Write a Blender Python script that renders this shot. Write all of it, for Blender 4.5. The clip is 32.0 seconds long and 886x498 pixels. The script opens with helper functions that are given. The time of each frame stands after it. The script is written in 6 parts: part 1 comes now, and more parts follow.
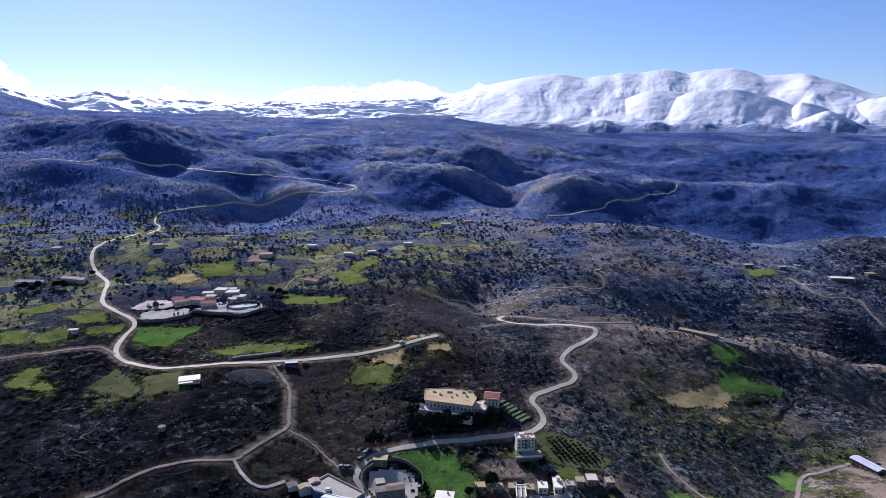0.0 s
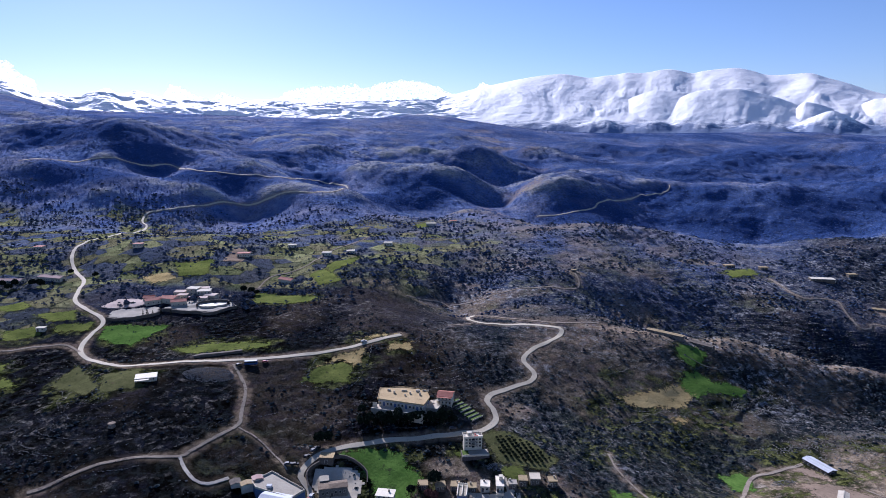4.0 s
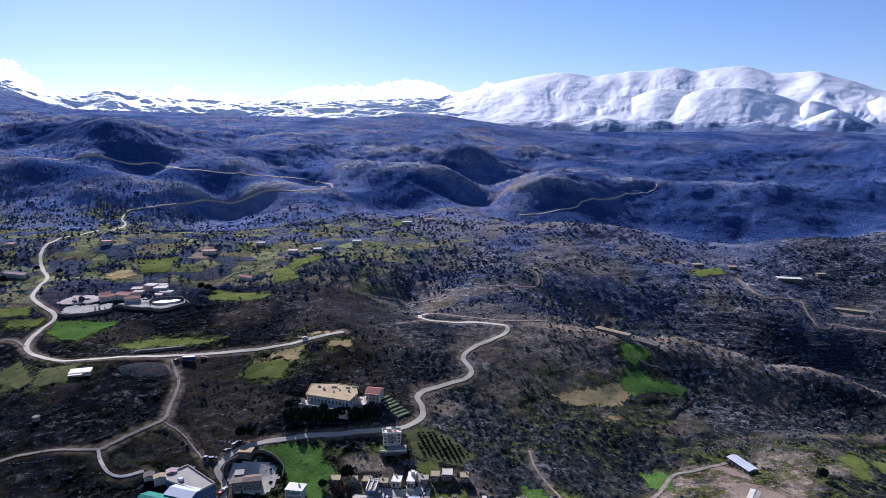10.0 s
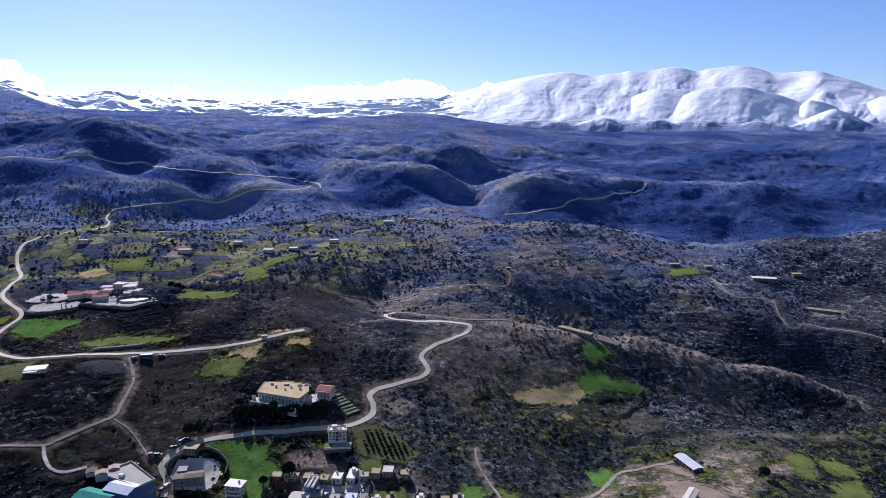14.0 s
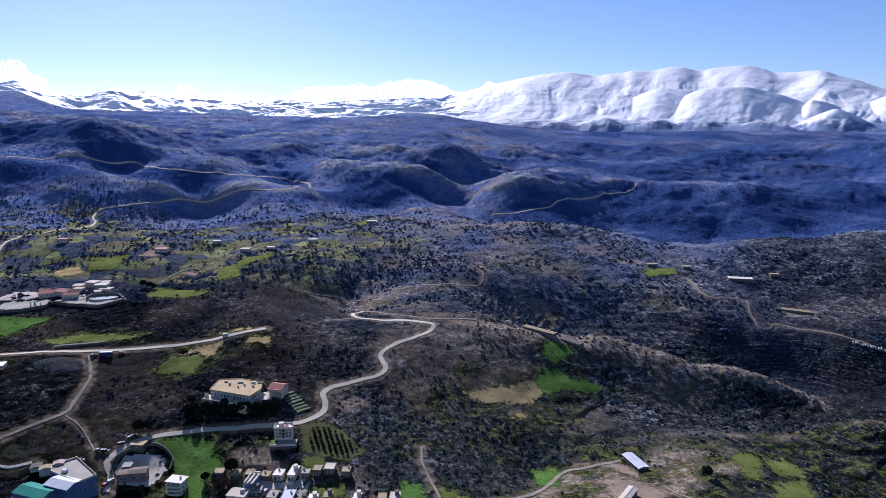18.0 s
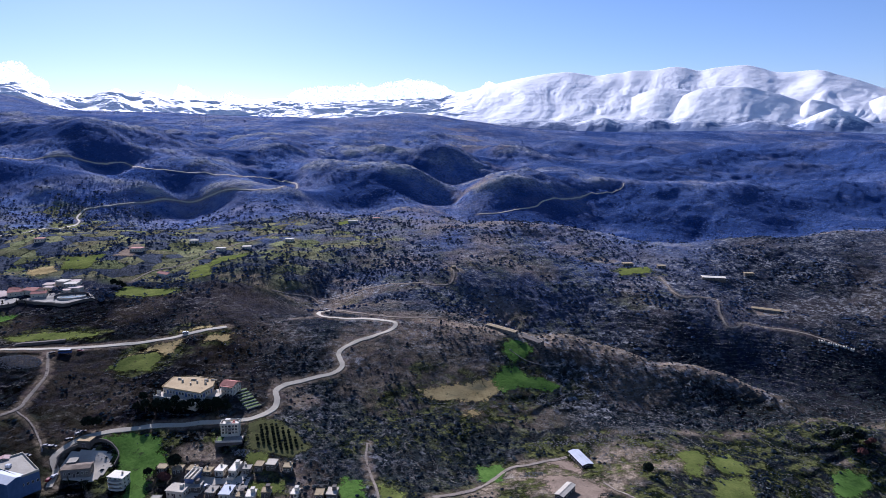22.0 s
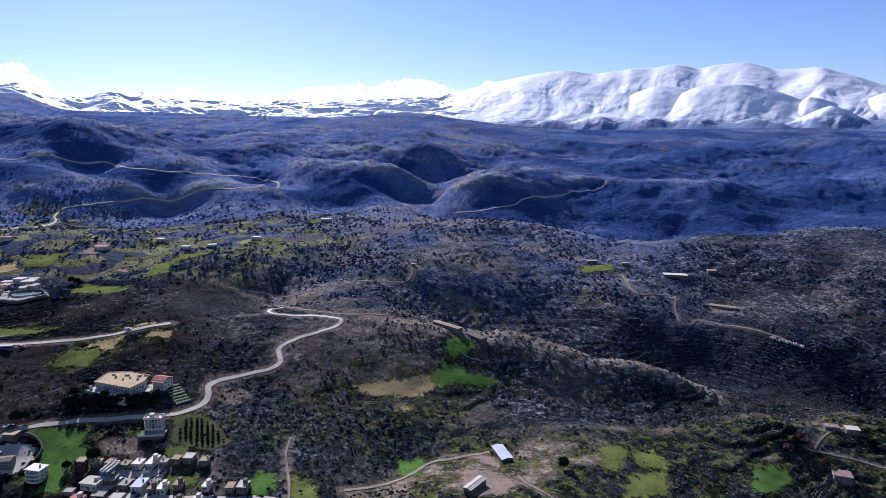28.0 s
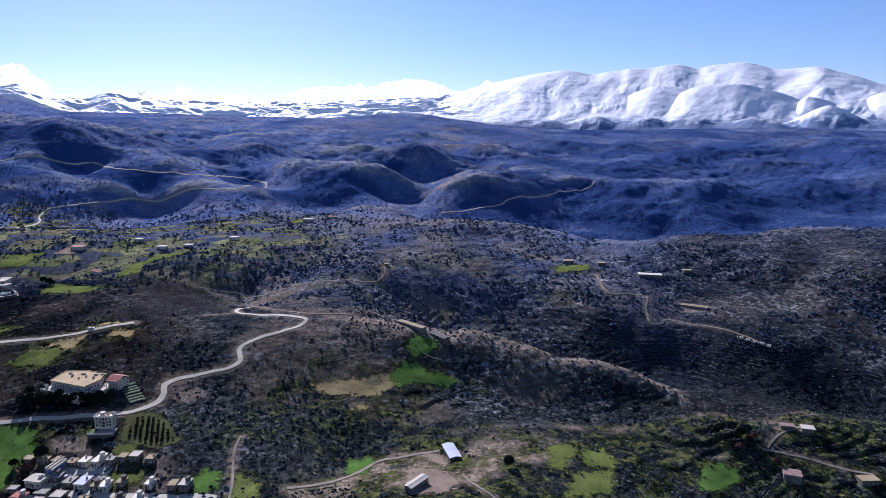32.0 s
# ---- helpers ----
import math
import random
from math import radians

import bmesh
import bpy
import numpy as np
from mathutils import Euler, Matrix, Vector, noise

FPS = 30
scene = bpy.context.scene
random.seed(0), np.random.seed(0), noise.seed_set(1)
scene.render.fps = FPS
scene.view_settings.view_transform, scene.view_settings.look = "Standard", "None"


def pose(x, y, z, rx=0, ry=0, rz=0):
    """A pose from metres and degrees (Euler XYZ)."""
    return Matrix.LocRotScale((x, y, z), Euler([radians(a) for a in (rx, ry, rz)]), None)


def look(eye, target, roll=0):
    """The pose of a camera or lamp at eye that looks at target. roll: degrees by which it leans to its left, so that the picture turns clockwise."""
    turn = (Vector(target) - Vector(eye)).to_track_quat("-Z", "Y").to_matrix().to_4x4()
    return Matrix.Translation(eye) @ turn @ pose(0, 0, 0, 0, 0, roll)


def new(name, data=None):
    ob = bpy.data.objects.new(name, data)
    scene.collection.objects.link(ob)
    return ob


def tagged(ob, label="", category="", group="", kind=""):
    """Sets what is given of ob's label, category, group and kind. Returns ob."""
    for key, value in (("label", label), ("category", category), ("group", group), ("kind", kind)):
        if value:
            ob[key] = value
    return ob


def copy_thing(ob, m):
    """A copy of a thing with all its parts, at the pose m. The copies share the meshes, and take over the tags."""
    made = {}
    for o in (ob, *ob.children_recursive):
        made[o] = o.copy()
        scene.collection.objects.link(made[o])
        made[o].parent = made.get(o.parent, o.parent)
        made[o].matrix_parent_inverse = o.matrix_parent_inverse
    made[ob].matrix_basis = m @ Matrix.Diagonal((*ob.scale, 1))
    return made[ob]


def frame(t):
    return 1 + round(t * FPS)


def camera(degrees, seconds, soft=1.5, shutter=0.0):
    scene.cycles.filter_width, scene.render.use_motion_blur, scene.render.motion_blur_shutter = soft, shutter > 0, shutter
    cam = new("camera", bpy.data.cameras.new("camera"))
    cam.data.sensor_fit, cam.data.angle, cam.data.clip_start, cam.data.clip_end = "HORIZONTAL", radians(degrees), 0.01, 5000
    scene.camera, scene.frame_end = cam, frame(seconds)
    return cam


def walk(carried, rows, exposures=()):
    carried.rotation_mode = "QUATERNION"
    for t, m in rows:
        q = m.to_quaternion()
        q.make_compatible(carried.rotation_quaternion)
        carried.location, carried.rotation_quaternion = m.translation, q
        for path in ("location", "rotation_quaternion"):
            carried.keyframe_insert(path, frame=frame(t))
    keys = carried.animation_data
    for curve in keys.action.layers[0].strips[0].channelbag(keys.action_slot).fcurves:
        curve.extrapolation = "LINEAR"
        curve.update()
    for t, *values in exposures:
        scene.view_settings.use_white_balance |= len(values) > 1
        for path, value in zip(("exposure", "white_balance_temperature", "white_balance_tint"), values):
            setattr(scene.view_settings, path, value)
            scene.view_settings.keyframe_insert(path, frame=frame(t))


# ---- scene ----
cam = camera(70.0, 32.0, 0.5)
PATH = [
    (0, (-134.052, 11.763, 198.612), (-133.983, 13.728, 198.244), 0.3),
    (1, (-125.954, 10.798, 198.738), (-125.892, 12.763, 198.371), 0.3),
    (2, (-117.668, 10.406, 198.799), (-117.613, 12.371, 198.431), 0.3),
    (3, (-109.162, 9.698, 198.973), (-109.111, 11.664, 198.605), 0.3),
    (3.5, (-105.117, 9.217, 198.929), (-105.069, 11.182, 198.561), 0.3),
    (5.5, (-88.361, 7.753, 198.93), (-88.324, 9.718, 198.562), 0.3),
    (6, (-83.967, 7.357, 199.043), (-83.932, 9.323, 198.675), 0.3),
    (7, (-75.578, 6.687, 199.137), (-75.55, 8.653, 198.768), 0.3),
    (8, (-67.115, 6.062, 199.073), (-67.092, 8.028, 198.704), 0.3),
    (9, (-58.681, 5.569, 199.012), (-58.663, 7.534, 198.642), 0.3),
    (10, (-50.553, 4.925, 199.178), (-50.54, 6.89, 198.806), 0.3),
    (11, (-42.091, 4.163, 199.449), (-42.081, 6.128, 199.076), 0.3),
    (12, (-33.716, 3.599, 199.427), (-33.71, 5.564, 199.053), 0.3),
    (13, (-25.526, 2.887, 199.484), (-25.523, 4.852, 199.11), 0.3),
    (14, (-16.987, 2.353, 199.397), (-16.988, 4.318, 199.024), 0.3),
    (14.5, (-12.775, 1.978, 199.338), (-12.778, 3.943, 198.964), 0.3),
    (16.5, (4.565, 0.828, 199.569), (4.551, 2.793, 199.195), 0.3),
    (17, (9.369, 0.475, 199.638), (9.351, 2.44, 199.265), 0.3),
    (18, (17.795, 0.091, 199.569), (17.773, 2.055, 199.196), 0.3),
    (19, (26.45, -0.532, 199.468), (26.426, 1.433, 199.097), 0.3),
    (20, (35.078, -1.461, 199.526), (35.049, 0.504, 199.155), 0.3),
    (21, (43.814, -2.136, 199.472), (43.782, -0.171, 199.099), 0.2),
    (22, (52.145, -2.68, 199.05), (52.11, -0.715, 198.678), 0.2),
    (23, (60.902, -3.184, 198.737), (60.864, -1.219, 198.364), 0.1),
    (24, (69.22, -3.866, 198.53), (69.178, -1.901, 198.158), 0.1),
    (25, (77.616, -4.237, 198.7), (77.573, -2.273, 198.325), 0.1),
    (25.5, (81.718, -4.811, 198.616), (81.672, -2.847, 198.242), 0.0),
    (27.5, (98.427, -5.568, 198.482), (98.373, -3.604, 198.107), -0.1),
    (28, (102.553, -5.457, 198.371), (102.498, -3.493, 197.996), -0.0),
    (29, (110.677, -5.948, 198.533), (110.618, -3.985, 198.159), -0.1),
    (30, (118.625, -6.043, 198.33), (118.564, -4.079, 197.956), -0.0),
    (31, (126.989, -6.208, 198.209), (126.926, -4.244, 197.835), -0.1),
    (32, (135.203, -6.36, 198.155), (135.137, -4.396, 197.781), -0.1),
]
walk(cam, [(t, look(e, a, r)) for t, e, a, r in PATH], [(0, 0.74, 4840, 28), (32, 0.74, 4840, 28)])

# ================= light =================
SUN_TURN, SUN_HEIGHT = radians(-23), radians(27.5)
world = bpy.data.worlds.new("sky")
scene.world = world
world.use_nodes = True
wn = world.node_tree.nodes
sky = wn.new("ShaderNodeTexSky")
sky.sky_type, sky.sun_disc = "NISHITA", False
sky.sun_elevation, sky.sun_rotation = SUN_HEIGHT, SUN_TURN
sky.altitude, sky.air_density, sky.dust_density, sky.ozone_density = 1200, 1.0, 0.4, 1.0
wn["Background"].inputs[1].default_value = 0.05
world.node_tree.links.new(sky.outputs[0], wn["Background"].inputs[0])
sun = new("sun", bpy.data.lights.new("sun", "SUN"))
sun.data.energy, sun.data.angle, sun.data.color = 5.0, radians(0.5), (1.0, 0.89, 0.70)
toward = Vector((math.sin(SUN_TURN) * math.cos(SUN_HEIGHT), math.cos(SUN_TURN) * math.cos(SUN_HEIGHT), math.sin(SUN_HEIGHT)))
sun.matrix_world = look(toward * 100, (0, 0, 0))

# ================= materials =================
def blank(name, rough=0.8, metal=0.0, spec=0.3):
    m = bpy.data.materials.new(name)
    m.use_nodes = True
    b = m.node_tree.nodes["Principled BSDF"]
    b.inputs["Roughness"].default_value, b.inputs["Metallic"].default_value = rough, metal
    b.inputs["Specular IOR Level"].default_value = spec
    return m, m.node_tree, b


def node(tree, kind, **values):
    n = tree.nodes.new(kind)
    for key, v in values.items():
        n.inputs[key.replace("_", " ")].default_value = v
    return n


def noise_fac(tree, where, scale, detail=4.0, rough=0.6, low=0.35, high=0.65):
    n = node(tree, "ShaderNodeTexNoise", Scale=scale, Detail=detail, Roughness=rough)
    tree.links.new(where, n.inputs["Vector"])
    r = node(tree, "ShaderNodeMapRange", From_Min=low, From_Max=high)
    tree.links.new(n.outputs[0], r.inputs[0])
    return r.outputs[0]


def mix(tree, fac, a, b, blend="MIX"):
    n = tree.nodes.new("ShaderNodeMix")
    n.data_type, n.blend_type = "RGBA", blend
    for socket, v in ((n.inputs[0], fac), (n.inputs[6], a), (n.inputs[7], b)):
        if hasattr(v, "is_output"):
            tree.links.new(v, socket)
        else:
            socket.default_value = v if not isinstance(v, tuple) else (*v, 1)
    return n.outputs[2]


def times(tree, a, b, op="MULTIPLY"):
    n = tree.nodes.new("ShaderNodeMath")
    n.operation, n.use_clamp = op, True
    for socket, v in zip(n.inputs, (a, b)):
        if hasattr(v, "is_output"):
            tree.links.new(v, socket)
        else:
            socket.default_value = v
    return n.outputs[0]


def attr(tree, name):
    n = tree.nodes.new("ShaderNodeAttribute")
    n.attribute_name = name
    return n.outputs["Fac"]


def position(tree):
    return tree.nodes.new("ShaderNodeNewGeometry").outputs["Position"]


def bump(tree, b, height, strength=0.4, distance=0.3):
    n = node(tree, "ShaderNodeBump", Strength=strength, Distance=distance)
    tree.links.new(height, n.inputs["Height"])
    tree.links.new(n.outputs[0], b.inputs["Normal"])


def mottled(name, dark, light, coarse=0.05, fine=0.8, rough=0.9, relief_strength=0.0, relief_size=0.2, metal=0.0, spec=0.12, wear=None):
    """Two colours mixed at two scales, with a third for worn spots."""
    m, t, b = blank(name, rough, metal, spec)
    p = position(t)
    big, small = noise_fac(t, p, coarse, 4), noise_fac(t, p, fine, 5, 0.7)
    c = mix(t, times(t, times(t, big, 0.55), times(t, small, 0.45), "ADD"), dark, light)
    if wear:
        c = mix(t, noise_fac(t, p, fine * 0.35, 6, 0.75, 0.58, 0.66), c, wear)
    t.links.new(c, b.inputs["Base Color"])
    if relief_strength:
        bump(t, b, small, relief_strength, relief_size)
    return m


def varied(name, dark, light, rough=0.9, per_island=True, spec=0.02):
    """A colour that differs from piece to piece."""
    m, t, b = blank(name, rough, 0, spec)
    if per_island:
        r = t.nodes.new("ShaderNodeNewGeometry").outputs["Random Per Island"]
    else:
        r = t.nodes.new("ShaderNodeObjectInfo").outputs["Random"]
    c = mix(t, r, dark, light)
    c = mix(t, noise_fac(t, position(t), 1.2, 4), c, mix(t, 0.5, c, dark))
    t.links.new(c, b.inputs["Base Color"])
    return m


def ground_material():
    m, t, b = blank("scrub_land", 1.0, 0, 0.0)
    p = position(t)
    n_mid, n_fine = noise_fac(t, p, 0.05, 6, 0.7, 0.40, 0.60), noise_fac(t, p, 0.33, 8, 0.8, 0.47, 0.66)
    n_soft = noise_fac(t, p, 0.45, 7, 0.8, 0.36, 0.64)
    clump = noise_fac(t, p, 0.12, 7, 0.75, 0.49, 0.57)
    patch = noise_fac(t, p, 0.022, 6, 0.7, 0.44, 0.58)
    # thorny scrub: dark clumps over brown and olive litter, the darks painted shadow-blue
    litter = mix(t, noise_fac(t, p, 0.035, 6, 0.75, 0.40, 0.60), (0.185, 0.140, 0.118), (0.145, 0.150, 0.088))
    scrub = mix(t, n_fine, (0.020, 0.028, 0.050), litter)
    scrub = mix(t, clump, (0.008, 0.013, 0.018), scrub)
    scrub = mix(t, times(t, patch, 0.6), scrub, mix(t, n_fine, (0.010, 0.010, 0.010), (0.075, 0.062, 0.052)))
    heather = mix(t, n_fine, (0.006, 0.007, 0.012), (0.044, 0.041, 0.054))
    scrub = mix(t, attr(t, "heath_and_shade"), scrub, mix(t, clump, (0.003, 0.003, 0.003), heather))
    earth = mix(t, n_soft, (0.17, 0.128, 0.082), (0.46, 0.365, 0.25))
    earth = mix(t, clump, earth, (0.25, 0.185, 0.14))
    grass = mix(t, n_soft, (0.055, 0.066, 0.020), (0.205, 0.205, 0.068))
    grass = mix(t, clump, (0.012, 0.018, 0.006), grass)
    stone = mix(t, n_soft, (0.15, 0.15, 0.155), (0.54, 0.53, 0.51))
    # the blue haze of distance is painted into the far hills' colour
    hazy_wood = mix(t, noise_fac(t, p, 0.012, 8, 0.8, 0.36, 0.64), (0.125, 0.180, 0.395), (0.250, 0.325, 0.520))
    hazy_wood = mix(t, noise_fac(t, p, 0.06, 8, 0.85, 0.40, 0.56), (0.080, 0.125, 0.310), hazy_wood)
    hazy_wood = mix(t, noise_fac(t, p, 0.007, 6, 0.7, 0.45, 0.62), hazy_wood, mix(t, noise_fac(t, p, 0.03, 8, 0.8, 0.40, 0.60), (0.12, 0.145, 0.27), (0.33, 0.335, 0.42)))
    # sunlight on the far hills' crests, painted into the colour as a pale tone
    crest_light = mix(t, noise_fac(t, p, 0.05, 8, 0.8, 0.38, 0.60), (0.15, 0.18, 0.24), (0.50, 0.49, 0.46))
    hazy_wood = mix(t, times(t, attr(t, "sunlit_crest"), noise_fac(t, p, 0.03, 7, 0.75, 0.34, 0.54)), hazy_wood, crest_light)
    c = mix(t, attr(t, "distance_haze"), scrub, hazy_wood)
    # dark oaks and the far slopes' shade, painted together in a hazy blue
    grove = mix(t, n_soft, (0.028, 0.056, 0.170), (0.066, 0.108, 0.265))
    c = mix(t, times(t, attr(t, "woods_shade"), noise_fac(t, p, 0.035, 7, 0.8, 0.24, 0.46)), c, grove)
    c = mix(t, times(t, attr(t, "bare"), noise_fac(t, p, 0.09, 6, 0.7, 0.28, 0.44)), c, earth)
    c = mix(t, times(t, attr(t, "stony"), times(t, noise_fac(t, p, 0.20, 6, 0.7, 0.49, 0.58), noise_fac(t, p, 0.035, 6, 0.7, 0.38, 0.54))), c, stone)
    c = mix(t, times(t, attr(t, "grass"), noise_fac(t, p, 0.06, 7, 0.75, 0.43, 0.53)), c, grass)
    # bushes grown close together
    bush = times(t, attr(t, "bushy"), noise_fac(t, p, 0.21, 5, 0.65, 0.50, 0.56))
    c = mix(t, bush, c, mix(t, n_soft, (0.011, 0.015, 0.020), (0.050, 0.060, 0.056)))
    # dry-stone terrace banks that follow the slope
    z = t.nodes.new("ShaderNodeSeparateXYZ")
    t.links.new(p, z.inputs[0])
    wander = node(t, "ShaderNodeTexNoise", Scale=0.02, Detail=5.0, Roughness=0.65)
    t.links.new(p, wander.inputs["Vector"])
    level = t.nodes.new("ShaderNodeMath")
    level.operation = "MULTIPLY_ADD"
    t.links.new(wander.outputs[0], level.inputs[0])
    level.inputs[1].default_value = 14.0
    t.links.new(z.outputs[2], level.inputs[2])
    wave = t.nodes.new("ShaderNodeMath")
    wave.operation = "PINGPONG"
    t.links.new(level.outputs[0], wave.inputs[0])
    wave.inputs[1].default_value = 1.1
    line = node(t, "ShaderNodeMapRange", From_Min=0.74, From_Max=0.95)
    t.links.new(wave.outputs[0], line.inputs[0])
    bank = times(t, times(t, line.outputs[0], n_fine), times(t, attr(t, "banks"), noise_fac(t, p, 0.018, 4, 0.6, 0.42, 0.58)))
    c = mix(t, times(t, bank, 0.95), c, (0.36, 0.33, 0.285))
    # small walled plots of the valley
    v = node(t, "ShaderNodeTexVoronoi", Scale=0.05)
    t.links.new(p, v.inputs["Vector"])
    choice = t.nodes.new("ShaderNodeSeparateColor")
    t.links.new(v.outputs["Color"], choice.inputs[0])
    tilled = node(t, "ShaderNodeMapRange", From_Min=0.36, From_Max=0.44)
    t.links.new(choice.outputs[0], tilled.inputs[0])
    sown = mix(t, choice.outputs[2], (0.135, 0.155, 0.062), (0.34, 0.345, 0.155))
    sown = mix(t, times(t, choice.outputs[1], 0.6), sown, (0.20, 0.155, 0.105))
    plot = mix(t, tilled.outputs[0], mix(t, 0.5, c, (0.10, 0.11, 0.12)), sown)
    hedge = node(t, "ShaderNodeTexVoronoi", Scale=0.05)
    hedge.feature = "DISTANCE_TO_EDGE"
    t.links.new(p, hedge.inputs["Vector"])
    rim = node(t, "ShaderNodeMapRange", From_Min=0.03, From_Max=0.09, To_Min=1.0, To_Max=0.0)
    t.links.new(hedge.outputs[0], rim.inputs[0])
    plot = mix(t, noise_fac(t, p, 0.16, 6, 0.75, 0.54, 0.72), plot, (0.035, 0.045, 0.016))
    plot = mix(t, times(t, rim.outputs[0], times(t, 0.75, noise_fac(t, p, 0.05, 4, 0.6, 0.44, 0.6))), plot, (0.020, 0.026, 0.020))
    c = mix(t, attr(t, "plots"), c, plot)
    t.links.new(c, b.inputs["Base Color"])
    bump(t, b, n_fine, 1.0, 1.0)
    return m


M_GROUND = ground_material()
M_ASPHALT = mottled("pale_asphalt", (0.42, 0.36, 0.25), (0.54, 0.47, 0.335), 0.04, 1.5, 0.85, wear=(0.28, 0.26, 0.22))
M_OLDROOF = mottled("old_roof", (0.13, 0.10, 0.07), (0.25, 0.195, 0.14), 0.4, 2.0, 0.95, wear=(0.33, 0.28, 0.21))


def sward(name, dark, light, worn, ragged=0.9):
    """Ground cover whose ragged edge thins out into the scrub."""
    m = mottled(name, dark, light, 0.07, 0.6, 1.0, 0.5, 0.3, spec=0.0, wear=worn)
    t = m.node_tree
    p = position(t)
    n = node(t, "ShaderNodeTexNoise", Scale=0.22, Detail=8.0, Roughness=0.8)
    t.links.new(p, n.inputs["Vector"])
    ease = node(t, "ShaderNodeMapRange", From_Min=0.3, From_Max=0.7, To_Min=-9.0 * ragged, To_Max=3.5)
    t.links.new(n.outputs[0], ease.inputs[0])
    add = t.nodes.new("ShaderNodeMath")
    t.links.new(attr(t, "depth"), add.inputs[0])
    t.links.new(ease.outputs[0], add.inputs[1])
    cut = node(t, "ShaderNodeMapRange", From_Min=-1.2, From_Max=0.6)
    t.links.new(add.outputs[0], cut.inputs[0])
    t.links.new(cut.outputs[0], t.nodes["Principled BSDF"].inputs["Alpha"])
    return m


M_FIELD = {
    "young_crop": sward("young_crop", (0.050, 0.100, 0.018), (0.125, 0.205, 0.042), (0.04, 0.055, 0.022), 0.5),
    "meadow": sward("meadow", (0.070, 0.092, 0.022), (0.180, 0.195, 0.050), (0.055, 0.056, 0.028), 0.55),
    "dry_grass": sward("dry_grass", (0.24, 0.18, 0.075), (0.48, 0.37, 0.165), (0.07, 0.08, 0.035), 0.8),
    "bare_plot": sward("bare_plot", (0.16, 0.12, 0.085), (0.30, 0.23, 0.165), (0.09, 0.075, 0.055), 0.7),
    "grove_floor": sward("grove_floor", (0.045, 0.050, 0.020), (0.12, 0.12, 0.05), (0.09, 0.075, 0.045), 0.3),
}
M_TRACK = sward("dirt_track", (0.20, 0.165, 0.125), (0.35, 0.295, 0.225), (0.12, 0.10, 0.08), 0.22)
M_CHALK = sward("chalk", (0.34, 0.30, 0.24), (0.54, 0.49, 0.40), (0.2, 0.17, 0.13), 0.2)
M_BED = mottled("planted_bed", (0.03, 0.06, 0.008), (0.11, 0.16, 0.022), 0.3, 1.5, 0.9)


def snow_material():
    m, t, b = blank("snow_and_hazed_rock", 0.6, 0, 0.3)
    p = position(t)
    z = t.nodes.new("ShaderNodeSeparateXYZ")
    t.links.new(p, z.inputs[0])
    n = node(t, "ShaderNodeTexNoise", Scale=0.012, Detail=8.0, Roughness=0.7)
    t.links.new(p, n.inputs["Vector"])
    up = node(t, "ShaderNodeMapRange", From_Min=195.0, From_Max=300.0, To_Min=-0.24, To_Max=0.36)
    t.links.new(z.outputs[2], up.inputs[0])
    add = t.nodes.new("ShaderNodeMath")
    t.links.new(up.outputs[0], add.inputs[0])
    t.links.new(n.outputs[0], add.inputs[1])
    edge = node(t, "ShaderNodeMapRange", From_Min=0.40, From_Max=0.62)
    t.links.new(add.outputs[0], edge.inputs[0])
    # the foothill rock is tinted with the blue of distant haze
    t.links.new(mix(t, edge.outputs[0], (0.17, 0.22, 0.34), (0.95, 0.93, 0.89)), b.inputs["Base Color"])
    bump(t, b, n.outputs[0], 0.45, 14.0)
    return m


M_SNOW = snow_material()


def cloud_material():
    m, t, b = blank("cloud", 1.0, 0, 0.0)
    b.inputs["Base Color"].default_value = (0.9, 0.9, 0.9, 1)
    # added glow stands in for sunlight passing through the cloud
    b.inputs["Emission Color"].default_value = (1.0, 0.96, 0.9, 1)
    b.inputs["Emission Strength"].default_value = 0.42
    return m


M_CLOUD = cloud_material()
# the leaf darks are tinted with the blue of their shadows
M_BUSH = varied("scrub_leaves", (0.010, 0.016, 0.024), (0.058, 0.074, 0.074))
# these three leaf colours hold the blue haze of distance
M_HAZED_OAK = varied("hazed_oak_leaves", (0.022, 0.036, 0.072), (0.085, 0.112, 0.160))
M_HAZED_WOOD = varied("hazed_wood_leaves", (0.068, 0.110, 0.255), (0.150, 0.205, 0.370))
M_HAZED_TREE = varied("hazed_valley_leaves", (0.035, 0.048, 0.070), (0.110, 0.125, 0.155))
M_ROCK = varied("limestone", (0.12, 0.115, 0.105), (0.32, 0.31, 0.285))
M_WHITE = mottled("white_render", (0.46, 0.41, 0.315), (0.66, 0.60, 0.47), 0.3, 2.5, 0.8, wear=(0.5, 0.47, 0.43))
M_CREAM = mottled("cream_render", (0.42, 0.37, 0.28), (0.58, 0.52, 0.40), 0.3, 2.5, 0.85, wear=(0.32, 0.29, 0.25))
M_GREYWALL = mottled("grey_block", (0.085, 0.072, 0.058), (0.16, 0.135, 0.11), 0.4, 3.0, 0.9, wear=(0.10, 0.095, 0.09))
M_ROOFBROWN = mottled("weathered_slab", (0.26, 0.20, 0.105), (0.41, 0.32, 0.18), 0.3, 2.0, 0.9, wear=(0.12, 0.10, 0.085))
M_ROOFWHITE = mottled("whitewashed_slab", (0.64, 0.57, 0.43), (0.82, 0.74, 0.57), 0.3, 2.0, 0.8, wear=(0.5, 0.48, 0.45))
M_ROOFOCHRE = mottled("ochre_roof", (0.34, 0.245, 0.115), (0.50, 0.375, 0.195), 0.15, 1.2, 0.9, wear=(0.24, 0.18, 0.10))
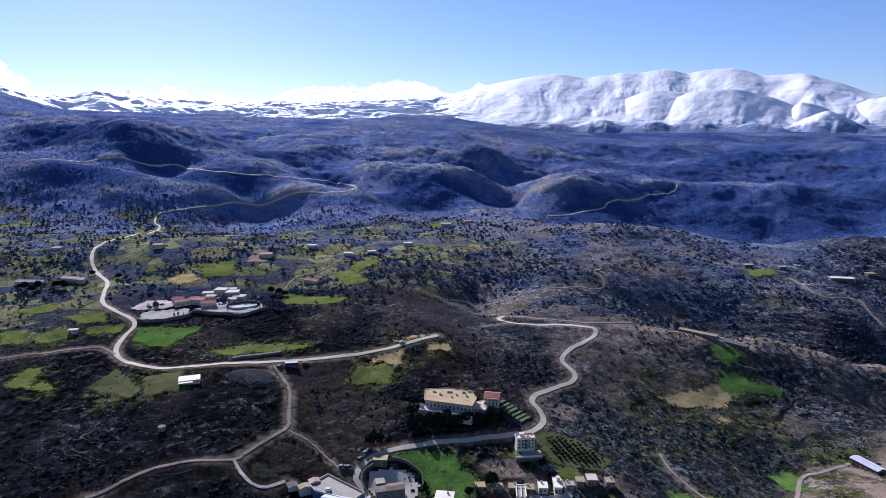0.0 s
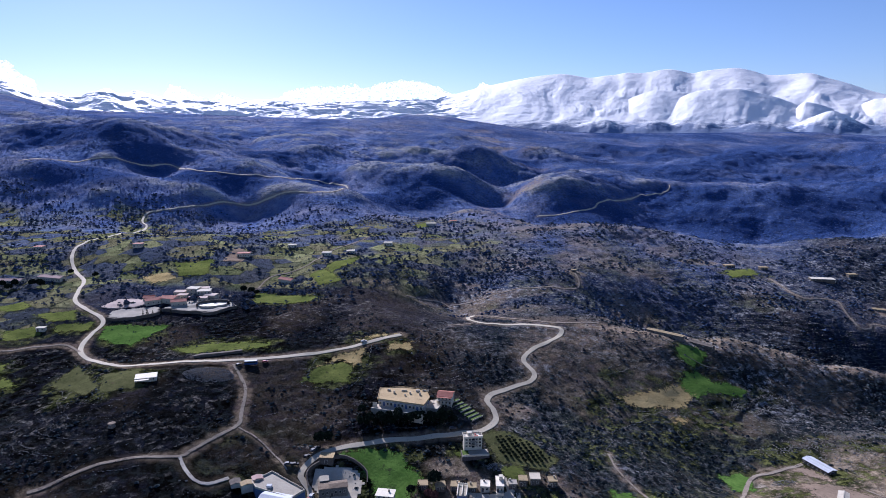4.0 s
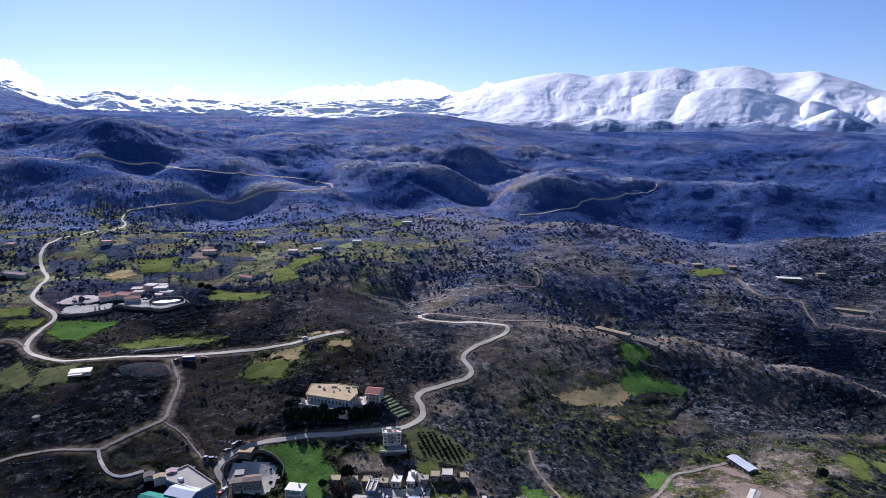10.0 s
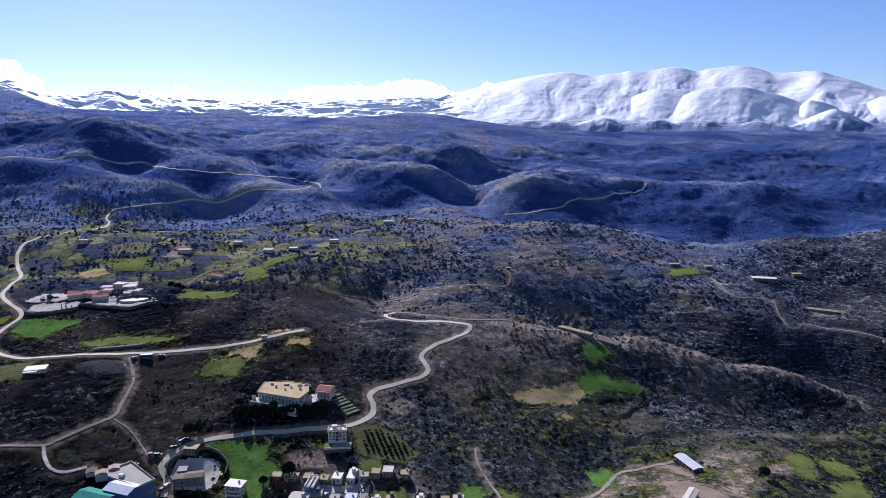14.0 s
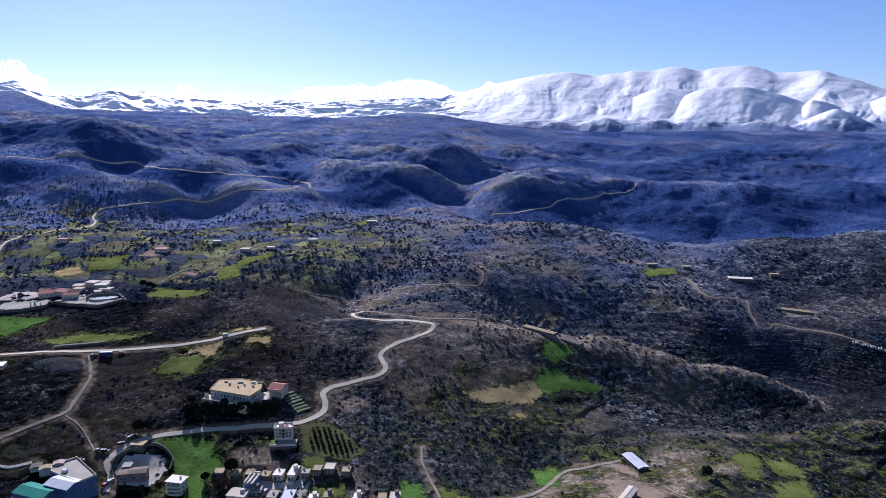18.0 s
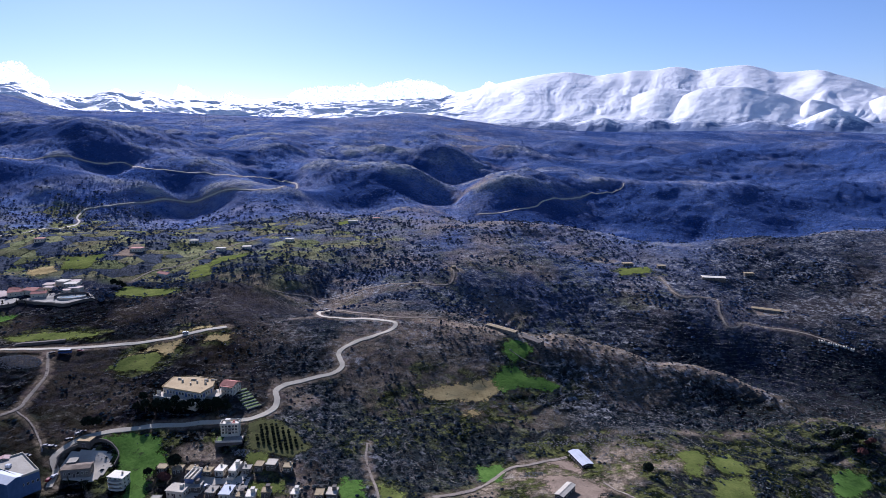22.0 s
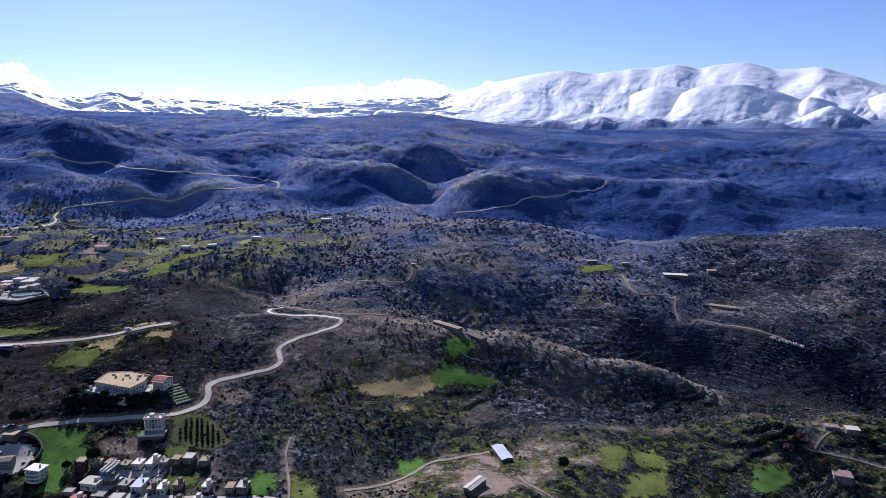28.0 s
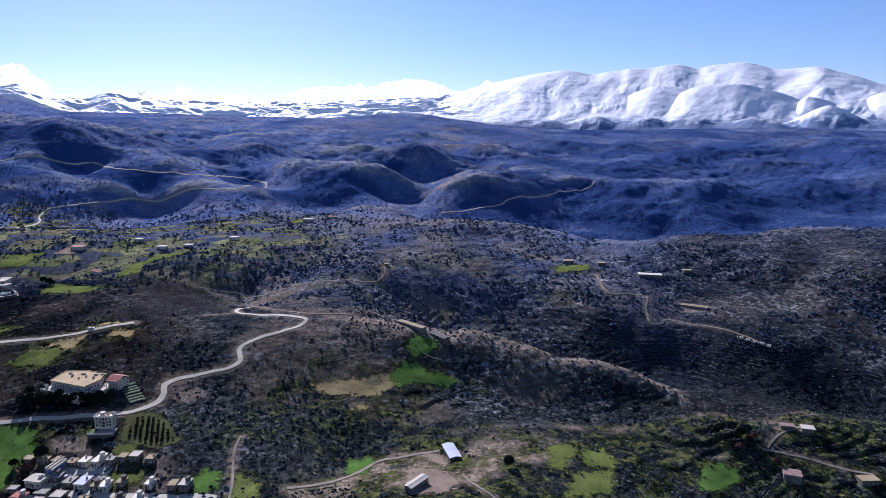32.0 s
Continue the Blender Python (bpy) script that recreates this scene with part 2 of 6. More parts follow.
M_TILE = mottled("terracotta", (0.30, 0.11, 0.075), (0.46, 0.20, 0.14), 0.3, 2.5, 0.85, 0.5, 0.1, wear=(0.2, 0.09, 0.07))
M_PINKROOF = mottled("faded_red_sheet", (0.30, 0.185, 0.155), (0.42, 0.275, 0.235), 0.2, 2.0, 0.7, wear=(0.33, 0.2, 0.18))
M_CONCRETE = mottled("concrete", (0.27, 0.24, 0.185), (0.41, 0.37, 0.29), 0.15, 1.5, 0.9, wear=(0.2, 0.19, 0.18))
M_PAVING = mottled("pale_paving", (0.42, 0.365, 0.27), (0.58, 0.51, 0.38), 0.1, 1.5, 0.9, wear=(0.3, 0.28, 0.26))
M_PINKPAVING = mottled("pinkish_gravel", (0.40, 0.31, 0.25), (0.54, 0.44, 0.37), 0.08, 1.5, 0.95, wear=(0.33, 0.27, 0.23))
M_SHEET = mottled("pale_sheet_metal", (0.44, 0.45, 0.46), (0.60, 0.61, 0.62), 0.2, 3.0, 0.8, spec=0.15, wear=(0.42, 0.42, 0.43))
M_GREENSHEET = mottled("green_sheet_metal", (0.025, 0.16, 0.11), (0.06, 0.27, 0.19), 0.2, 3.0, 0.85, spec=0.08, wear=(0.10, 0.24, 0.19))
M_BLUEWALL = mottled("blue_cladding", (0.06, 0.10, 0.19), (0.12, 0.17, 0.28), 0.3, 2.0, 0.6)
M_BLUE = mottled("blue_paint", (0.07, 0.10, 0.20), (0.14, 0.18, 0.30), 0.3, 2.0, 0.6)
M_REDSLAB = mottled("red_earth_slab", (0.15, 0.095, 0.075), (0.36, 0.235, 0.19), 0.5, 2.4, 0.95, wear=(0.10, 0.085, 0.075))
M_DRYSTONE = mottled("dry_stone", (0.13, 0.115, 0.095), (0.30, 0.27, 0.23), 0.5, 2.2, 0.95, 0.8, 0.3, wear=(0.08, 0.075, 0.07))
M_TERRACE = mottled("terrace_stone", (0.15, 0.14, 0.125), (0.34, 0.315, 0.28), 0.5, 1.6, 0.95, 0.8, 0.3, wear=(0.10, 0.09, 0.08))
M_TRUNK = mottled("bark", (0.06, 0.045, 0.035), (0.13, 0.10, 0.08), 0.5, 4.0, 0.95)
M_PINE = varied("pine_needles", (0.006, 0.010, 0.007), (0.022, 0.030, 0.016))
M_RUSSET = varied("russet_twigs", (0.05, 0.024, 0.02), (0.14, 0.06, 0.05))
M_RUBBER = blank("rubber", 0.8)[0]
M_RUBBER.node_tree.nodes["Principled BSDF"].inputs["Base Color"].default_value = (0.02, 0.02, 0.02, 1)
M_WOOD = mottled("painted_wood", (0.06, 0.05, 0.05), (0.13, 0.11, 0.10), 0.5, 4.0, 0.6)


def plain(name, colour, rough, spec=0.5, metal=0.0):
    m, t, b = blank(name, rough, metal, spec)
    c = mix(t, noise_fac(t, position(t), 1.5, 3), tuple(0.8 * q for q in colour), colour)
    t.links.new(c, b.inputs["Base Color"])
    return m


M_GLASS = plain("dark_glass", (0.02, 0.025, 0.03), 0.08, 0.6)
M_WATER = plain("pool_water", (0.10, 0.15, 0.155), 0.2, 0.5)
M_CARPAINT = {c: plain(c + "_car_paint", tuple(0.6 * k for k in v), 0.6, 0.15) for c, v in (("white", (0.7, 0.7, 0.7)), ("grey", (0.2, 0.2, 0.21)), ("dark", (0.03, 0.03, 0.035)), ("red", (0.35, 0.03, 0.03)), ("blue", (0.05, 0.12, 0.35)))}


# ================= land form =================
def lattice(ix, iy, seed):
    h = (ix.astype(np.int64) * 374761393 + iy.astype(np.int64) * 668265263 + seed * 974711) & 0xFFFFFFFF
    h = ((h ^ (h >> 13)) * 1274126177) & 0xFFFFFFFF
    return ((h ^ (h >> 16)) & 0xFFFF) / 65535.0


def vnoise(x, y, seed=0):
    """Smooth value noise, -1 to 1, one cell a unit."""
    ix, iy = np.floor(x), np.floor(y)
    fx, fy = x - ix, y - iy
    ux, uy = fx * fx * fx * (fx * (fx * 6 - 15) + 10), fy * fy * fy * (fy * (fy * 6 - 15) + 10)
    a, b = lattice(ix, iy, seed), lattice(ix + 1, iy, seed)
    c, d = lattice(ix, iy + 1, seed), lattice(ix + 1, iy + 1, seed)
    return 2 * (a + (b - a) * ux + (c - a) * uy + (a - b - c + d) * ux * uy) - 1


def fbm(x, y, octaves=4, seed=0, ridged=False):
    out, amp, tot = np.zeros_like(x), 1.0, 0.0
    for k in range(octaves):
        n = vnoise(x, y, seed + 17 * k)
        out += amp * ((1 - 2 * np.abs(n)) if ridged else n)
        tot += amp
        x, y, amp = x * 1.73 + y * 1.07 + 3.1, y * 1.73 - x * 1.07 + 7.7, amp * 0.5
    return out / tot


def ramp(v, a, b):
    s = np.clip((v - a) / (b - a), 0, 1)
    return s * s * (3 - 2 * s)


# slopes, ridges and valleys, as points (x, y, height) on them
NEAR_SLOPES = [(-77, 338, 24), (-118, 367, 33.5), (-95, 372, 33), (-115, 394, 37), (-152, 306, 15), (-11, 287, 14), (26, 340, 13), (34, 410, 19),
               (-28, 428, 33), (-182, 398, 36), (-143, 434, 46), (-220, 414, 43), (-228, 314, 31), (-273, 330, 39),
               (-361, 356, 37), (-272, 382, 46), (-340, 429, 42), (-125, 457, 50)]
MID_RIDGE = [(-62, 521, 41), (5, 492, 43), (64, 418, 16), (103, 450, 20), (40, 508, 42), (66, 500, 39), (99, 499, 36), (122, 488, 31), (170, 482, 26), (277, 473, 7),
             (331, 441, -9), (74, 337, 2), (137, 392, 7), (115, 545, 12), (190, 532, 4), (270, 517, -9), (350, 497, -18), (440, 465, -26),
             (240, 480, 16), (143, 497, 36), (188, 488, 27), (233, 484, 17), (277, 478, 6.5), (316, 462, -4), (351, 445, -12), (172, 460, 20), (236, 459, 10.5), (271, 453, 2), (300, 438, -6), (140, 468, 26), (215, 500, 6), (290, 492, -10)]
NEAR_HILL = [(128, 346, 4), (161, 322, 11), (116, 293, 13), (168, 377, 8), (244, 390, -2), (318, 418, 1), (367, 410, -4),
             (341, 357, -13), (186, 416, 1), (192, 392, 4.5), (273, 408, 1), (307, 414, 4), (380, 425, -1), (164, 380, 8), (268, 430, -4), (322, 436, -10), (450, 430, -10), (420, 340, -22), (220, 300, 0)]
MID_VALLEY = [(-82, 594, 31), (-29, 598, 43), (54, 654, 53), (-306, 486, 47), (-373, 518, 53), (-297, 517, 52), (-471, 664, 57),
              (-459, 609, 54), (-300, 665, 64), (-189, 611, 60), (-241, 630, 53), (-99, 933, 62), (120, 877, 72), (211, 915, 62), (256, 920, 53), (172, 910, 67), (323, 920, 37), (330, 1000, 16), (150, 1000, 38), (250, 1000, 26), (40, 1040, 46), (60, 830, 66), (170, 840, 58),
              (-519, 969, 66), (-398, 1066, 54), (-7, 1064, 68), (60, 960, 56), (170, 1030, 44), (-620, 640, 62)]
RIGHT_HILL = [(269, 590, 20), (345, 557, -1), (309, 581, 12), (316, 635, 27), (396, 544, 8), (346, 633, 21), (352, 698, 32), (268, 738, 38),
              (367, 951, 23), (461, 918, 44), (473, 850, 58), (516, 860, 53), (587, 880, 63), (647, 890, 61), (605, 873, 62), (560, 1000, 20), (450, 990, 14), (700, 960, 50), (480, 960, 26), (520, 640, 30), (640, 700, 45), (560, 500, 0)]
FAR_SLOPES = [(-447, 1110, 87), (-234, 1114, 96), (-579, 1216, 122), (-740, 1097, 142), (-168, 1522, 118),
              (841, 2006, 129), (1395, 2275, 140), (500, 1600, 100), (250, 2050, 145), (290, 1085, 14), (480, 1100, 10), (660, 1105, 16), (140, 1110, 38), (300, 1440, 106),
              (560, 1450, 84), (720, 1450, 72), (860, 1480, 78), (420, 1470, 92)]
# the long wooded ridge beyond the valley: crest, then the slope that faces the walk
FRONT_RIDGE = [(44, 1240, 50), (71, 1236, 73), (103, 1232, 92), (130, 1230, 101), (169, 1240, 105), (221, 1280, 101), (276, 1320, 97), (333, 1350, 97), (374, 1355, 97), (409, 1345, 89),
               (465, 1320, 88), (540, 1305, 88), (625, 1300, 91), (695, 1310, 85), (751, 1325, 80), (806, 1340, 90), (851, 1347, 96), (902, 1350, 91), (980, 1370, 96)]
RIDGE_FACE = [(163, 1190, 73), (271, 1240, 66), (374, 1290, 69), (423, 1200, 50), (518, 1170, 43), (618, 1160, 40), (722, 1160, 40), (143, 1120, 45), (227, 1090, 35), (326, 1060, 25),
              (410, 1030, 17), (581, 1090, 28), (705, 1100, 36), (840, 1180, 46), (950, 1200, 60)]
# the round-topped hill left of it, its dark face and the hollows between
ROUND_HILL = [(-4, 1420, 60), (24, 1500, 79), (-29, 1480, 93), (-241, 1330, 128), (-196, 1345, 133), (-136, 1340, 128), (-82, 1335, 134), (-41, 1330, 125), (-6, 1320, 108),
              (-172, 1240, 99), (-95, 1245, 99), (-122, 1170, 74), (-39, 1180, 72), (-167, 1110, 60), (-88, 1110, 52), (-300, 1260, 84), (-260, 1190, 84)]
LEFT_HILLS = [(-683, 1178, 151), (-719, 1150, 139), (-507, 1202, 134), (-555, 1190, 126), (-583, 1180, 112), (-453, 1200, 130), (-715, 1309, 210), (-813, 1380, 214), (-941, 1450, 217),
              (-681, 1380, 208), (-652, 1480, 199), (-636, 1520, 186), (-498, 1400, 150), (-405, 1250, 128), (-845, 1290, 171), (-710, 1230, 172), (-627, 1235, 155), (-617, 1210, 126),
              (-705, 1060, 119), (-620, 1060, 119), (-547, 1060, 100), (-465, 1090, 98), (-371, 1100, 96), (-712, 1010, 99), (-634, 1000, 94), (-574, 1290, 152), (-330, 1350, 112), (-652, 1340, 187), (-803, 1300, 192), (-423, 1170, 114)]
BACK_HILLS = [(231, 1804, 154), (40, 1600, 155), (-174, 1630, 153), (-90, 1760, 136), (-373, 1500, 164), (-290, 1450, 128), (416, 1950, 134), (642, 1987, 151), (520, 1950, 126), (841, 1859, 146),
              (712, 1750, 118), (728, 1830, 132), (921, 1680, 119), (867, 1690, 111), (1477, 2380, 145), (1347, 2300, 128), (130, 1700, 120), (330, 1880, 124), (760, 1930, 124), (960, 1780, 104), (-60, 1540, 118)]
MOUNDS = [(-475, 734, 71), (-376, 698, 71), (-430, 715, 74), (-409, 643, 60), (-222, 500, 49), (-143, 612, 62), (-56, 628, 40), (-17, 1040, 69), (-68, 998, 65), (47, 1021, 56), (208, 936, 47 + 12), (66, 844, 67),
          (281, 596, 18), (359, 611, 15), (136, 454, 17), (102, 353, 6), (537, 774, 53), (447, 619, 13), (476, 890, 48), (626, 930, 52)]
FAR_CREST = [(-2900, 2700, 350), (-2325, 2700, 355), (-2045, 2700, 350), (-1860, 2700, 339), (-1777, 2700, 328), (-1694, 2700, 299), (-1622, 2700, 270), (-1517, 2700, 263), (-1329, 2700, 258), (-1164, 2700, 262), (-929, 2700, 248),
             (-647, 2700, 243), (-411, 2700, 239), (-246, 2700, 255), (-128, 2700, 264), (13, 2700, 250), (250, 2700, 214), (487, 2700, 197), (725, 2700, 189), (1199, 2700, 187), (1555, 2700, 186), (1836, 2700, 178), (2600, 2700, 170)]
FAR_MIDDLE = [(-1261, 1900, 201), (-1106, 1950, 202), (-829, 1900, 200), (-595, 1950, 194), (-347, 2000, 189), (-90, 2200, 190), (215, 2350, 190), (525, 2350, 176), (918, 2300, 162), (1266, 2200, 153),
              (1411, 2100, 152), (700, 2500, 184), (1100, 2500, 168), (1600, 2500, 150), (300, 2550, 204), (-955, 1600, 190)]
FAR_BACK = [(-2600, 3500, 200), (-900, 3400, 150), (0, 3500, 140), (900, 3400, 130), (2600, 3600, 120), (0, 4500, 120), (-3000, 4600, 150), (3200, 4600, 120)]
AROUND = [(-500, 150, 20), (0, 150, 0), (500, 150, -30), (-700, -300, 0), (0, -400, -20), (700, -300, -40), (-1400, 900, 110), (1500, 900, 60), (-1500, 0, 40), (1500, 0, 0)]
CONTROL = np.array(NEAR_SLOPES + MID_RIDGE + NEAR_HILL + MID_VALLEY + RIGHT_HILL + FAR_SLOPES + FRONT_RIDGE + RIDGE_FACE + ROUND_HILL + LEFT_HILLS + BACK_HILLS + MOUNDS + FAR_CREST + FAR_MIDDLE + FAR_BACK + AROUND, float)


# rounded hills of the far country: x, y, half sizes, height
DOMES = [(231, 1804, 130, 120, 30), (642, 1987, 150, 130, 30), (841, 1859, 120, 110, 28), (921, 1680, 90, 90, 22), (1477, 2380, 200, 180, 40), (40, 1600, 90, 100, 26), (-174, 1630, 110, 110, 28), (-373, 1500, 90, 120, 30),
         (-640, 1500, 110, 150, 30), (-940, 1700, 170, 180, 40), (420, 2050, 130, 130, 30), (1080, 1950, 170, 140, 36), (-420, 1760, 130, 150, 36), (-20, 2020, 140, 150, 32), (1250, 1750, 170, 170, 40)]


def relief(x, y):
    """Unevenness of the land: knolls near by, spurs and gullies on the far hills."""
    far = ramp(y, 1000, 1400)
    wx, wy = x + 90 * vnoise(x / 300, y / 300, 5), y + 90 * vnoise(x / 300, y / 300, 6)
    z = (2.6 * fbm(x / 48, y / 48, 3, 11) + 0.5 * fbm(x / 11, y / 11, 2, 12)) * (1 - 0.3 * far) + (5 + 6 * ramp(x, 250, 450)) * (1 - far) * ramp(y, 480, 600) * fbm(x / 115, y / 115, 4, 14)
    # rounded spurs parted by narrow gullies
    u, v = wx / 230 + wy / 900, wy / 420 - wx / 1800
    spur = np.abs(vnoise(u, v, 21)) * 1.5 + 0.55 * np.abs(vnoise(u * 2.1 + 0.3, v * 2.1, 22)) + 0.22 * np.abs(vnoise(u * 4.6, v * 4.6, 23))
    z += far * (1 - 0.9 * ramp(y, 1700, 2500)) * (16 * np.sqrt(spur + 0.06) - 14 + 11 * fbm(x / 95, y / 95, 5, 25) + 3 * fbm(x / 22, y / 22, 2, 26))
    for cx, cy, rx, ry, h in DOMES:
        z = z + h * np.exp(-((x - cx) / rx) ** 2 - ((y - cy) / ry) ** 2)
    return z


def spline_kernel(d2):
    return d2 * np.log(d2 + 1e-9)


def solve_land():
    p = CONTROL[:, :2] / 400
    n = len(p)
    k = spline_kernel(((p[:, None] - p[None]) ** 2).sum(-1)) + np.eye(n) * 0.002
    q = np.column_stack([np.ones(n), p])
    a = np.block([[k, q], [q.T, np.zeros((3, 3))]])
    return np.linalg.solve(a, np.concatenate([CONTROL[:, 2] - relief(CONTROL[:, 0], CONTROL[:, 1]), np.zeros(3)])), p


WEIGHTS, KNOTS = solve_land()


def smooth_height(x, y):
    x, y = np.atleast_1d(np.asarray(x, float)), np.atleast_1d(np.asarray(y, float))
    flat_x, flat_y, out = x.ravel() / 400, y.ravel() / 400, np.empty(x.size)
    for s in range(0, x.size, 20000):
        e = slice(s, s + 20000)
        d2 = (flat_x[e, None] - KNOTS[None, :, 0]) ** 2 + (flat_y[e, None] - KNOTS[None, :, 1]) ** 2
        out[e] = spline_kernel(d2) @ WEIGHTS[:-3] + WEIGHTS[-3] + WEIGHTS[-2] * flat_x[e] + WEIGHTS[-1] * flat_y[e]
    return out.reshape(x.shape) + relief(x, y)

# ================= routes and fields =================
ROUTES = {}
ROUTES["main_road"] = (7, [(-501.9, 896.0), (-499.3, 822.3), (-499.1, 783.2), (-498.6, 733.7), (-486.4, 687.6), (-455.6, 639.3), (-433.3, 609.8), (-414.9, 565.3), (-403.0, 538.7), (-382.4, 517.2), (-363.4, 501.5), (-355.5, 489.2), (-355.1, 472.5), (-352.8, 453.8), (-346.0, 438.9), (-334.6, 428.9), (-316.5, 417.6), (-292.2, 412.3), (-263.9, 416.1), (-238.6, 419.3), (-220.8, 424.4), (-190.8, 429.9), (-160.3, 440.1), (-136.3, 448.7), (-121.7, 460.0)])
ROUTES["far_road"] = (7, [(-502, 896), (-512, 930), (-527, 951), (-532, 983), (-512, 1001), (-473, 1037), (-435, 1083), (-368, 1088), (-301, 1092), (-254, 1105), (-259, 1244), (-306, 1300), (-349, 1287), (-369, 1199), (-425, 1178), (-475, 1171), (-523, 1164), (-584, 1230), (-642, 1196), (-721, 1154), (-800, 1120)])
ROUTES["side_road"] = (5, [(-422.5, 433.9), (-403.1, 439.8), (-384.0, 447.3), (-364.8, 452.2), (-347.7, 440.9)])
ROUTES["dirt_track"] = (5, [(-231.8, 414.2), (-223.4, 400.2), (-215.8, 385.1), (-211.8, 361.4), (-210.3, 349.2), (-218.9, 334.3), (-227.3, 320.4), (-230.4, 315.1), (-249.6, 309.8), (-266.4, 302.8), (-280.5, 291.6), (-290.2, 284.6)])
ROUTES["chalk_track"] = (4, [(-230.4, 315.1), (-225.2, 307.2), (-217.7, 299.7), (-210.8, 299.2), (-202.4, 305.3)])
ROUTES["foot_track"] = (2.5, [(-209.2, 346.9), (-195.3, 338.7), (-181.0, 324.4), (-175.7, 317.2)])
ROUTES["winding_road"] = (7, [(-158.8, 295.2), (-162.5, 307.6), (-168.2, 314.5), (-165.9, 324.5), (-156.7, 333.8), (-142.3, 338.8), (-127.0, 342.2), (-107.8, 343.8), (-85.6, 348.8), (-69.5, 353.0), (-60.5, 365.2), (-60.9, 377.5), (-64.0, 384.6), (-59.5, 395.9), (-45.1, 406.4), (-31.8, 415.3), (-27.2, 425.3), (-31.0, 435.4), (-32.3, 444.0), (-21.9, 459.7), (-4.1, 476.4), (5.1, 490.8), (-1.0, 498.0), (-21.6, 505.4), (-49.8, 509.2), (-62.8, 519.4), (-67.1, 538.3), (-60.7, 554.8)])
ROUTES["ridge_track"] = (5, [(-60.7, 554.8), (-36.1, 526.0), (-16.8, 515.9), (6.4, 506.7), (39.7, 510.3)])
ROUTES["stub_track"] = (4, [(-82.0, 501.9), (-62.3, 512.7)])
ROUTES["red_track"] = (4, [(-122.7, 582.0), (-92.9, 602.0), (-78.4, 593.2)])
ROUTES["hill_track"] = (4.5, [(-76.3, 600.6), (-48.7, 603.0), (-23.8, 607.6), (12.5, 611.5), (43.9, 616.5), (51.8, 631.8), (51.6, 651.4)])
ROUTES["valley_track"] = (4.5, [(-261, 590), (-261, 608), (-258, 627), (-246, 642), (-231, 660), (-220, 689), (-213, 735), (-191, 772), (-176, 824)])
ROUTES["far_right_road"] = (6, [(94, 1138), (157, 1145), (202, 1167), (219, 1193), (243, 1215), (311, 1268), (377, 1301), (401, 1323), (409, 1341)])
ROUTES["fort_track"] = (4.5, [(285.5, 699.3), (283.6, 666.5), (287.0, 634.2), (324.1, 640.7), (317.9, 612.1), (315.4, 586.5), (326.5, 587.3), (335.6, 594.8), (365.2, 583.0), (387.6, 562.7), (402.9, 546.5)])
ROUTES["house_track"] = (4, [(328.4, 376.8), (352.6, 374.4), (374.0, 367.7), (390.5, 363.1)])
ROUTES["upper_track"] = (3.5, [(332.1, 378.6), (342.6, 390.3), (356.5, 401.4), (371.3, 408.2)])
ROUTES["yard_track"] = (6, [(42, 296), (55.1, 303.9), (66.4, 312.9), (82.9, 336.0), (95.7, 339.7), (107.3, 344.0), (121, 350)])
ROUTES["meadow_path"] = (3.5, [(1.9, 341.8), (3.1, 326.9), (7.9, 311.3), (13.3, 295.2), (17.0, 278.2)])
ROUTES["hollow_path"] = (3, [(135, 316), (143.3, 298), (151.4, 288.6), (160, 276)])
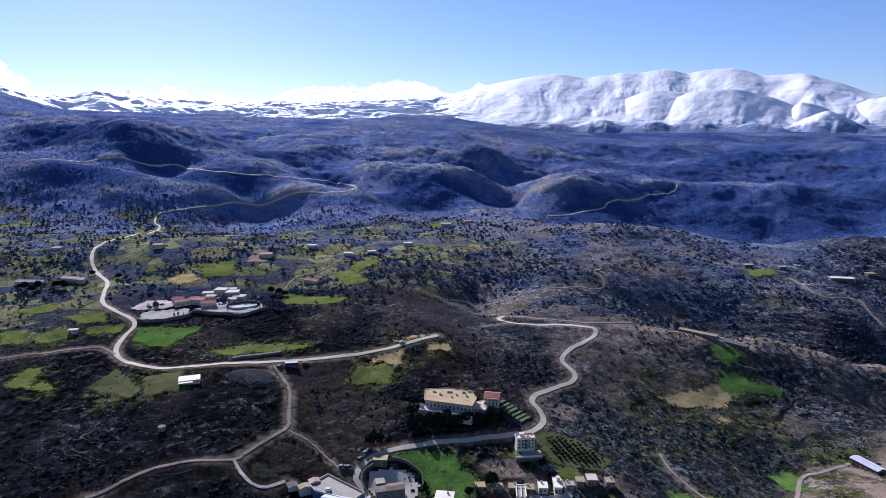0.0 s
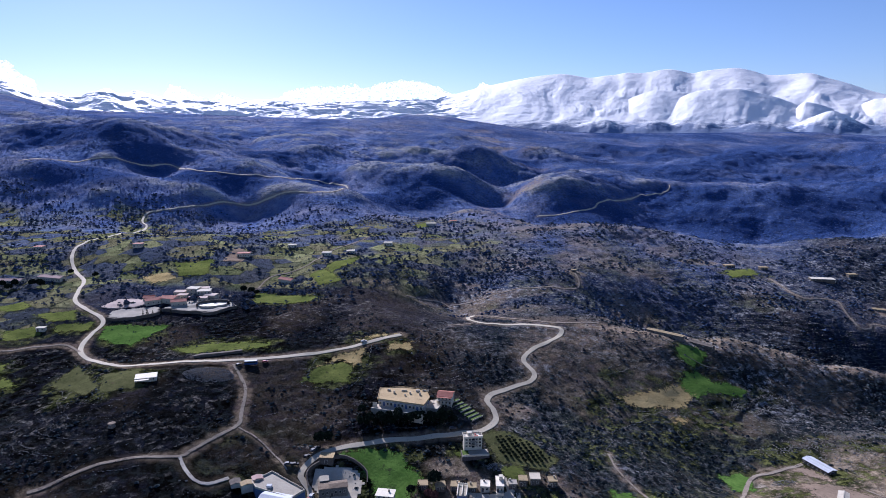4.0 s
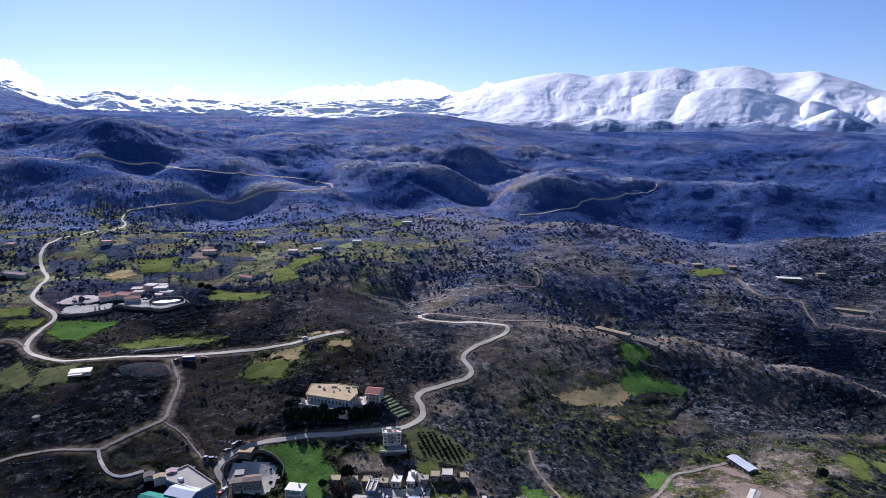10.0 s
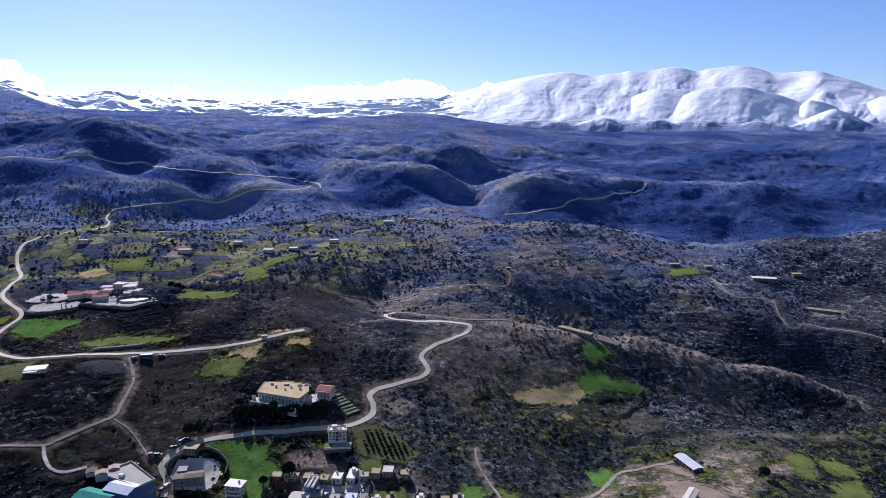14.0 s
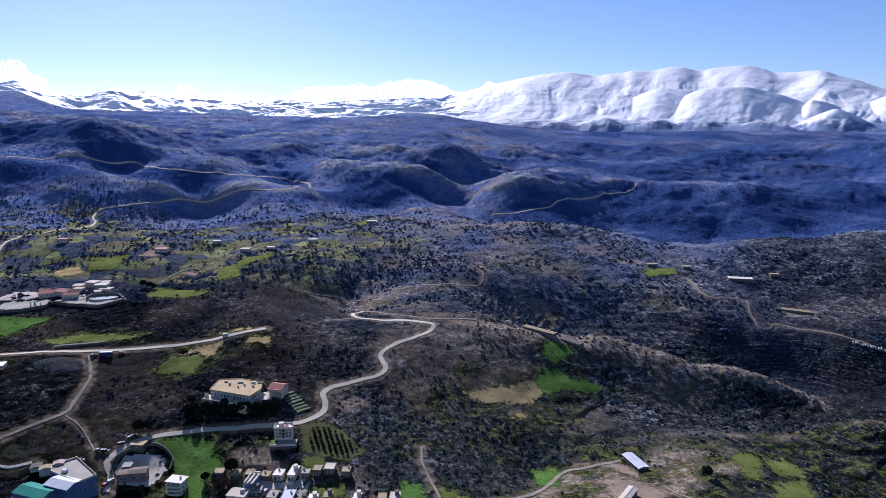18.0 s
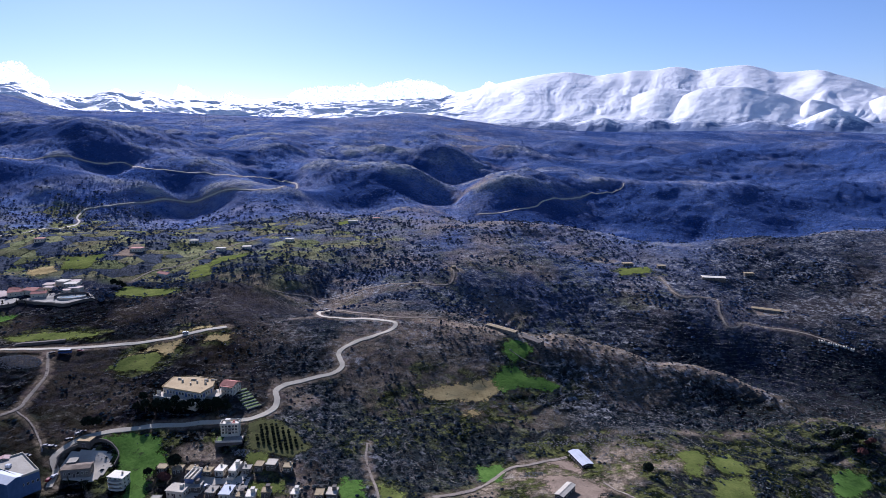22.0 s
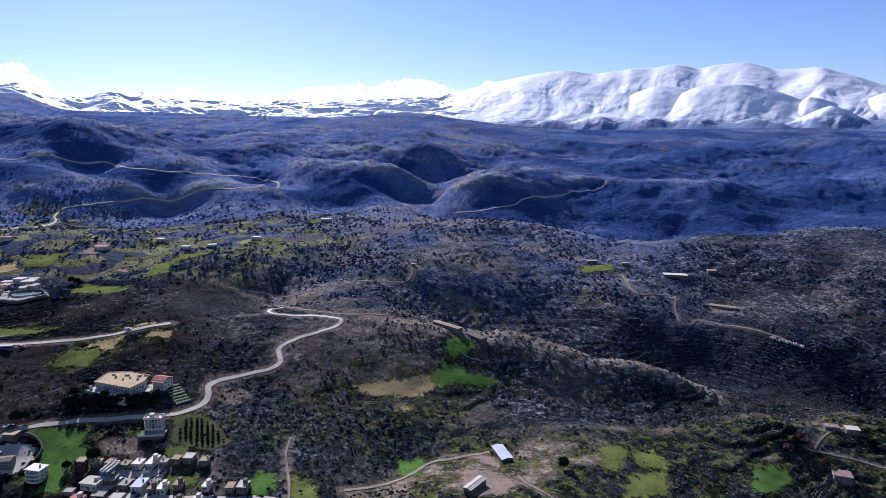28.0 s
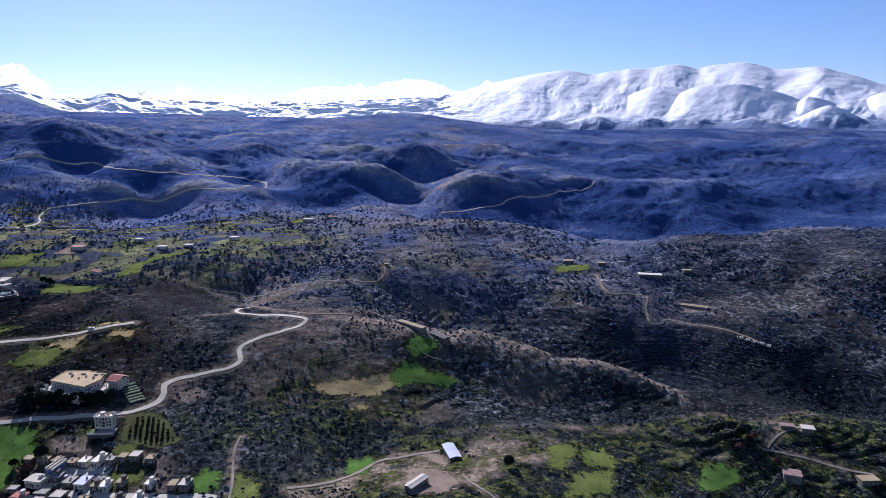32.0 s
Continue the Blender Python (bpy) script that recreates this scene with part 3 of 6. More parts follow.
FIELDS = [
    ("young_crop", [(-119, 301), (-116, 286), (-105, 286), (-107, 299)]),
    ("young_crop", [(-351, 485), (-303, 490), (-309, 476), (-318, 454), (-332, 457), (-346, 463)]),
    ("young_crop", [(-153, 332), (-135, 337), (-116, 332), (-112, 322), (-104, 313), (-111, 303), (-106, 295), (-127, 297), (-129, 309), (-134, 317), (-142, 328)]),
    ("meadow", [(-54, 298), (-46, 300), (-37, 300), (-34, 294), (-42, 288), (-53, 290)]),
    ("meadow", [(-450, 478), (-432, 482), (-417, 457), (-436, 455)]),
    ("meadow", [(-423, 474), (-396, 482), (-391, 468), (-412, 455)]),
    ("meadow", [(-468, 528), (-448, 542), (-433, 528), (-438, 516), (-459, 517)]),
    ("meadow", [(-391, 485), (-363, 493), (-360, 478), (-385, 474)]),
    ("meadow", [(-397, 395), (-396, 418), (-386, 423), (-378, 391)]),
    ("meadow", [(-380, 391), (-375, 401), (-360, 390), (-361, 385)]),
    ("meadow", [(-419, 506), (-389, 516), (-379, 495), (-398, 490)]),
    ("meadow", [(-287, 446), (-262, 451), (-236, 453), (-214, 450), (-216, 443), (-240, 438), (-266, 433)]),
    ("meadow", [(-259, 571), (-228, 566), (-197, 555), (-204, 539), (-253, 543)]),
    ("meadow", [(-208, 658), (-178, 705), (-181, 656), (-199, 625)]),
    ("meadow", [(-223, 639), (-206, 646), (-182, 591), (-205, 589)]),
    ("meadow", [(-363, 653), (-326, 668), (-317, 616), (-342, 610)]),
    ("meadow", [(244, 725), (286, 744), (281, 712), (237, 692)]),
    ("meadow", [(-122, 938), (-100, 960), (-98, 917), (-118, 896)]),
    ("meadow", [(-186, 401), (-177, 416), (-160, 424), (-152, 418), (-153, 400)]),
    ("meadow", [(-63, 321), (-51, 323), (-50, 311), (-60, 312)]),
    ("meadow", [(-87, 334), (-75, 335), (-75, 331), (-86, 328)]),
    ("dry_grass", [(-177, 416), (-168, 432), (-144, 440), (-147, 424), (-152, 416), (-162, 424)]),
    ("dry_grass", [(-129, 443), (-112, 450), (-112, 435), (-130, 435)]),
    ("dry_grass", [(-382, 616), (-359, 625), (-341, 606), (-361, 588)]),
    ("grove_floor", [(-338, 389), (-338, 420), (-303, 378), (-306, 369)]),
    ("dry_grass", [(-136, 450), (-122, 462), (-153, 453), (-157, 448)]),
    ("bare_plot", [(-317, 656), (-319, 718), (-297, 698), (-295, 658)]),
    ("grove_floor", [(-310, 398), (-289, 404), (-275, 374), (-297, 367)]),
    ("bare_plot", [(108, 342), (118, 350), (129, 338), (126, 327)]),
    ("dry_grass", [(28, 412), (43, 420), (65, 429), (81, 440), (92, 430), (74, 410), (52, 404), (34, 403)]),
    ("young_crop", [(79, 436), (90, 452), (101, 454), (108, 444), (120, 445), (132, 439), (124, 431), (110, 433), (96, 429), (87, 423)]),
    ("young_crop", [(92, 478), (103, 485), (115, 476), (110, 464), (98, 457), (91, 466)]),
    ("dry_grass", [(57, 394), (65, 399), (73, 399), (69, 392), (58, 389)]),
    ("young_crop", [(67, 342), (79, 343), (84, 336), (77, 321), (67, 324)]),
    ("young_crop", [(-6, 309), (3, 305), (8, 291), (-1, 285), (-9, 296)]),
    ("meadow", [(12, 304), (27, 298), (31, 284), (16, 282)]),
    ("meadow", [(187, 352), (203, 359), (206, 350), (192, 326), (184, 322)]),
    ("meadow", [(206, 352), (223, 361), (228, 346), (224, 336), (207, 334)]),
    ("meadow", [(199, 327), (223, 334), (218, 312), (187, 295)]),
    ("young_crop", [(279, 350), (293, 355), (302, 353), (299, 342), (287, 331), (270, 327)]),
    ("bare_plot", [(103, 326), (116, 324), (132, 316), (136, 306), (128, 292), (108, 287), (102, 309)]),
    ("grove_floor", [(-70, 348), (-57, 353), (-42, 344), (-30, 331), (-38, 320), (-62, 325)]),
]


def eased(points, step=4.0):
    """A smooth line through the points (Catmull-Rom), about a step between samples."""
    p = [np.array(q, float) for q in points]
    p = [2 * p[0] - p[1]] + p + [2 * p[-1] - p[-2]]
    out = []
    for a, b, c, d in zip(p, p[1:], p[2:], p[3:]):
        n = max(2, int(np.linalg.norm(c - b) / step))
        for k in range(n):
            s = k / n
            out.append(0.5 * (2 * b + (c - a) * s + (2 * a - 5 * b + 4 * c - d) * s * s + (3 * b - a - 3 * c + d) * s ** 3))
    out.append(p[-2])
    return np.array(out)


def inside(poly, x, y):
    hit = np.zeros(x.shape, bool)
    for (ax, ay), (bx, by) in zip(poly, poly[1:] + poly[:1]):
        hit ^= ((ay > y) != (by > y)) & (x < (bx - ax) * (y - ay) / (by - ay + 1e-9) + ax)
    return hit


LINES = {n: eased(pts, 6 if w > 3 else 4) for n, (w, pts) in ROUTES.items()}


def near_route(x, y):
    """How far a place lies from the nearest route, up to 40 m."""
    best = np.full(x.shape, 40.0)
    for n, line in LINES.items():
        (x0, y0), (x1, y1) = line.min(0) - 40, line.max(0) + 40
        i = np.flatnonzero((x > x0) & (x < x1) & (y > y0) & (y < y1))
        for s in range(0, len(i), 40000):
            j = i[s:s + 40000]
            d = np.sqrt(((x[j, None] - line[None, :, 0]) ** 2 + (y[j, None] - line[None, :, 1]) ** 2).min(1))
            best[j] = np.minimum(best[j], np.maximum(d - ROUTES[n][0] / 2, 0))
    return best


def depth_in(poly, x, y):
    """How far inside an outline a place lies; negative outside."""
    best = np.full(x.shape, 1e9)
    for (ax, ay), (bx, by) in zip(poly, poly[1:] + poly[:1]):
        dx, dy = bx - ax, by - ay
        s = np.clip(((x - ax) * dx + (y - ay) * dy) / (dx * dx + dy * dy + 1e-9), 0, 1)
        best = np.minimum(best, np.hypot(x - ax - s * dx, y - ay - s * dy))
    return np.where(inside(poly, x, y), best, -best)


def field_depth(x, y):
    out = np.full(x.shape, -40.0)
    for kind, poly in FIELDS:
        q = np.array(poly, float)
        (x0, y0), (x1, y1) = q.min(0) - 40, q.max(0) + 40
        i = np.flatnonzero((x > x0) & (x < x1) & (y > y0) & (y < y1))
        out[i] = np.maximum(out[i], depth_in(poly, x[i], y[i]))
    return out


def in_fields(x, y):
    return field_depth(x, y) > 0


def height(x, y, routes=None):
    """The land's height, with its terraces, which stop at routes and fields."""
    x, y = np.atleast_1d(np.asarray(x, float)), np.atleast_1d(np.asarray(y, float))
    z = smooth_height(x, y)
    keep = ramp(near_route(x, y) if routes is None else routes, 3, 14) * (1 - ramp(field_depth(x, y), -9, 0))
    k = keep * (0.25 + 0.75 * ramp(x, -60, 40)) * (1 - 0.5 * ramp(y, 560, 650)) * ramp(fbm(x / 110, y / 110, 3, 41), -0.25, 0.25) * ramp(y, 300, 380) * (1 - ramp(y, 1000, 1300))
    size = 2.4 + 1.2 * ramp(y, 500, 700)
    q = (z + 2.2 * vnoise(x / 60, y / 60, 44) + 0.8 * vnoise(x / 17, y / 17, 45)) / size
    f = q - np.floor(q)
    z = z + k * 0.8 * size * (ramp(f, 0.74, 1.0) - f)
    return z + keep * 0.35 * vnoise(x / 6, y / 6, 47) * (1 - ramp(y, 900, 1200))


def grid_mesh(name, x, y, z, material, attributes=None):
    """A sheet over a grid of places (rows, columns)."""
    r, c = x.shape
    me = bpy.data.meshes.new(name)
    me.vertices.add(r * c)
    me.vertices.foreach_set("co", np.stack([x, y, z], -1).astype(np.float32).ravel())
    i = (np.arange(r - 1)[:, None] * c + np.arange(c - 1)[None]).ravel()
    quads = np.stack([i, i + 1, i + c + 1, i + c], -1).astype(np.int32)
    me.loops.add(quads.size)
    me.loops.foreach_set("vertex_index", quads.ravel())
    me.polygons.add(len(quads))
    me.polygons.foreach_set("loop_start", np.arange(0, quads.size, 4, dtype=np.int32))
    me.update(calc_edges=True)
    me.polygons.foreach_set("use_smooth", np.ones(len(quads), bool))
    for key, v in (attributes or {}).items():
        me.attributes.new(key, "FLOAT", "POINT").data.foreach_set("value", v.astype(np.float32).ravel())
    me.materials.append(material)
    return new(name, me)


# worn or dug places, and crests painted sunlit: x, y, half sizes, strength
BARE_AND_LIT_SPOTS = [(70, 440, 60, 22, 0.5), (40, 480, 60, 20, 0.6), (70, 868, 60, 16, 0.7), (130, 878, 60, 16, 0.7), (-20, 1035, 50, 14, 0.6), (480, 872, 40, 18, 0.5), (600, 885, 60, 16, 0.5), (-20, 690, 60, 24, 0.5), (90, 720, 60, 26, 0.5), (335, 905, 50, 20, 0.8), (230, 760, 30, 14, 0.8), (60, 462, 85, 42, 0.3), (15, 410, 45, 35, 0.45), (-20, 455, 25, 40, 0.4), (90, 400, 50, 20, 0.4), (150, 335, 34, 22, 1.0), (112, 322, 46, 32, 1.0), (77, 304, 24, 13, 1.0), (-86, 319, 12, 6, 0.9), (165, 346, 44, 26, 1.0), (60, 296, 24, 12, 0.8), (70, 500, 60, 13, 1.0), (130, 488, 60, 14, 1.0), (200, 480, 70, 8, 0.6), (-92, 322, 15, 10, 0.9), (-240, 402, 16, 10, 0.9),
              (370, 625, 26, 12, 0.8), (-45, 380, 14, 12, 0.7), (360, 400, 14, 8, 1.0), (335, 352, 14, 9, 0.9), (305, 365, 14, 10, 0.7), (-130, 590, 50, 14, 0.7),
              (-60, 300, 50, 22, 0.6), (-60, 396, 14, 9, 0.6), (-60, 560, 25, 12, 0.5), (52, 655, 14, 9, 1.0), (40, 472, 40, 13, 0.6), (75, 478, 30, 10, 0.7), (5, 520, 40, 12, 0.5), (-25, 560, 30, 12, 0.5), (188, 482, 34, 9, 0.9), (233, 477, 34, 9, 0.9), (277, 468, 30, 8, 0.8), (143, 491, 30, 8, 0.9), (-20, 600, 40, 14, 0.5), (-60, 640, 20, 10, 0.6)]


# close evergreen scrub, and hollows' shade painted dark: x, y, half sizes
SHADE_SCRUB = [(456, 690, 22, 26), (448, 600, 26, 34), (428, 523, 50, 24), (368, 528, 50, 22), (330, 556, 40, 22), (283, 576, 36, 20), (225, 597, 34, 16), 
            (455, 735, 22, 18), (540, 760, 26, 40), (350, 470, 50, 22), (400, 452, 50, 22), (264, 428, 30, 7), (-275, 305, 50, 26), (-232, 300, 26, 14)]


# evergreen oaks and painted shade on the far hills: x, y, half sizes
WOODS_SHADE = [(230, 1150, 140, 90), (440, 1170, 190, 130), (640, 1180, 190, 110), (850, 1230, 170, 90), (420, 1270, 120, 70), (640, 1250, 160, 60), (330, 1060, 170, 60), (-100, 1220, 110, 70), (-160, 1160, 90, 50), (-10, 1390, 60, 70), (-480, 1150, 120, 45),
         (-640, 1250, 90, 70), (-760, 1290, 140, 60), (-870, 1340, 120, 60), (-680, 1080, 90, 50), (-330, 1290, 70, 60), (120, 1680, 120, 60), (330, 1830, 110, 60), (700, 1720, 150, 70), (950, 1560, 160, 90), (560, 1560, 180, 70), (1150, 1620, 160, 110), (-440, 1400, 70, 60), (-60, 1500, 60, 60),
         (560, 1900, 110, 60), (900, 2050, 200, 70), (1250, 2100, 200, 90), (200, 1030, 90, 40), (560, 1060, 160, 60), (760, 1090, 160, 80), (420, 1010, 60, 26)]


def build_ground():
    rows = np.concatenate([np.linspace(-500, 170, 12), 180 * np.exp(np.linspace(0, np.log(4000 / 180), 720))])
    cols = np.linspace(-1.0, 1.0, 940)
    cols = 0.92 * cols + 0.25 * cols ** 7
    y = np.repeat(rows[:, None], len(cols), 1)
    x = cols[None] * (np.maximum(y, 150) + 190)
    fx, fy = x.ravel(), y.ravel()
    routes = near_route(fx, fy)
    z = height(fx, fy, routes)
    far = ramp(fy + 60 * vnoise(fx / 120, fy / 120, 3) + 0.35 * np.maximum(-fx - 250, 0), 520, 1300)
    brow = fy - 383 - 0.21 * (fx - 164)        # brow of the near hill
    crest = fy - np.interp(fx, [60, 143, 188, 233, 277, 316, 351, 420], [500, 497, 488, 484, 478, 462, 445, 430])        # crest of the ridge behind it
    along = ramp(fx, 90, 150)
    near_right = ramp(fx + 0.5 * (350 - fy), 20, 120) * (1 - ramp(fy, 400, 520)) * (1 - along * ramp(brow, -2, 7))
    bare = np.maximum(np.maximum(0.65 * (1 - ramp(routes, 0.3, 3.5)), ramp(fbm(fx / 90, fy / 90, 4, 61), 0.15, 0.5) * (0.15 + 0.5 * ramp(fx, -60, 40) * (1 - ramp(fx, 180, 280)))), 0)
    patch = ramp(fbm(fx / 45, fy / 45, 4, 63), -0.15, 0.3)
    grass = np.clip(np.maximum(patch, 0.6 * near_right) * (1.0 * near_right + 0.95 * ramp(fx, -60, 0) * (1 - ramp(fy, 400, 480)) + 0.5 * (1 - ramp(np.hypot((fx + 130) / 130, (fy - 310) / 60), 0.6, 1))), 0, 1)
    grass = np.maximum(grass, near_right * ramp(fbm(fx / 30, fy / 30, 3, 62), -0.35, 0.1))
    for cx, cy, rx, ry, k in BARE_AND_LIT_SPOTS:
        bare = np.maximum(bare, k * (1 - ramp(np.hypot((fx - cx) / rx, (fy - cy) / ry) + 0.35 * fbm(fx / 12, fy / 12, 3, 64), 0.6, 1.05)))
    for kind, poly in FIELDS:
        q = np.array(poly, float)
        (cx, cy), (rx, ry) = q.mean(0), (q.max(0) - q.min(0)) / 2 + 7
        grass = np.maximum(grass, (0.2 if kind == 'bare_plot' else 0.85) * (1 - ramp(np.hypot((fx - cx) / rx, (fy - cy) / ry) + 0.5 * fbm(fx / 14, fy / 14, 3, 65), 0.75, 1.05)))
    right = ramp(fx + 0.15 * (fy - 450), -120, -10)
    shade_scrub = np.zeros(fx.shape)
    for cx, cy, rx, ry in SHADE_SCRUB:
        shade_scrub = np.maximum(shade_scrub, 1 - ramp(np.hypot((fx - cx) / rx, (fy - cy) / ry) + 0.4 * fbm(fx / 22, fy / 22, 3, 73), 0.55, 1.15))
    ragged = 7 * fbm(fx / 18, fy / 18, 3, 75)
    # dark strips behind the brow and crest, painted in for the shade there
    shade_scrub = np.maximum(shade_scrub, 0.65 * along * ramp(brow + ragged, 3, 12) * (1 - ramp(brow + 2 * ragged, 16, 34)))
    shade_scrub = np.maximum(shade_scrub, 0.95 * ramp(fx, 110, 170) * ramp(crest + 0.6 * ragged, 4, 12) * (1 - ramp(crest + 2 * ragged, 50, 95)))
    shade_scrub = np.maximum(shade_scrub, (0.5 + 0.5 * ramp(fx, 190, 240)) * ramp(fx, 120, 180) * ramp(brow + 0.5 * ragged, 3, 12) * (1 - ramp(crest + 0.7 * ragged, -30, -17)))
    shade_scrub = np.maximum(shade_scrub, ramp(fx + ragged, 285, 325) * (1 - ramp(fx, 440, 500)) * ramp(brow + 0.5 * ragged, 3, 12) * (1 - ramp(fy + ragged, 555, 600)))
    front = ramp(fx, 60, 130) * ramp(crest + 0.5 * ragged, -27, -14) * (1 - ramp(crest, 1, 6)) * (1 - ramp(fx, 280, 330))
    # pale earth along brow and crest, painted in for their sunlit edge
    bare = np.maximum(bare, 0.75 * along * np.exp(-((brow + 3 + 0.5 * ragged) / 5) ** 2) * ramp(fbm(fx / 25, fy / 25, 3, 76), -0.3, 0.2))
    bare = np.maximum(bare, 1.0 * ramp(fx, 20, 70) * (1 - ramp(fx, 280, 340)) * np.exp(-((crest + 8 + 0.5 * ragged) / 12) ** 2))
    # stony terraces between the near hill and the ridge
    slope = ramp(fx, 85, 120) * (1 - ramp(fx, 215, 265)) * ramp(brow, 4, 14) * (1 - ramp(crest, -30, -12))
    shade_scrub = shade_scrub * (1 - front) * (1 - 0.6 * slope)
    beyond = ramp(fy + 0.2 * fx, 500, 570) * ramp(fx + 0.2 * (fy - 560), -140, -40)
    stony = (0.45 + 0.55 * ramp(fbm(fx / 38, fy / 38, 4, 77), -0.2, 0.2)) * np.clip(0.85 * front + (0.06 + 0.66 * right + 0.7 * beyond - 0.45 * ramp(fx, 290, 400)) + 0.8 * fbm(fx / 55, fy / 55, 4, 66) * (0.25 + 0.9 * right), 0, 1) * (1 - 0.6 * far) * (1 - 0.65 * near_right) * (1 - 0.8 * shade_scrub)
    stony = np.maximum(stony, slope * ramp(fbm(fx / 30, fy / 30, 4, 84), -0.35, 0.15))
    bare = bare * (1 - 0.8 * shade_scrub)
    # dark heath on the left, plus the painted shade of hollows and slopes
    heath_and_shade = np.maximum(0.8 * shade_scrub, (1 - right) * (1 - ramp(fy, 560, 640)) * (1 - 0.35 * ramp(fbm(fx / 70, fy / 70, 3, 67), 0.1, 0.5)))
    heath_and_shade = np.maximum(heath_and_shade, 0.6 * ramp(fx - 0.3 * (fy - 600), 270, 360) * ramp(fy, 530, 590) * ramp(fbm(fx / 60, fy / 60, 3, 78), -0.3, 0.2))
    grass = np.maximum(grass, 0.55 * beyond * patch * (1 - shade_scrub) * (1 - far) * (1 - ramp(fx, 250, 330)))
    bushy = np.clip(0.25 + 0.65 * right + 0.5 * fbm(fx / 70, fy / 70, 3, 68), 0, 1) * (1 - bare) * ramp(routes, 1, 4) * (1 - 0.55 * beyond * (1 - shade_scrub)) * (1 - 0.8 * near_right)
    # oak cover, also darkening slopes and hollows where shade lies
    woods_shade = np.clip(0.10 + 0.62 * ramp(fx, 0, 420) + 1.1 * fbm(fx / 120, fy / 120, 5, 69), 0, 1) * ramp(fy, 1000, 1300)
    for cx, cy, rx, ry in WOODS_SHADE:
        woods_shade = np.maximum(woods_shade, 1 - ramp(np.hypot((fx - cx) / rx, (fy - cy) / ry) + 0.5 * fbm(fx / 70, fy / 70, 4, 79), 0.55, 1.2))
    edge = 40 * vnoise(fx / 70, fy / 70, 71)
    plots = ramp(fy + edge, 545, 600) * (1 - ramp(fy + edge, 930, 1010)) * (1 - ramp(fx - 0.3 * (fy - 600) + edge, -150, -40)) * (1 - 0.75 * ramp(fbm(fx / 80, fy / 80, 3, 72), 0.05, 0.3))
    plots = np.maximum(plots, 0.95 * ramp(-fx, 385, 410) * ramp(fy, 450, 470) * (1 - ramp(fy, 600, 660)))
    bare = np.maximum(bare, 0.75 * beyond * (1 - far) * ramp(fbm(fx / 50, fy / 50, 4, 80), -0.25, 0.35) * (1 - ramp(fx, 200, 300)) * (1 - shade_scrub))
    stony, bare, grass = stony * (1 - woods_shade), bare * (1 - 0.8 * woods_shade), grass * (1 - woods_shade)
    banks = (1 - woods_shade) * ramp(routes, 2, 8) * (1 - far) * (1 - 0.8 * plots)
    # share of the painted haze, growing with distance
    haze_share = ramp(fy + 60 * vnoise(fx / 120, fy / 120, 3) + 0.35 * np.maximum(-fx - 250, 0), 440, 1080) * (1 - 0.75 * ramp(fx - 0.2 * (fy - 600), 290, 390) * (1 - ramp(fy, 860, 960)))
    shape = x.shape
    zz = z.reshape(shape)
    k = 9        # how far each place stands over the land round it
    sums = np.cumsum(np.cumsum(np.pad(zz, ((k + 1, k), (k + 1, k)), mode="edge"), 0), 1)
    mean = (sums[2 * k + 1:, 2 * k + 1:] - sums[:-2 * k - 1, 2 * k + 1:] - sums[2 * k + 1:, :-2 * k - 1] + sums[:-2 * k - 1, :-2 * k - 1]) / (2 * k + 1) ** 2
    # mask of the painted crest light: places that stand over their surroundings
    sunlit_crest = ramp((zz - mean).ravel() + 1.2 * fbm(fx / 60, fy / 60, 3, 81), 0.4, 3.2) * (1 - 0.6 * ramp(fx, 350, 700)) * (1 - 0.7 * woods_shade)
    ob = grid_mesh("ground", x, y, z.reshape(shape), M_GROUND, {"distance_haze": haze_share.reshape(shape), "bare": bare.reshape(shape), "grass": grass.reshape(shape), "stony": stony.reshape(shape), "plots": plots.reshape(shape), "banks": banks.reshape(shape), "heath_and_shade": heath_and_shade.reshape(shape), "bushy": bushy.reshape(shape), "woods_shade": woods_shade.reshape(shape), "sunlit_crest": sunlit_crest.reshape(shape)})
    return tagged(ob, "dark scrub-covered terraced hills with pale rock and bare earth", "ground", kind="structure")


build_ground()


def build_route(name, width, material, label, category):
    line = eased(ROUTES[name][1], 3.0)
    way = np.gradient(line, axis=0)
    side = np.stack([way[:, 1], -way[:, 0]], -1) / (np.linalg.norm(way, axis=1)[:, None] + 1e-9)
    wob = 1 + 0.12 * vnoise(line[:, 0] / 9, line[:, 1] / 9, 81)
    cols, rims = [], []
    for s in (-0.5, -0.47, -0.2, 0.2, 0.47, 0.5):
        p = line + side * (width * s * wob)[:, None]
        z = height(p[:, 0], p[:, 1]) + (0.3 + 0.0004 * np.maximum(line[:, 1] - 400, 0)) * (-1.5 if abs(s) == 0.5 else 1.0)
        rims.append((0.5 - abs(s)) * width * 1.6 + 0 * line[:, 0])
        cols.append(np.stack([p[:, 0], p[:, 1], z], -1))
    g = np.stack(cols, 1)
    ob = grid_mesh(category.replace(" ", "_"), g[:, :, 0], g[:, :, 1], g[:, :, 2], material, {"depth": np.stack(rims, 1)})
    ob.data.polygons.foreach_set("use_smooth", np.zeros(len(ob.data.polygons), bool))
    return tagged(ob, label, category, kind="structure")


for n, (w, pts) in ROUTES.items():
    if n in ("main_road", "far_road", "winding_road", "far_right_road"):
        build_route(n, 2.8 if n.startswith("far") else 3.6, M_ASPHALT, "pale winding asphalt road across the dark hillside", "road")
    elif n in ("chalk_track",):
        build_route(n, 1.9, M_CHALK, "chalky white eroded track down a dark slope", "track")
    else:
        build_route(n, w * 0.42, M_TRACK, "narrow pale dirt track through scrub", "track")

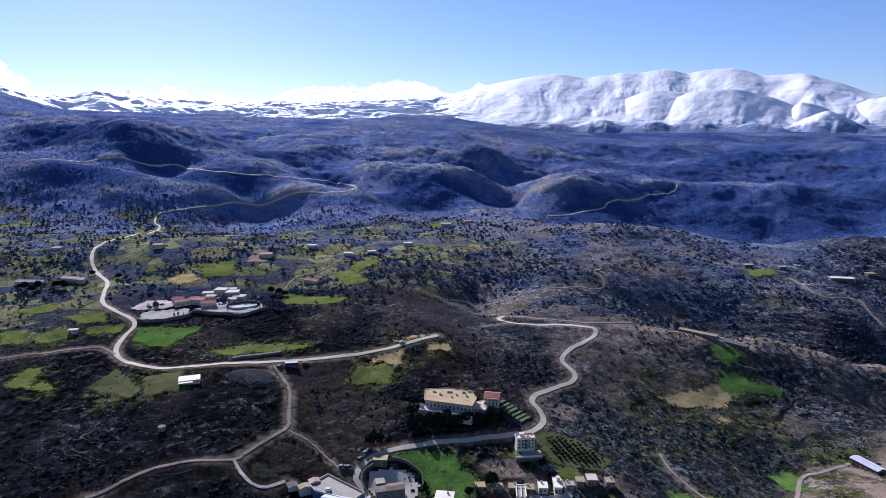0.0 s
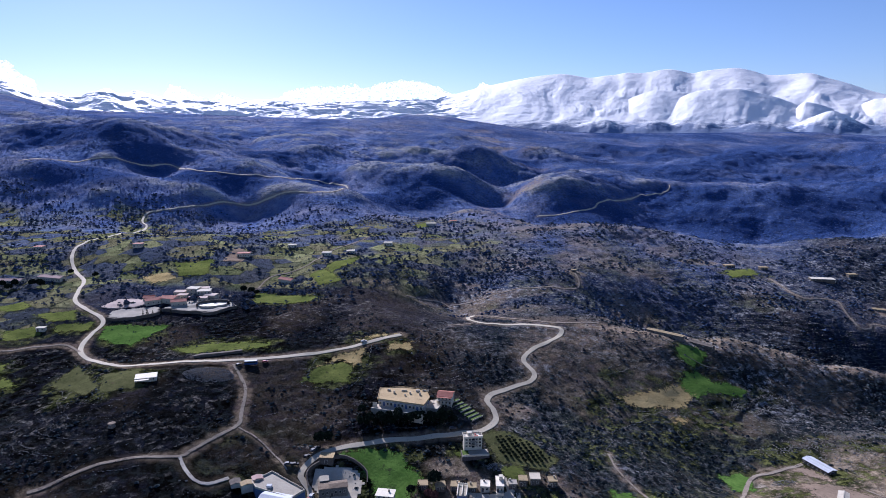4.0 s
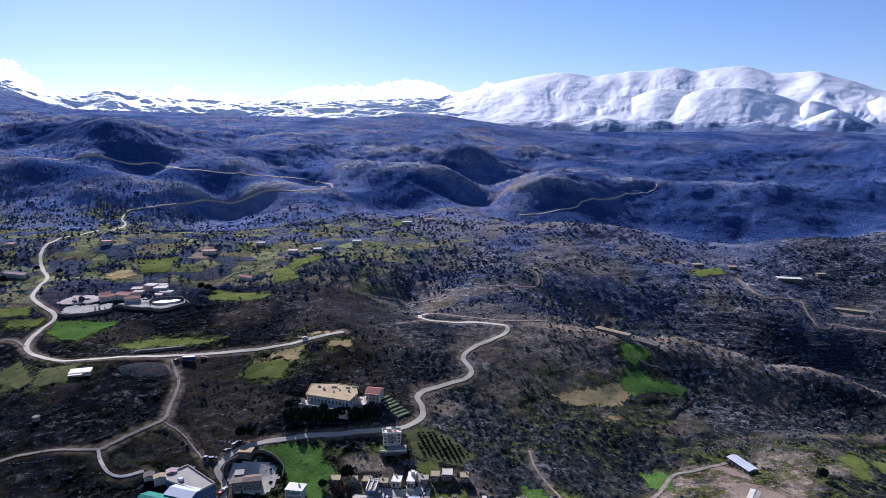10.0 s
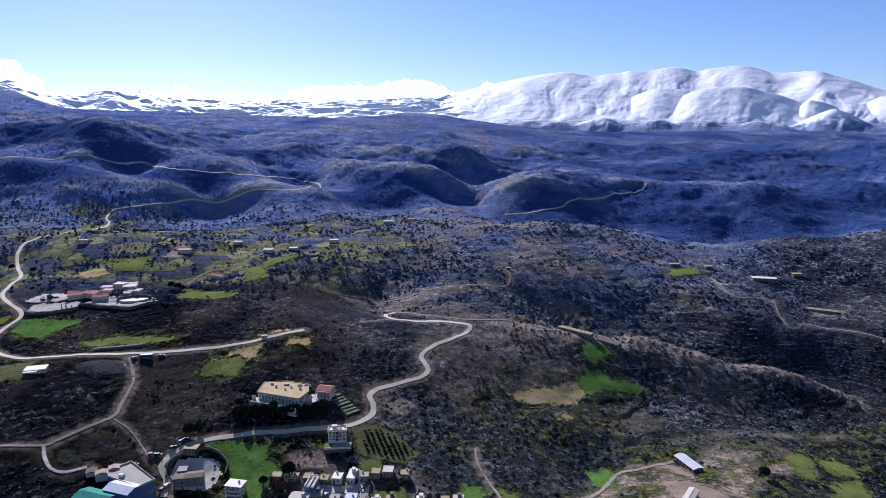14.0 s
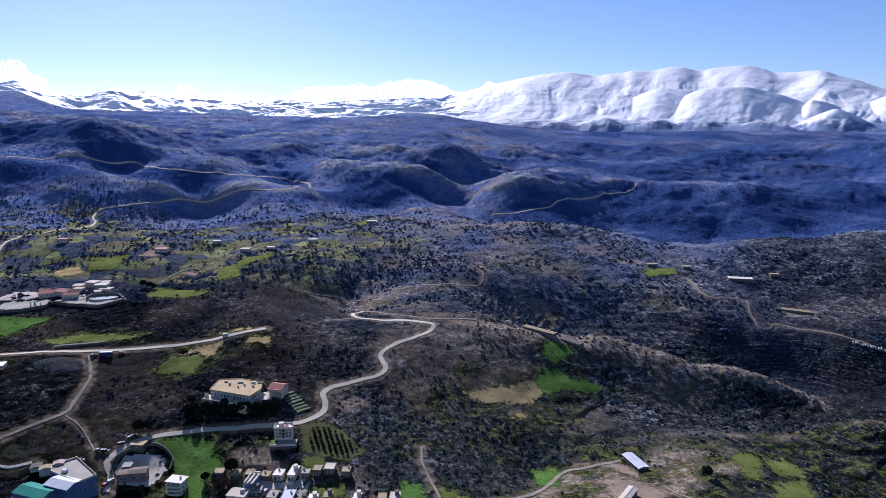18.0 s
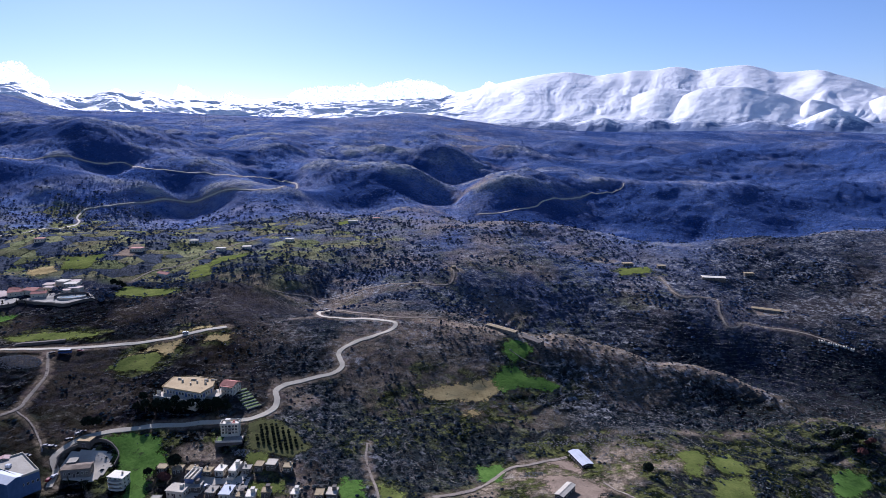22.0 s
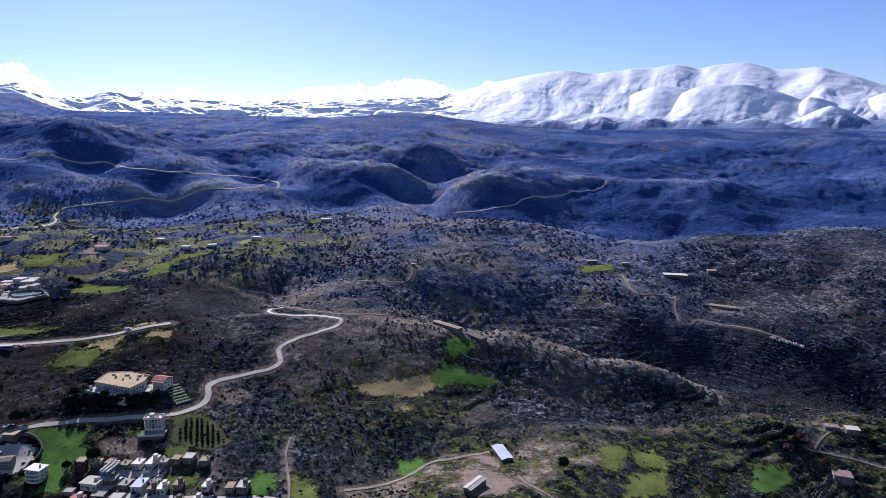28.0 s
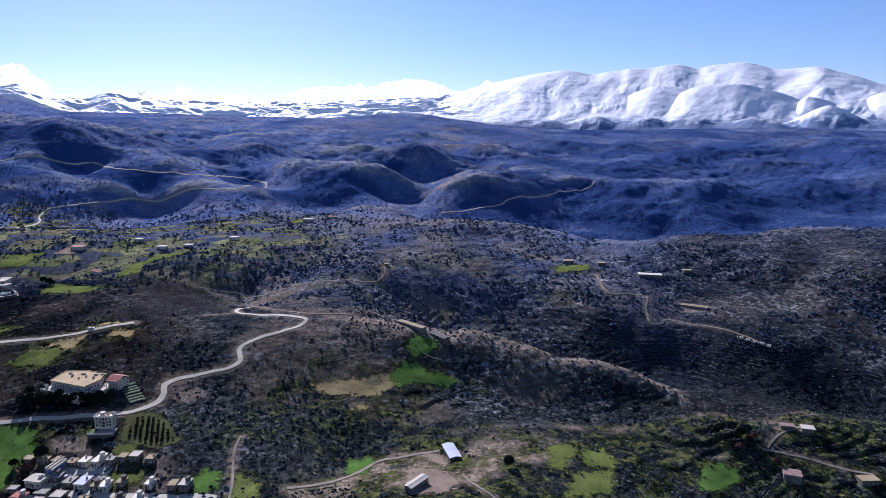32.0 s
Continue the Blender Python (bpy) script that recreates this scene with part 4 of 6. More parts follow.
FIELD_LABEL = {"young_crop": "bright green field of young grass", "meadow": "olive-green meadow with worn patches",
               "dry_grass": "yellowish dry grass plot", "bare_plot": "bare reddish earth plot", "grove_floor": "dry grassy floor of the olive grove"}


def build_field(kind, poly):
    p = np.array(poly, float)
    (x0, y0), (x1, y1) = p.min(0), p.max(0)
    step = max(1.2, (y0 + y1) / 2 * 0.004)
    x, y = np.meshgrid(np.arange(x0 - 6, x1 + 6 + step, step), np.arange(y0 - 6, y1 + 6 + step, step))
    fx, fy = x.ravel(), y.ravel()
    z = height(fx, fy).reshape(x.shape) + 0.10 + 0.0004 * y0
    ob = grid_mesh("field", x, y, z, M_FIELD[kind], {"depth": depth_in(poly, fx, fy).reshape(x.shape)})
    return tagged(ob, FIELD_LABEL[kind], "field", "fields", "structure")


for kind, poly in FIELDS:
    build_field(kind, poly)


# ================= mountains and clouds =================
def ridge_line(rows):
    """A crest as (turn, height) rows, evenly sampled through a smooth line."""
    rows = [(rows[0][0] - 2.0, 165)] + rows + [(rows[-1][0] + 2.0, 165)]
    q = eased([(a, z / 10.0) for a, z in rows], 0.25)
    order = np.argsort(q[:, 0], kind="stable")
    return q[order, 0], q[order, 1] * 10.0


# crests from the back of the range to its foot: depth, fall before it, fall behind it, ribs, then (turn, height) rows
RANGES = [
    (0.96, 0.9, 0.2, 26, [(-9.4, 248), (-4.5, 332), (-1.7, 382), (-0.2, 431), (1.2, 464), (3.7, 517), (7.2, 576), (9.3, 599), (10.7, 602), (12.6, 576), (13.8, 587), (14.9, 595), (15.7, 607), (17.1, 605), (18.7, 624), (19.7, 619), (20.9, 595), (21.9, 610), (24.1, 622), (25.4, 601), (26.4, 573), (27.8, 569), (29.4, 575), (30.6, 543), (32.0, 505), (34.0, 442), (36.7, 387), (41.3, 347)]),
    (0.9, 0.8, 0.2, 22, [(-48.1, 467), (-43.3, 466), (-38.2, 453), (-36.1, 443), (-34.4, 458), (-33.9, 463), (-32.7, 428), (-31.9, 400), (-30.6, 403), (-29.3, 386), (-28.3, 409), (-27.2, 444), (-26.1, 414), (-24.9, 428), (-23.7, 405), (-22.4, 382), (-19.5, 387), (-16.2, 392), (-13.7, 396), (-12.5, 378), (-7.2, 399), (-3.6, 401), (-1.7, 406), (0.5, 391), (3.5, 345), (7.0, 290)]),
    (0.62, 0.4, 0.16, 9, [(12.3, 250), (13.2, 328), (13.8, 374), (14.3, 405), (15.0, 415), (16.0, 411), (17.4, 372), (19.2, 303)]),
    (0.6, 0.45, 0.18, 16, [(12.3, 250), (13.8, 310), (15.1, 372), (16.3, 416), (17.8, 452), (19.1, 451), (20.4, 433), (22.2, 368), (24.4, 268)]),
    (0.52, 0.42, 0.18, 20, [(16.1, 249), (18.1, 309), (19.8, 391), (21.0, 428), (22.3, 443), (24.4, 446), (25.8, 422), (27.3, 392), (28.7, 348), (29.9, 295), (31.1, 240)]),
    (0.46, 0.25, 0.14, 8, [(27.6, 248), (28.8, 350), (29.5, 361), (30.8, 330), (32.1, 277), (33.2, 234)]),
    (0.56, 0.35, 0.16, 10, [(30.7, 250), (31.9, 304), (33.1, 360), (34.0, 382), (35.7, 393), (38.3, 360), (42.7, 287)]),
    (0.22, 0.2, 0.14, 20, [(27.3, 208), (28.4, 233), (29.7, 282), (30.9, 305), (32.2, 270), (33.1, 241), (34.6, 220)]),
    (0.14, 0.14, 0.12, 14, [(1.4, 227), (5.4, 237), (8.4, 250), (11.3, 238), (13.7, 259), (15.6, 233), (17.8, 254), (19.6, 237), (21.4, 251), (23.5, 231), (25.6, 242), (27.6, 224)]),
]


def build_mountains():
    turn = np.linspace(-50, 50, 1300)
    out = np.linspace(0, 1, 240)
    a, s = np.meshgrid(turn, out)
    r = 3300 + 1540 * s
    x, y = r * np.sin(np.radians(a)), r * np.cos(np.radians(a))
    fx, fy, fa, fs = x.ravel(), y.ravel(), a.ravel(), s.ravel()
    base = 165 + 20 * fs
    z = base + 0 * fs
    wander = 0.5 * vnoise(fx / 260, fy / 260, 103)
    for k, (deep, fore, aft, ribs, rows) in enumerate(RANGES):
        ca, cz = ridge_line(rows)
        ahead = deep - fs
        bend = fa + wander * np.clip(ahead * 4, 0, 1) + (1.6 if deep > 0.9 else 1.0) * np.clip(ahead, 0, 1) * np.tanh((ca.mean() - fa) / 6.0)
        top = np.interp(bend, ca, cz, left=150, right=150)
        fall = np.where(ahead > 0, np.clip(1 - ahead / fore, 0, 1), np.clip(1 + ahead / aft, 0, 1))
        soft = fall ** 1.3 * 0.8 + 0.2 * fall * fall * (3 - 2 * fall)
        flank = 4 * soft * (1 - soft)
        gully = 0.9 * fbm((fa + 1.5 * wander + 3.0 * ahead) / 2.6, fs * 1.3 + k, 2, 109 + k) + 0.35 * fbm((fa + wander) / 0.8, fs * 5 + k, 3, 119 + k) * ramp(fbm(fx / 300, fy / 300, 2, 121 + k), -0.1, 0.5) + 0.16 * np.abs(fbm((fa + wander + 2.5 * ahead) / 1.0, fs * 2.2 + k, 3, 129 + k))
        shoulder = base + np.maximum(top - base, 0) * soft + flank * ribs * gully * ramp(top - base, 0, 80)
        blend = ramp(shoulder - z, -6, 6)
        z = z * (1 - blend) + shoulder * blend
    low = 1 - ramp(fa, -2, 4)
    wave = np.sin(np.pi * np.clip(fs, 0, 1)) ** 0.7
    z = z + low * wave * (30 * fbm((fx + 0.5 * fy) / 260, fy / 110, 5, 112, True) + 8)
    foot = 1 - ramp(fs, 0.1, 0.4)
    z = z + (5 + 12 * foot) * fbm(fx / 130, fy / 130, 4, 108) * wave + (1.5 + 4 * foot) * fbm(fx / 45, fy / 45, 4, 110) * wave
    ob = grid_mesh("backdrop_mountains", x, y, z.reshape(a.shape), M_SNOW)
    return tagged(ob, "distant snow-covered mountain range with bare rocky foothills", "mountain range", kind="structure")


build_mountains()


def lump_template(n=2):
    bm = bmesh.new()
    bmesh.ops.create_icosphere(bm, subdivisions=n, radius=1)
    v = np.array([q.co for q in bm.verts])
    f = np.array([[q.index for q in t.verts] for t in bm.faces])
    bm.free()
    return v, f


def joined_mesh(name, verts, faces, material, smooth=False):
    me = bpy.data.meshes.new(name)
    me.vertices.add(len(verts))
    me.vertices.foreach_set("co", verts.astype(np.float32).ravel())
    me.loops.add(faces.size)
    me.loops.foreach_set("vertex_index", faces.astype(np.int32).ravel())
    me.polygons.add(len(faces))
    me.polygons.foreach_set("loop_start", np.arange(0, faces.size, faces.shape[1], dtype=np.int32))
    me.update(calc_edges=True)
    me.polygons.foreach_set("use_smooth", np.full(len(faces), smooth))
    me.materials.append(material)
    return new(name, me)


def lumps(name, at, size, material, template, jitter=0.25, squash=0.8, seed=1, smooth=False):
    """Many uneven lumps in one mesh: places (n, 3), sizes (n,) or (n, 3)."""
    rng = np.random.default_rng(seed)
    v, f = template
    n = len(at)
    size = np.asarray(size, float)
    if size.ndim == 1:
        size = np.stack([size, size, size * squash], -1)
    spin = rng.uniform(0, 2 * np.pi, n)
    c, s = np.cos(spin)[:, None], np.sin(spin)[:, None]
    p = v[None] * (1 + jitter * rng.uniform(-1, 1, (n, len(v), 1)))
    p = np.stack([p[:, :, 0] * c - p[:, :, 1] * s, p[:, :, 0] * s + p[:, :, 1] * c, p[:, :, 2]], -1)
    p = p * size[:, None] + at[:, None]
    faces = f[None] + (np.arange(n) * len(v))[:, None, None]
    return joined_mesh(name, p.reshape(-1, 3), faces.reshape(-1, f.shape[1]), material, smooth)


def build_cloud(rows, low, count, seed):
    """A bank of billows under an outline of (turn, height) rows."""
    rng = np.random.default_rng(seed)
    ca, cz = np.array([q[0] for q in rows], float), np.array([q[1] for q in rows], float)
    a = rng.uniform(ca[0], ca[-1], count)
    top = np.interp(a, ca, cz) + 9 * vnoise(a * 1.7, a * 0 + seed, 5)
    v = rng.uniform(0, 1, count) ** 0.55
    size = (8 + 20 * rng.uniform(0, 1, count) ** 2) * (1.2 - 0.55 * v) * np.clip((top - low) / 90, 0.35, 1)
    z = low + np.maximum(top - low - size, 0) * v
    r = 4890 + rng.uniform(-22, 22, count)
    a = np.radians(a)
    at = np.stack([r * np.sin(a), r * np.cos(a), z], -1)
    ob = lumps("backdrop_cloud", at, size, M_CLOUD, lump_template(2), 0.10, 0.8, seed, True)
    return tagged(ob, "sunlit white cumulus cloud bank behind the mountains, with an added glow", "cloud", kind="structure")


build_cloud([(-14.3, 395), (-13.6, 468), (-12.9, 494), (-10.8, 525), (-9.1, 515), (-7.6, 542), (-7.1, 518), (-4.9, 553), (-3.7, 574), (-1.5, 564), (-0.2, 523), (0.8, 483), (2.3, 458)], 330, 1500, 1)
build_cloud([(2.4, 462), (3.0, 516), (3.5, 561), (4.1, 545), (4.7, 492)], 400, 160, 4)
build_cloud([(-23.2, 381), (-22.8, 469), (-22.6, 516), (-21.9, 487), (-20.9, 447), (-19.7, 411), (-19.2, 423), (-18.7, 467), (-17.8, 441), (-16.9, 407)], 330, 520, 2)
build_cloud([(-40.5, 554), (-37.4, 603), (-35.5, 601), (-34.2, 608), (-33.2, 614), (-32.9, 568), (-32.7, 531), (-32.2, 515), (-31.8, 510), (-31.7, 455)], 420, 900, 3)

# ================= scrub, rocks and far trees =================
def free_of(x, y, gap=2.0):
    return (near_route(x, y) > gap) & ~in_fields(x, y)


def scatter(count, y0, y1, seed, spread=0.86, power=1.0):
    """Places in the wedge of land before the walk, denser near by."""
    rng = np.random.default_rng(seed)
    y = y0 * (y1 / y0) ** (rng.uniform(0, 1, count) ** power)
    x = rng.uniform(-spread, spread, count) * (y + 170)
    return x, y, rng


LUMP, GEM = lump_template(1), lump_template(1)


def octa():
    v = np.array([(0, 0, 1.1), (1, 0, 0.1), (0.3, 0.95, 0), (-0.8, 0.6, 0.1), (-0.8, -0.6, 0), (0.3, -0.95, 0.1), (0, 0, -0.5)], float)
    f = np.array([(0, 1, 2), (0, 2, 3), (0, 3, 4), (0, 4, 5), (0, 5, 1), (6, 2, 1), (6, 3, 2), (6, 4, 3), (6, 5, 4), (6, 1, 5)])
    return v, f


def build_scrub():
    for count, seed, small, large, label in ((40000, 7, 0.22, 0.6, "low dark evergreen scrub bushes scattered over the slopes"), (48000, 9, 0.45, 1.35, "dense dark bushes and small oaks on the stony slopes"), (26000, 12, 0.9, 1.9, "dark round oaks and junipers on the middle hills")):
        x, y, rng = scatter(count, 265 if seed < 12 else 540, 1050, seed)
        thick = fbm(x / 60, y / 60, 3, 131) + 0.5 * vnoise(x / 14, y / 14, 133)
        if seed == 12:
            thick = 1.3 * thick + 0.3 * ramp(x, -160, 0) - 0.55
        elif seed == 9:
            thick = thick + 0.5 * ramp(x, -80, 60) - 0.4 - 0.35 * ramp(y, 500, 570)
        else:
            thick = thick + 0.3 * ramp(x, -80, 60) - 0.25
        ok = ((near_route(x, y) > 2) & (~in_fields(x, y) | (rng.uniform(0, 1, len(x)) < 0.12))) & (thick > rng.uniform(-0.5, 0.5, len(x)))
        ok &= (np.minimum(np.hypot((x - 112) / 40, (y - 322) / 28), np.hypot((x - 165) / 40, (y - 346) / 22)) > rng.uniform(0.5, 1.1, len(x)))
        ok &= np.hypot((x + 325) / 55, (y - 521) / 24) > 1        # the paved plazas
        hill = ramp(x + 0.5 * (350 - y), 20, 120) * (1 - ramp(y - 383 - 0.21 * (x - 164), -6, 4))
        ok &= rng.uniform(0, 1, len(x)) > 0.7 * hill * ramp(vnoise(x / 16, y / 16, 134), -0.5, 0.3)
        x, y = x[ok], y[ok]
        size = rng.uniform(small, large, len(x)) * (0.75 + 0.7 * rng.uniform(0, 1, len(x)) ** 4) * (0.75 + y / 1400)
        at = np.stack([x, y, height(x, y) + size * 0.25], -1)
        ob = lumps("scrub", at, size, M_HAZED_OAK if seed == 12 else M_BUSH, octa(), 0.4, 0.6, seed + 1)
        tagged(ob, label, "scrub", kind="stuff")


def build_rocks():
    x, y, rng = scatter(50000, 265, 1000, 17)
    st = fbm(x / 70, y / 70, 4, 66)
    ok = free_of(x, y, 1) & (st + 0.5 * ramp(x, -60, 60) > rng.uniform(0.05, 0.8, len(x)))
    x, y = x[ok], y[ok]
    size = rng.uniform(0.12, 0.5, len(x)) * (0.7 + 1.2 * rng.uniform(0, 1, len(x)) ** 6) * (0.8 + y / 1200)
    at = np.stack([x, y, height(x, y) + size * 0.1], -1)
    ob = lumps("rocks", at, size, M_ROCK, octa(), 0.35, 0.6, 18)
    tagged(ob, "pale grey limestone rocks strewn over the scrub slopes", "rocks", kind="stuff")


def build_far_trees():
    x, y, rng = scatter(64000, 900, 2800, 27, 0.8)
    thick = fbm(x / 160, y / 160, 3, 141)
    ok = free_of(x, y, 3) & (thick > rng.uniform(-0.6, 0.5, len(x)))
    x, y = x[ok], y[ok]
    size = rng.uniform(0.5, 1.35, len(x)) * (0.6 + y / 2600)
    at = np.stack([x, y, height(x, y) + size * 0.5], -1)
    ob = lumps("far_trees", at, np.stack([1.35 * size, 1.35 * size, 0.7 * size], -1), M_HAZED_WOOD, octa(), 0.3, 0.7, 28)
    tagged(ob, "dark evergreen trees and shrubs dotting the far hills", "trees", kind="stuff")


build_scrub()
build_rocks()
build_far_trees()

# ================= helpers for things =================
def ground_z(x, y):
    return float(height(np.array([x], float), np.array([y], float))[0])


def mesh_of(bm, name, material):
    me = bpy.data.meshes.new(name)
    bmesh.ops.recalc_face_normals(bm, faces=bm.faces)
    bm.to_mesh(me)
    bm.free()
    me.materials.append(material)
    return me


def part(name, bm, material, parent, label="", at=None):
    """Links a bmesh (or a mesh) as one mesh object under a thing or a part."""
    ob = new(name, bm if isinstance(bm, bpy.types.Mesh) else mesh_of(bm, name, material))
    ob.parent = parent
    if at is not None:
        ob.matrix_basis = at
    if label:
        ob["label"] = label
    return ob


def thing(name, x, y, z, turn, label, category, group=""):
    ob = new(name)
    ob.matrix_world = pose(x, y, z, 0, 0, turn)
    return tagged(ob, label, category, group)


def box(bm, x0, x1, y0, y1, z0, z1):
    v = [bm.verts.new(p) for p in ((x0, y0, z0), (x1, y0, z0), (x1, y1, z0), (x0, y1, z0), (x0, y0, z1), (x1, y0, z1), (x1, y1, z1), (x0, y1, z1))]
    for f in ((3, 2, 1, 0), (4, 5, 6, 7), (0, 1, 5, 4), (1, 2, 6, 5), (2, 3, 7, 6), (3, 0, 4, 7)):
        bm.faces.new([v[i] for i in f])


def boxes(*rows):
    bm = bmesh.new()
    for r in rows:
        box(bm, *r)
    return bm


def soft_box(x0, x1, y0, y1, z0, z1, edge=0.08):
    bm = boxes((x0, x1, y0, y1, z0, z1))
    bmesh.ops.bevel(bm, geom=bm.edges[:], offset=edge, segments=1, affect="EDGES")
    return bm


def prism(points, z0, z1):
    """An upright prism over a footprint."""
    bm = bmesh.new()
    low, top = [bm.verts.new((x, y, z0)) for x, y in points], [bm.verts.new((x, y, z1)) for x, y in points]
    bm.faces.new(low[::-1]), bm.faces.new(top)
    n = len(points)
    for i in range(n):
        j = (i + 1) % n
        bm.faces.new((low[i], low[j], top[j], top[i]))
    return bm


def ring_wall(points, thick, z0, z1):
    """A parapet along a footprint, thickness inwards."""
    bm = bmesh.new()
    cx, cy = sum(p[0] for p in points) / len(points), sum(p[1] for p in points) / len(points)
    inner = []
    for x, y in points:
        d = math.hypot(x - cx, y - cy)
        inner.append((x + (cx - x) / d * thick * 1.3, y + (cy - y) / d * thick * 1.3))
    n = len(points)
    v = [[bm.verts.new((x, y, z)) for x, y in ring] for ring, z in ((points, z0), (points, z1), (inner, z1), (inner, z0))]
    for a, b in zip(v, v[1:] + v[:1]):
        for i in range(n):
            j = (i + 1) % n
            bm.faces.new((a[i], a[j], b[j], b[i]))
    return bm


WINDOW_MESH = {}


def window_mesh(w, h):
    key = (round(w, 1), round(h, 1))
    if key not in WINDOW_MESH:
        t = 0.12
        f = boxes((-w / 2, -w / 2 + t, -0.10, 0.05, 0, h), (w / 2 - t, w / 2, -0.10, 0.05, 0, h), (-w / 2 + t, w / 2 - t, -0.10, 0.05, h - t, h),
                  (-w / 2 - 0.1, w / 2 + 0.1, -0.16, 0.05, -0.1, 0), (-0.04, 0.04, -0.08, 0.05, 0, h - t))
        p = boxes((-w / 2 + t, w / 2 - t, -0.04, 0.04, 0, h - t))
        WINDOW_MESH[key] = (mesh_of(f, "window", M_WHITE), mesh_of(p, "pane", M_GLASS))
    return WINDOW_MESH[key]


def add_window(parent, x, y, z, turn, w, h):
    frame_mesh, pane_mesh = window_mesh(w, h)
    win = part("window", frame_mesh, None, parent, at=pose(x, y, z, 0, 0, turn))
    part("pane", pane_mesh, None, win, "dark glass pane")
    return win


def add_door(parent, x, y, z, turn, w=1.1, h=2.1, material=None):
    d = part("door", boxes((-w / 2, w / 2, -0.07, 0.05, 0, h)), material or M_WOOD, parent, "dark painted door", pose(x, y, z, 0, 0, turn))
    part("door_frame", boxes((-w / 2 - 0.12, -w / 2, -0.12, 0.05, 0, h + 0.12), (w / 2, w / 2 + 0.12, -0.12, 0.05, 0, h + 0.12), (-w / 2, w / 2, -0.12, 0.05, h, h + 0.12)), M_WHITE, d)
    return d


def windows_row(parent, x0, x1, y, z, n, turn, w, h, skip=()):
    for i in range(n):
        if i not in skip:
            s = x0 + (x1 - x0) * (i + 0.5) / n
            if turn == 0:
                add_window(parent, s, y, z, 0, w, h)
            else:
                add_window(parent, y, s, z, turn, w, h)


def water_tank(parent, x, y, z, size=0.5):
    bm = bmesh.new()
    bmesh.ops.create_cone(bm, cap_ends=True, segments=12, radius1=size, radius2=size * 0.95, depth=size * 1.9, matrix=pose(0, 0, size * 1.25))
    box(bm, -size * 0.8, size * 0.8, -size * 0.8, size * 0.8, 0, size * 0.3)
    return part("water_tank", bm, M_CONCRETE, parent, "pale rooftop water tank", pose(x, y, z))


def roof_slab(w, d, over, z, thick=0.25):
    bm = boxes((-w / 2 - over, w / 2 + over, -d / 2 - over, d / 2 + over, z, z + thick))
    return bm


def gable(w, d, over, z, rise, thick=0.18):
    """A ridged roof, the ridge along y."""
    bm = bmesh.new()
    a, b = w / 2 + over, d / 2 + over
    prof = [(-a, z), (0, z + rise), (a, z), (a, z - thick), (0, z + rise - thick), (-a, z - thick)]
    f, k = [bm.verts.new((x, -b, q)) for x, q in prof], [bm.verts.new((x, b, q)) for x, q in prof]
    bm.faces.new(f), bm.faces.new(k[::-1])
    for i in range(6):
        j = (i + 1) % 6
        bm.faces.new((f[i], k[i], k[j], f[j]))
    return bm


def gable_walls(w, d, h, rise, deep=2.0):
    bm = bmesh.new()
    prof = [(-w / 2, -deep), (w / 2, -deep), (w / 2, h), (0, h + rise), (-w / 2, h)]
    f, k = [bm.verts.new((x, -d / 2, q)) for x, q in prof], [bm.verts.new((x, d / 2, q)) for x, q in prof]
    bm.faces.new(f), bm.faces.new(k[::-1])
    for i in range(5):
        j = (i + 1) % 5
        bm.faces.new((f[i], k[i], k[j], f[j]))
    return bm


# ================= village houses =================
VILLAGE = [
    (-104, 307.5, 4.9, 5.0, 2.4, "brown"),
    (-95.1, 306.6, 5.1, 5.0, 2.3, "brown"),
    (-87.4, 306.5, 4.2, 5.0, 2.3, "brown"),
    (-78.8, 305.9, 4.4, 5.0, 2.6, "brown"),
    (-71.9, 306.4, 4.6, 5.8, 2.9, "white"),
    (-64.3, 307.0, 3.8, 9.4, 3.3, "white"),
    (-57.7, 306.6, 4.0, 4.3, 2.9, "dark"),
    (-52, 309.3, 4.2, 5.0, 3.2, "brown"),
    (-45.6, 310.5, 5.1, 5.8, 3.2, "pale"),
    (-36.6, 309.1, 4.2, 5.0, 3.2, "brown"),
    (-81.3, 294.3, 6.9, 5.8, 2.5, "dark"),
    (-71, 290.9, 4.8, 6.5, 2.5, "dark"),
    (-62.6, 288.9, 5.5, 8.6, 2.9, "grey"),
    (-54.6, 285.9, 3.6, 4.3, 2.9, "brown"),
    (-49.8, 287.2, 4.4, 6.5, 3.0, "white"),
    (-42.7, 289.8, 4.3, 5.0, 2.9, "brown"),
    (-28, 290.1, 3.5, 5.0, 2.5, "white"),
    (-15.4, 289.5, 4.0, 5.8, 2.9, "brown"),
    (-8.9, 289.6, 5.0, 6.5, 3.6, "pale"),
    (-97.3, 284.7, 4.6, 3.6, 2.2, "dark"),
    (-89.7, 278.7, 6.8, 5.0, 2.6, "orange"),
    (-80.4, 282.0, 6.2, 4.3, 2.5, "dark"),
    (-69.9, 279.2, 6.1, 5.8, 2.7, "pale"),
    (-37.8, 276.8, 4.2, 5.0, 2.9, "brown"),
    (-28.5, 278.2, 3.9, 5.0, 2.9, "white"),
    (-78, 274.3, 5.0, 5.0, 2.9, "pale"),
    (-54.9, 274.5, 4.9, 5.8, 2.9, "brown"),
]
